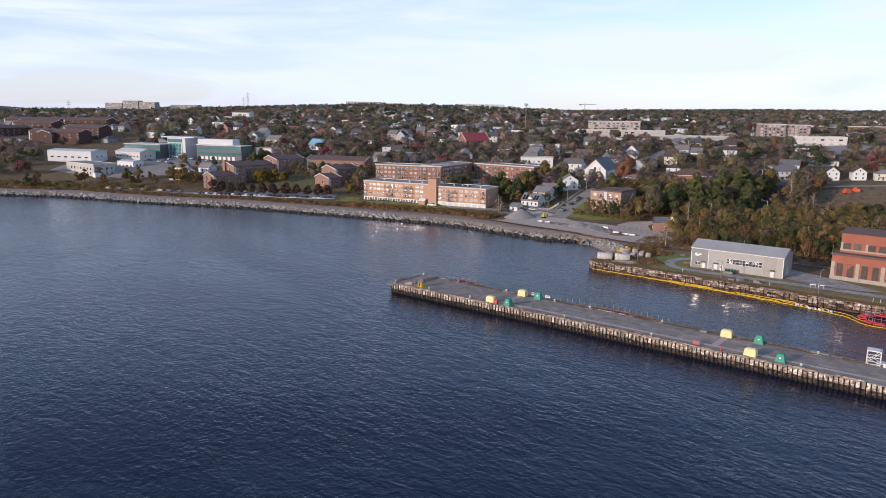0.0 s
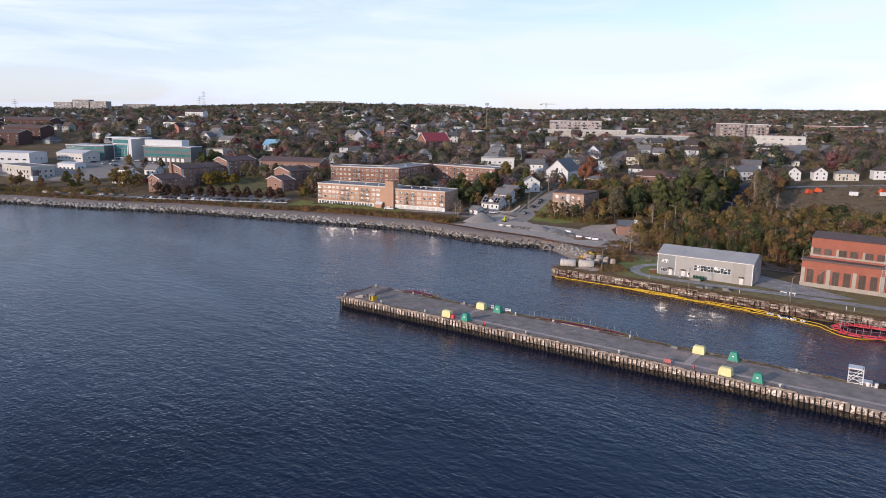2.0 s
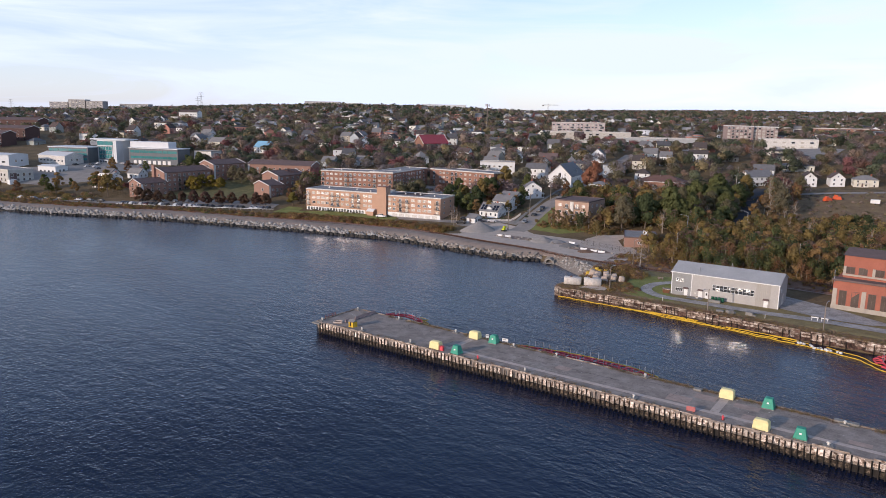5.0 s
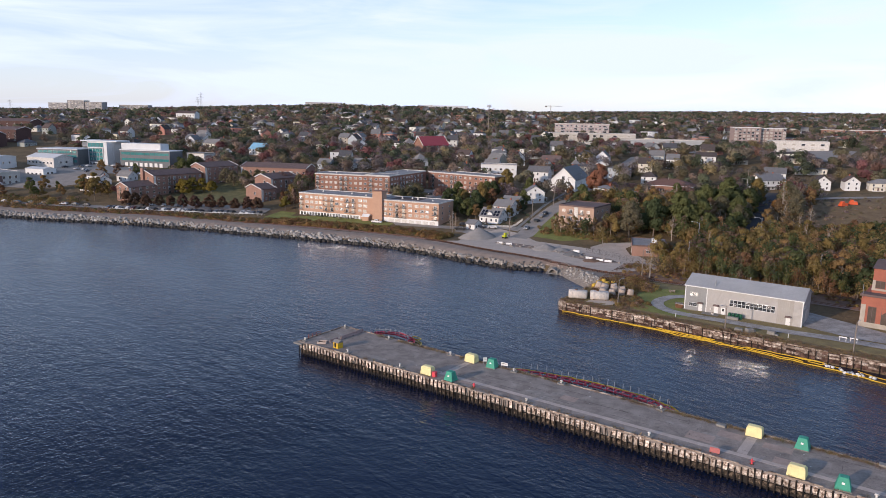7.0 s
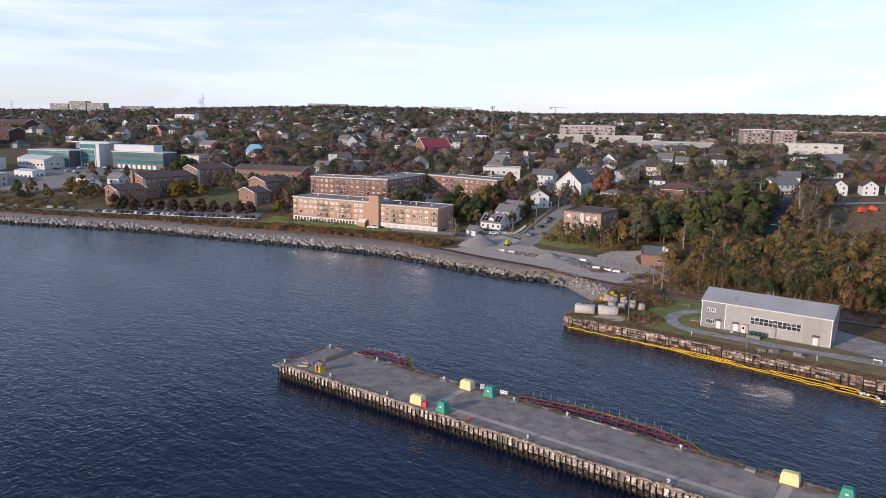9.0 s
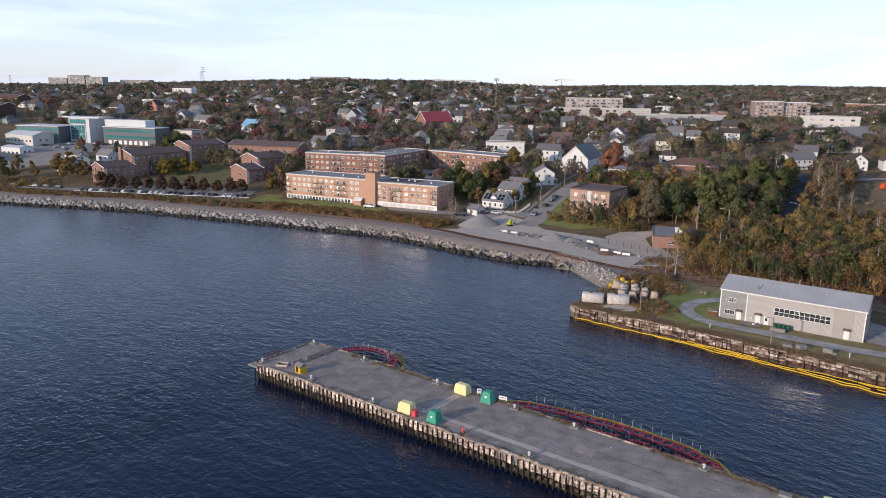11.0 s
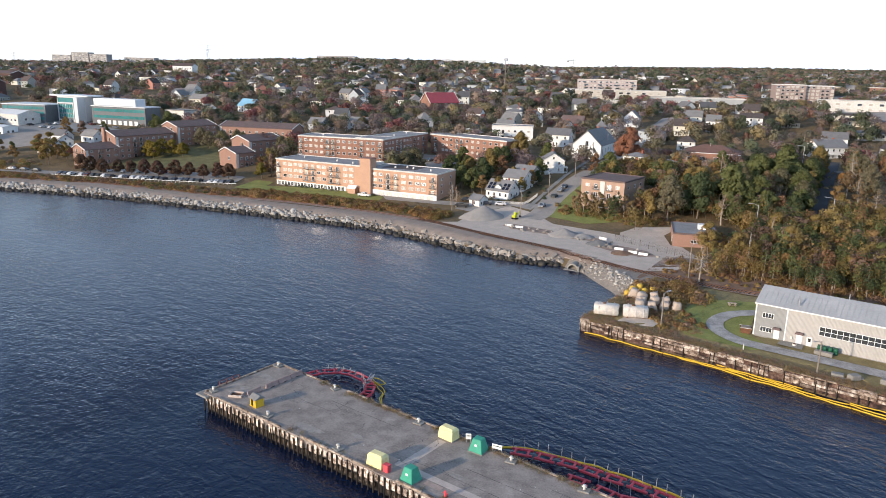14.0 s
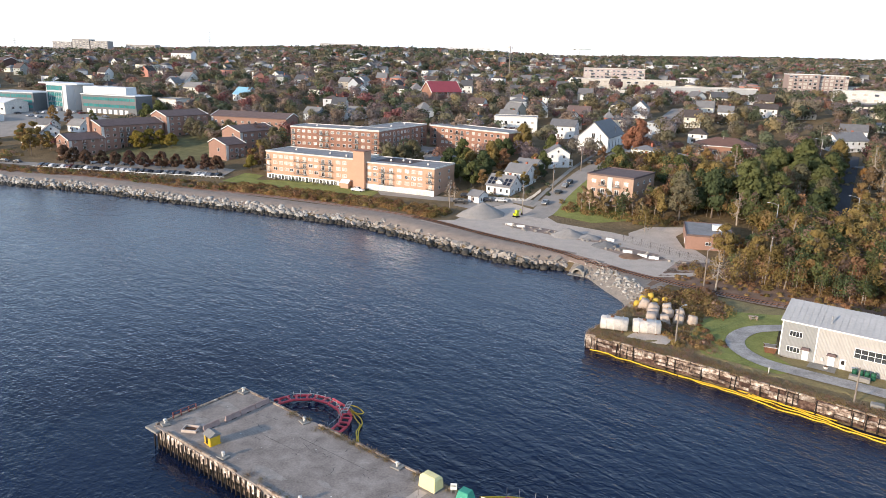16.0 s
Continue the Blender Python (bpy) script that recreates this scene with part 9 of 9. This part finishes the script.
# the wood behind the warehouse
n = 0
for k in range(2400):
    x, y = rt.uniform(74, 205), rt.uniform(205, 352)
    if x * 0.617 + y * 0.787 < 236 or y < 262 - (x - 72) * 0.83 + 9 or n > 100 or abs(x - 166.5 - (y - 348.5) * 0.62) < 6.5 and y > 296:
        continue
    if 84 < x < 112 and 280 < y < 320 or (x < 98 and y > 262 and y < 330 and x < 70 + (330 - y) * 0.42) or (x > 168 and y > 316):
        continue
    if x < 112 and y > 322:
        continue
    if any((x - a) ** 2 + (y - b_) ** 2 < 3.3 ** 2 for a, b_, r in KEEP[-190:]):
        continue
    edge = y - (262 - (x - 72) * 0.83)
    key = rt.choices(["rust trees", "grove trees", "bare birches", "green trees"], [0.2, 0.5, 0.3, 0.0] if edge < 16 else [0.12, 0.52, 0.14, 0.26])[0]
    plant(key, x, y, 0.72 if edge < 16 else (0.86 if key != "green trees" else 0.7))
    n += 1
# the taller trees between the wood and the houses
for k in range(500):
    x, y = rt.uniform(98, 180), rt.uniform(322, 398)
    if any((x - a) ** 2 + (y - b_) ** 2 < 5.2 ** 2 for a, b_, r in KEEP) or (x < 122 and y > 368) or x > 155 + (y - 345) * 0.6 or x < 107 + max(0, (y - 345)) * 0.2 or (x < 112 and y < 350):
        continue
    plant(rt.choices(["green trees", "grove trees", "bare birches", "rust trees"], [0.2, 0.3, 0.3, 0.2])[0], x, y, 0.85)
for k in range(16):
    y = 318 + 5.4 * k
    plant(rt.choice(("green trees", "willows", "grove trees")), 166.5 + (y - 348.5) * 0.62 - rt.uniform(5.0, 7.5), y, 1.0)
# along the far side of the dark road
for k in range(46):
    y = rt.uniform(312, 402)
    x = 166.5 + (y - 348.5) * 0.62 + rt.uniform(6.5, 26)
    if not any((x - a) ** 2 + (y - b_) ** 2 < 3.6 ** 2 for a, b_, r in KEEP[-90:]):
        plant(rt.choices(["tan trees", "grove trees", "bare birches", "willows", "rust trees"], [0.3, 0.2, 0.2, 0.15, 0.15])[0], x, y, 0.95)
plant("bare birches", 82.9, 251.5, 1.0)


# ---- shrubs, weeds and the far woods: uncountable stuff ----
def shrubbery(name, label, pts, mats, weights, size, per, leaf, seed, squash=0.7):
    """Many low bushes as one mesh of leaf clumps."""
    rs = np.random.RandomState(seed)
    Vs, Fs, Is, Ns, Ts, n_ = [], [], [], [], [], 0
    for x, y, s in pts:
        k = int(1.6 * per * rs.uniform(0.6, 1.4))
        g = rs.normal(size=(k, 3))
        g /= np.linalg.norm(g, axis=1, keepdims=True)
        g *= size * s * rs.uniform(0.3, 1.0, (k, 1)) ** 0.5
        g[:, 2] = np.abs(g[:, 2]) * squash * 1.3
        V, F, N = leaf_tris(rs, g + np.array([x, y, gz(x, y)]), leaf * 1.1, g)
        Vs.append(V)
        Fs.append(F + n_)
        Ns.append(N)
        Is.append(np.full(k, rs.choice(len(mats), p=weights)))
        Ts.append(np.full(k, rs.uniform(-0.3, 0.3)))
        n_ += len(V)
    ob = new(name, fast_mesh(name, np.concatenate(Vs), np.concatenate(Fs), mats, np.concatenate(Is), False, np.concatenate(Ns), np.concatenate(Ts)))
    return tagged(ob, label, "shrubs", kind="stuff")


rs = np.random.RandomState(77)
band = [(-330, 446), (-265, 438), (-235, 433), (-182, 411), (-125, 396), (-69, 372), (-32, 359), (-2, 342), (17, 329)]
bl = path_points(band, 1.0)
pts = []
for i, q in enumerate(bl):
    for k in range(3):
        w = 6.5 if q.x < -65 else 4.0
        pts.append((q.x + rs.uniform(-1, 1), q.y + rs.uniform(-w, w) + (2 if q.x > -60 else 0), rs.uniform(0.25, 1.1) + 0.5 * max(0, noise.noise(Vector((q.x * 0.12, 0, k))))))
shrubbery("shrubs", "rust and olive autumn shrubs along the shore", pts, [N_LEAF[3], N_LEAF[2], N_LEAF[0], N_LEAF[1], N_LEAF[6]], [0.26, 0.24, 0.24, 0.10, 0.16], 1.6, 46, 0.17, 1)
pts = [(x, y, rs.uniform(0.6, 1.2)) for x, y in zip(rs.uniform(-330, -180, 260), rs.uniform(0, 1, 260)) for y in [np.interp(x, [-330, -265, -180], [452, 447, 424]) + y * 22]]
shrubbery("shrubs", "dense olive shrubs on the shore bank", pts, [N_LEAF[0], N_LEAF[2], N_LEAF[1], N_LEAF[6]], [0.4, 0.3, 0.2, 0.1], 2.4, 60, 0.22, 2)
pts = []
for q in path_points([(-64, 375), (-30, 359.5), (4, 342), (20, 330)], 0.7):
    for k in range(3):
        w = rs.uniform(-5.5, 5.5)
        pts.append((q.x + w * 0.45 + rs.uniform(-1, 1), q.y + w * 0.9, rs.uniform(0.25, 0.9) + 0.7 * max(0, noise.noise(Vector((q.x * 0.14, w * 0.2, 5))))))
shrubbery("shrubs", "dense rust shrubs between the railway and the lawn", pts, [N_LEAF[3], N_LEAF[4], N_LEAF[2], N_LEAF[0]], [0.34, 0.12, 0.29, 0.25], 2.3, 110, 0.19, 11)
pts = []
for k in range(1300):
    x, y = rs.uniform(60, 150), rs.uniform(200, 275)
    e = y - (262 - (x - 72) * 0.83)
    if -1 < e < 22 and x > 72 + max(0, y - 255) * 0.6:
        pts.append((x, y, rs.uniform(0.5, 1.1) * (0.4 if e < 9 else 1.0)))
for k in range(110):
    pts.append((rs.uniform(66, 80), rs.uniform(233, 250), rs.uniform(0.7, 1.3)))
for k in range(60):
    pts.append((rs.uniform(62, 72), rs.uniform(216, 232), rs.uniform(0.3, 0.6)))
shrubbery("shrubs", "rust-brown undergrowth by the railway", pts, [N_LEAF[3], N_LEAF[6], N_LEAF[2], N_LEAF[0]], [0.24, 0.14, 0.34, 0.28], 1.9, 56, 0.17, 3)
pts = [(x, y, rs.uniform(0.6, 1.3)) for x, y in zip(rs.uniform(62, 112, 420), rs.uniform(312, 350, 420)) if -13 < (x - 70.9) * 0.616 + (y - 341) * 0.788 < -2]
shrubbery("shrubs", "mixed shrubs on the bank by the street", pts, [N_LEAF[0], N_LEAF[3], N_LEAF[2], N_LEAF[1]], [0.30, 0.3, 0.25, 0.15], 1.6, 46, 0.17, 4)
pts = [(x, y, rs.uniform(0.4, 1.0)) for x, y in zip(rs.uniform(170, 330, 420), rs.uniform(298, 395, 420))]
shrubbery("shrubs", "scattered brown shrubs in the rough field", pts, [M_LEAF[2], M_LEAF[0], M_LEAF[4], M_LEAF[5]], [0.4, 0.25, 0.25, 0.1], 1.6, 26, 0.22, 5)
pts = [(AB @ Vector((x, -1.6 + rs.uniform(-0.5, 0.5), 0))) for x in (6, 11.5, 14.5, 17.5, 22, 26, 30, 33, 42.5, 45.5, 51)]
shrubbery("hedge_shrubs", "small dark green shrubs along the apartment wall", [(p_.x, p_.y, rs.uniform(0.5, 0.8)) for p_ in pts], [M_LEAF[1], M_LEAF[0]], [0.6, 0.4], 1.6, 60, 0.15, 6)
# gardens by the street houses
pts = [(x, y, rs.uniform(0.4, 0.9)) for x, y in zip(rs.uniform(30, 62, 70), rs.uniform(352, 392, 70))]
shrubbery("garden_shrubs", "dark green garden shrubs between the houses", pts, [M_LEAF[1], M_LEAF[0], M_LEAF[8]], [0.5, 0.3, 0.2], 1.5, 50, 0.16, 7)


def weeds(name, label, pts, mats, weights, h, seed):
    """Dry grass and weeds: thin upright blades, many to a tuft."""
    rs_ = np.random.RandomState(seed)
    P = np.array(pts)
    k = 26
    base = np.repeat(P, k, 0) + np.concatenate([rs_.normal(0, 0.28, (len(P) * k, 2)), np.zeros((len(P) * k, 1))], 1)
    a = rs_.uniform(0, 2 * np.pi, len(base))
    hh_ = h * rs_.uniform(0.4, 1.2, len(base))
    lean = rs_.normal(0, 0.2, (len(base), 2))
    w = 0.026
    dx = np.stack([np.cos(a) * w, np.sin(a) * w, 0 * a], 1)
    top = base + np.stack([lean[:, 0], lean[:, 1], hh_], 1)
    V = np.stack([base - dx, base + dx, top + dx * 0.4, top - dx * 0.4], 1).reshape(-1, 3)
    idx = np.repeat(rs_.choice(len(mats), len(P), p=weights), k)
    ob = new(name, fast_mesh(name, V, np.arange(len(V)).reshape(-1, 4), mats, idx))
    return tagged(ob, label, "weeds", kind="stuff")


M_STRAW = mat("straw_weeds", (0.24, 0.17, 0.08), 0.95, 0.3, 1.0, island=0.3)
pts = []
for k in range(520):
    u = rs.uniform(9, 135)
    if noise.noise(Vector((u * 0.16, 3.1, 0))) < -0.12:
        continue
    p_ = PIER @ Vector((u, pier_back(u) - abs(rs.normal(0, 0.45)) - 0.2, DECK))
    pts.append(tuple(p_))
for k in range(60):
    u = rs.uniform(15, 130)
    p_ = PIER @ Vector((u, 0.4 + abs(rs.normal(0, 0.3)), DECK))
    pts.append(tuple(p_))
weeds("weeds", "dry weeds growing along the pier's edges", pts, [M_STRAW, M_LEAF[2], M_LEAF[0]], [0.4, 0.3, 0.3], 0.36, 8)
pts = []
qp = path_points(QUAY[1:], 0.35)
for q in qp:
    if q.x < 150:
        for k in range(4):
            s = abs(rs.normal(0, 1.3))
            x, y = q.x + 0.66 * (0.4 + s) + rs.normal(0, 0.3), q.y + 0.75 * (0.4 + s) + rs.normal(0, 0.3)
            pts.append((x, y, max(gz(x, y), 2.72) + 0.08))
for k in range(1300):
    x, y = rs.uniform(47, 70), rs.uniform(214, 248)
    if (x - 46.3) * 0.63 + (y - 223.4) * 0.78 > 0.5 and (y - 223.4) * 0.6 - (x - 46.3) * 0.8 < 0 and not (53 < x < 62 and 217 < y < 227):
        pts.append((x, y, max(gz(x, y), 2.72) + 0.1))
weeds("weeds", "dry grass and weeds on the quay", pts, [M_STRAW, M_LEAF[2], M_LEAF[0], M_LEAF[3]], [0.4, 0.25, 0.2, 0.15], 0.5, 9)


def woodland(name, label, trees, seed, per, leaf, kinds, mats=None):
    """Far trees as one mesh: each an uneven crown of leaf clumps with a short trunk under it."""
    rs_ = np.random.RandomState(seed)
    stems = mats is not None
    mats = mats or M_LEAF
    Vs, Fs, Is, Ns, Ts, n_ = [], [], [], [], [], 0
    for x, y, h, r in trees:
        kind = rs_.choice(len(mats), p=kinds)
        bare = not stems and kind in (4, 9)         # half-bare trees: fewer leaves, thin as twigs
        k = int(per * rs_.uniform(0.7, 1.3) * (0.8 if bare else 1.0))
        lobes = rs_.normal(0, 0.34, (7, 3))
        lobes[:, 2] *= 0.9
        which = rs_.randint(0, 7, k)
        g0 = rs_.normal(size=(k, 3))
        g0[:, 2] += 0.3
        g0 /= np.linalg.norm(g0, axis=1, keepdims=True)
        g = lobes[which] + g0 * 0.55 * rs_.uniform(0.55, 1.0, (k, 1)) ** 0.6
        z = gz(x, y)
        C = np.stack([x + g[:, 0] * r, y + g[:, 1] * r, z + h * 0.58 + g[:, 2] * h * 0.40], 1)
        V, F, N = leaf_tris(rs_, C, leaf * r / 3.6, g0 + 0.9 * g, 0.7, 0.42 if bare else 1.0)
        Vs.append(V)
        Fs.append(F + n_)
        Ns.append(N)
        Is.append(np.full(k, kind))
        tone = rs_.uniform(-0.32, 0.32)
        Ts.append(np.full(k, tone))
        n_ += len(V)
        if stems:
            w = 0.065
            q = np.array([(sx * w * f + dx, sy * w * f + dx * 0.6, zz) for zz, f, dx in ((z - 0.3, 1.0, 0.0), (z + h * 0.85, 0.35, rs_.normal(0, 0.3))) for sx, sy in ((-1, -1), (1, -1), (1, 1), (-1, 1))])
            Vs.append(q + np.array((x, y, 0)))
            Fs.append(np.array([(0, 1, 5), (0, 5, 4), (1, 2, 6), (1, 6, 5), (2, 3, 7), (2, 7, 6), (3, 0, 4), (3, 4, 7)]) + n_)
            Ns.append(np.array([(sx, sy, 0) for _ in (0, 1) for sx, sy in ((-0.7, -0.7), (0.7, -0.7), (0.7, 0.7), (-0.7, 0.7))]))
            Is.append(np.full(8, len(mats) + (rs_.rand() < 0.4)))
            Ts.append(np.full(8, 0.0))
            n_ += 8
    ob = new(name, fast_mesh(name, np.concatenate(Vs), np.concatenate(Fs), mats + [M_BARK, M_BIRCH], np.concatenate(Is), False, np.concatenate(Ns), np.concatenate(Ts)))
    return tagged(ob, label, "trees", kind="stuff")


# thicket of the wood behind the warehouse
rw = np.random.RandomState(90)
pts, edge_pts = [], []
for k in range(4600):
    x, y = rw.uniform(74, 206), rw.uniform(205, 395)
    e = y - (262 - (x - 72) * 0.83)
    if e < 10 or (y > 300 and abs(x - 166.5 - (y - 348.5) * 0.62) < 5) or 84 < x < 112 and 280 < y < 318 or x < 98 and 262 < y < 330 and x < 72 + (330 - y) * 0.42 or x > 168 and y > 316 or x < 106 and 312 < y < 318 or (-5 < (x - 70.9) * 0.788 - (y - 341) * 0.616 < 22 and -9 < (x - 70.9) * 0.616 + (y - 341) * 0.788 < 23) or (y > 318 and (x < 72 + max(0, y - 350) * 0.62 or x > 128 or 95 < x and y > 385)):
        continue
    (edge_pts if e < 21 else pts).append((x, y, rw.uniform(5, 8.5) if e < 21 else rw.uniform(6.5, 10), rw.uniform(1.4, 2.3) if e < 21 else rw.uniform(2.2, 3.4)))
woodland("thicket", "dense olive and brown wood behind the warehouse", pts[:860], 91, 360, 0.33, np.array([0.36, 0.15, 0.15, 0.09, 0.0, 0.13, 0.12]), N_LEAF)
woodland("thicket", "golden and brown young trees along the railway", [p_ for p_ in edge_pts[:380] if p_[0] < 104], 92, 190, 0.34, np.array([0.32, 0.06, 0.32, 0.13, 0.07, 0.0, 0.10]), N_LEAF)
woodland("thicket", "dark green young trees behind the warehouse", [p_ for p_ in edge_pts[:380] if p_[0] >= 104], 93, 210, 0.34, np.array([0.18, 0.30, 0.08, 0.05, 0.03, 0.33, 0.03]), N_LEAF)
KX = np.array([k[0] for k in KEEP])
KY = np.array([k[1] for k in KEEP])
KR = np.array([k[2] for k in KEEP])
NEAR_BOXES = [(76, 420, 114, 462), (228, 380, 350, 428), (-7, 412, 20, 455), (-60, 425, 0, 432), (10, 410, 64, 456), (-52, 405, 0, 445), (-60, 355, 30, 400), (45, 300, 75, 395), (80, 365, 125, 395), (82, 440, 112, 475), (134, 408, 168, 446), (-165, 395, -60, 430), (-160, 420, -95, 470), (-95, 415, -60, 455), (165, 300, 330, 395), (70, 325, 106, 368), (60, 200, 206, 352), (95, 320, 205, 402), (-75, 395, -50, 425)]
FAR_BOXES = [(-880, 1640, -600, 1860), (10, 598, 52, 645), (52, 470, 90, 500), (-135, 470, -60, 515), (-330, 500, -150, 600), (-262, 455, -165, 500), (-480, 640, -320, 720), (-350, 560, -240, 640), (-300, 480, -245, 530), (325, 700, 405, 800), (165, 840, 255, 885), (145, 765, 250, 815), (215, 700, 330, 765), (232, 655, 320, 705), (288, 545, 360, 610), (256, 500, 330, 550), (-160, 555, -140, 580), (160, 640, 230, 668)]
LINES = [[(50, 326), (55, 333), (62, 350), (73, 370), (89.5, 397), (103.5, 421), (123, 458), (146, 503), (176, 560)], [(140, 305), (166.5, 348.5), (190, 386), (213, 424)]]


def clear_of(X, Y, extra=0.0):
    ok = np.ones(len(X), bool)
    for i in range(0, len(X), 4000):
        s = slice(i, i + 4000)
        d2 = (X[s, None] - KX) ** 2 + (Y[s, None] - KY) ** 2
        ok[s] &= ~(d2 < (KR + extra) ** 2).any(1)
    for x0, y0_, x1, y1 in NEAR_BOXES + FAR_BOXES:
        ok &= ~((X > x0) & (X < x1) & (Y > y0_) & (Y < y1))
    for ln in LINES:
        for (ax, ay), (bx, by) in zip(ln[:-1], ln[1:]):
            t_ = np.clip(((X - ax) * (bx - ax) + (Y - ay) * (by - ay)) / ((bx - ax) ** 2 + (by - ay) ** 2), 0, 1)
            ok &= np.hypot(X - ax - t_ * (bx - ax), Y - ay - t_ * (by - ay)) > 6.5
    return ok


def scatter(n_, y0_, y1, seed, hs, rs_k, dmin=58):
    r_ = np.random.RandomState(seed)
    Y = np.sqrt(r_.uniform(y0_ ** 2, y1 ** 2, n_))
    X = r_.uniform(-1, 1, n_) * (Y + 70) * 0.68 + 12
    ok = (shore_distance(X, Y) > dmin) & clear_of(X, Y)
    X, Y = X[ok], Y[ok]
    H = r_.uniform(hs[0], hs[1], len(X))
    return list(zip(X, Y, H, H * r_.uniform(*rs_k, len(X))))


KIND = np.array([0.20, 0.15, 0.14, 0.05, 0.15, 0.04, 0.10, 0.025, 0.09, 0.12])
KIND = KIND / KIND.sum()
woodland("hillside_trees", "mixed autumn trees covering the hillside among houses", scatter(2300, 380, 640, 41, (5, 11.5), (0.40, 0.54)), 42, 430, 0.33, KIND)
woodland("hillside_trees", "mixed autumn trees farther up the hillside", scatter(3000, 640, 1100, 43, (6, 11), (0.46, 0.62)), 44, 190, 0.46, KIND)
woodland("far_woods", "far dark woods on the skyline", scatter(10500, 1100, 2600, 45, (8, 12), (0.5, 0.75)), 46, 34, 0.85, np.array([0.2, 0.18, 0.10, 0.04, 0.10, 0.02, 0.2, 0.02, 0.06, 0.08]))

# the ridge beyond the harbour mouth, with the haze's blue in its colour
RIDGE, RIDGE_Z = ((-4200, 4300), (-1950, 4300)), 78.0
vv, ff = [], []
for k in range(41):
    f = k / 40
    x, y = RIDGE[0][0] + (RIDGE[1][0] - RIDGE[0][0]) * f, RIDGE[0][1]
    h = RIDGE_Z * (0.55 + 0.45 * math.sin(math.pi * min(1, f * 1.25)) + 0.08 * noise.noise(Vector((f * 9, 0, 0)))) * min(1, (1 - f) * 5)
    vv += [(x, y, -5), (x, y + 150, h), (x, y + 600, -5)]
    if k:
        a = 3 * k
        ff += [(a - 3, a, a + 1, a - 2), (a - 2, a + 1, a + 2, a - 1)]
tagged(new("backdrop", mesh_of("backdrop", vv, ff, mat("haze_tinted_wood", (0.10, 0.12, 0.16), 0.95, 0.2, 80.0), True)), "far wooded ridge tinted blue for haze", "hill", kind="structure")
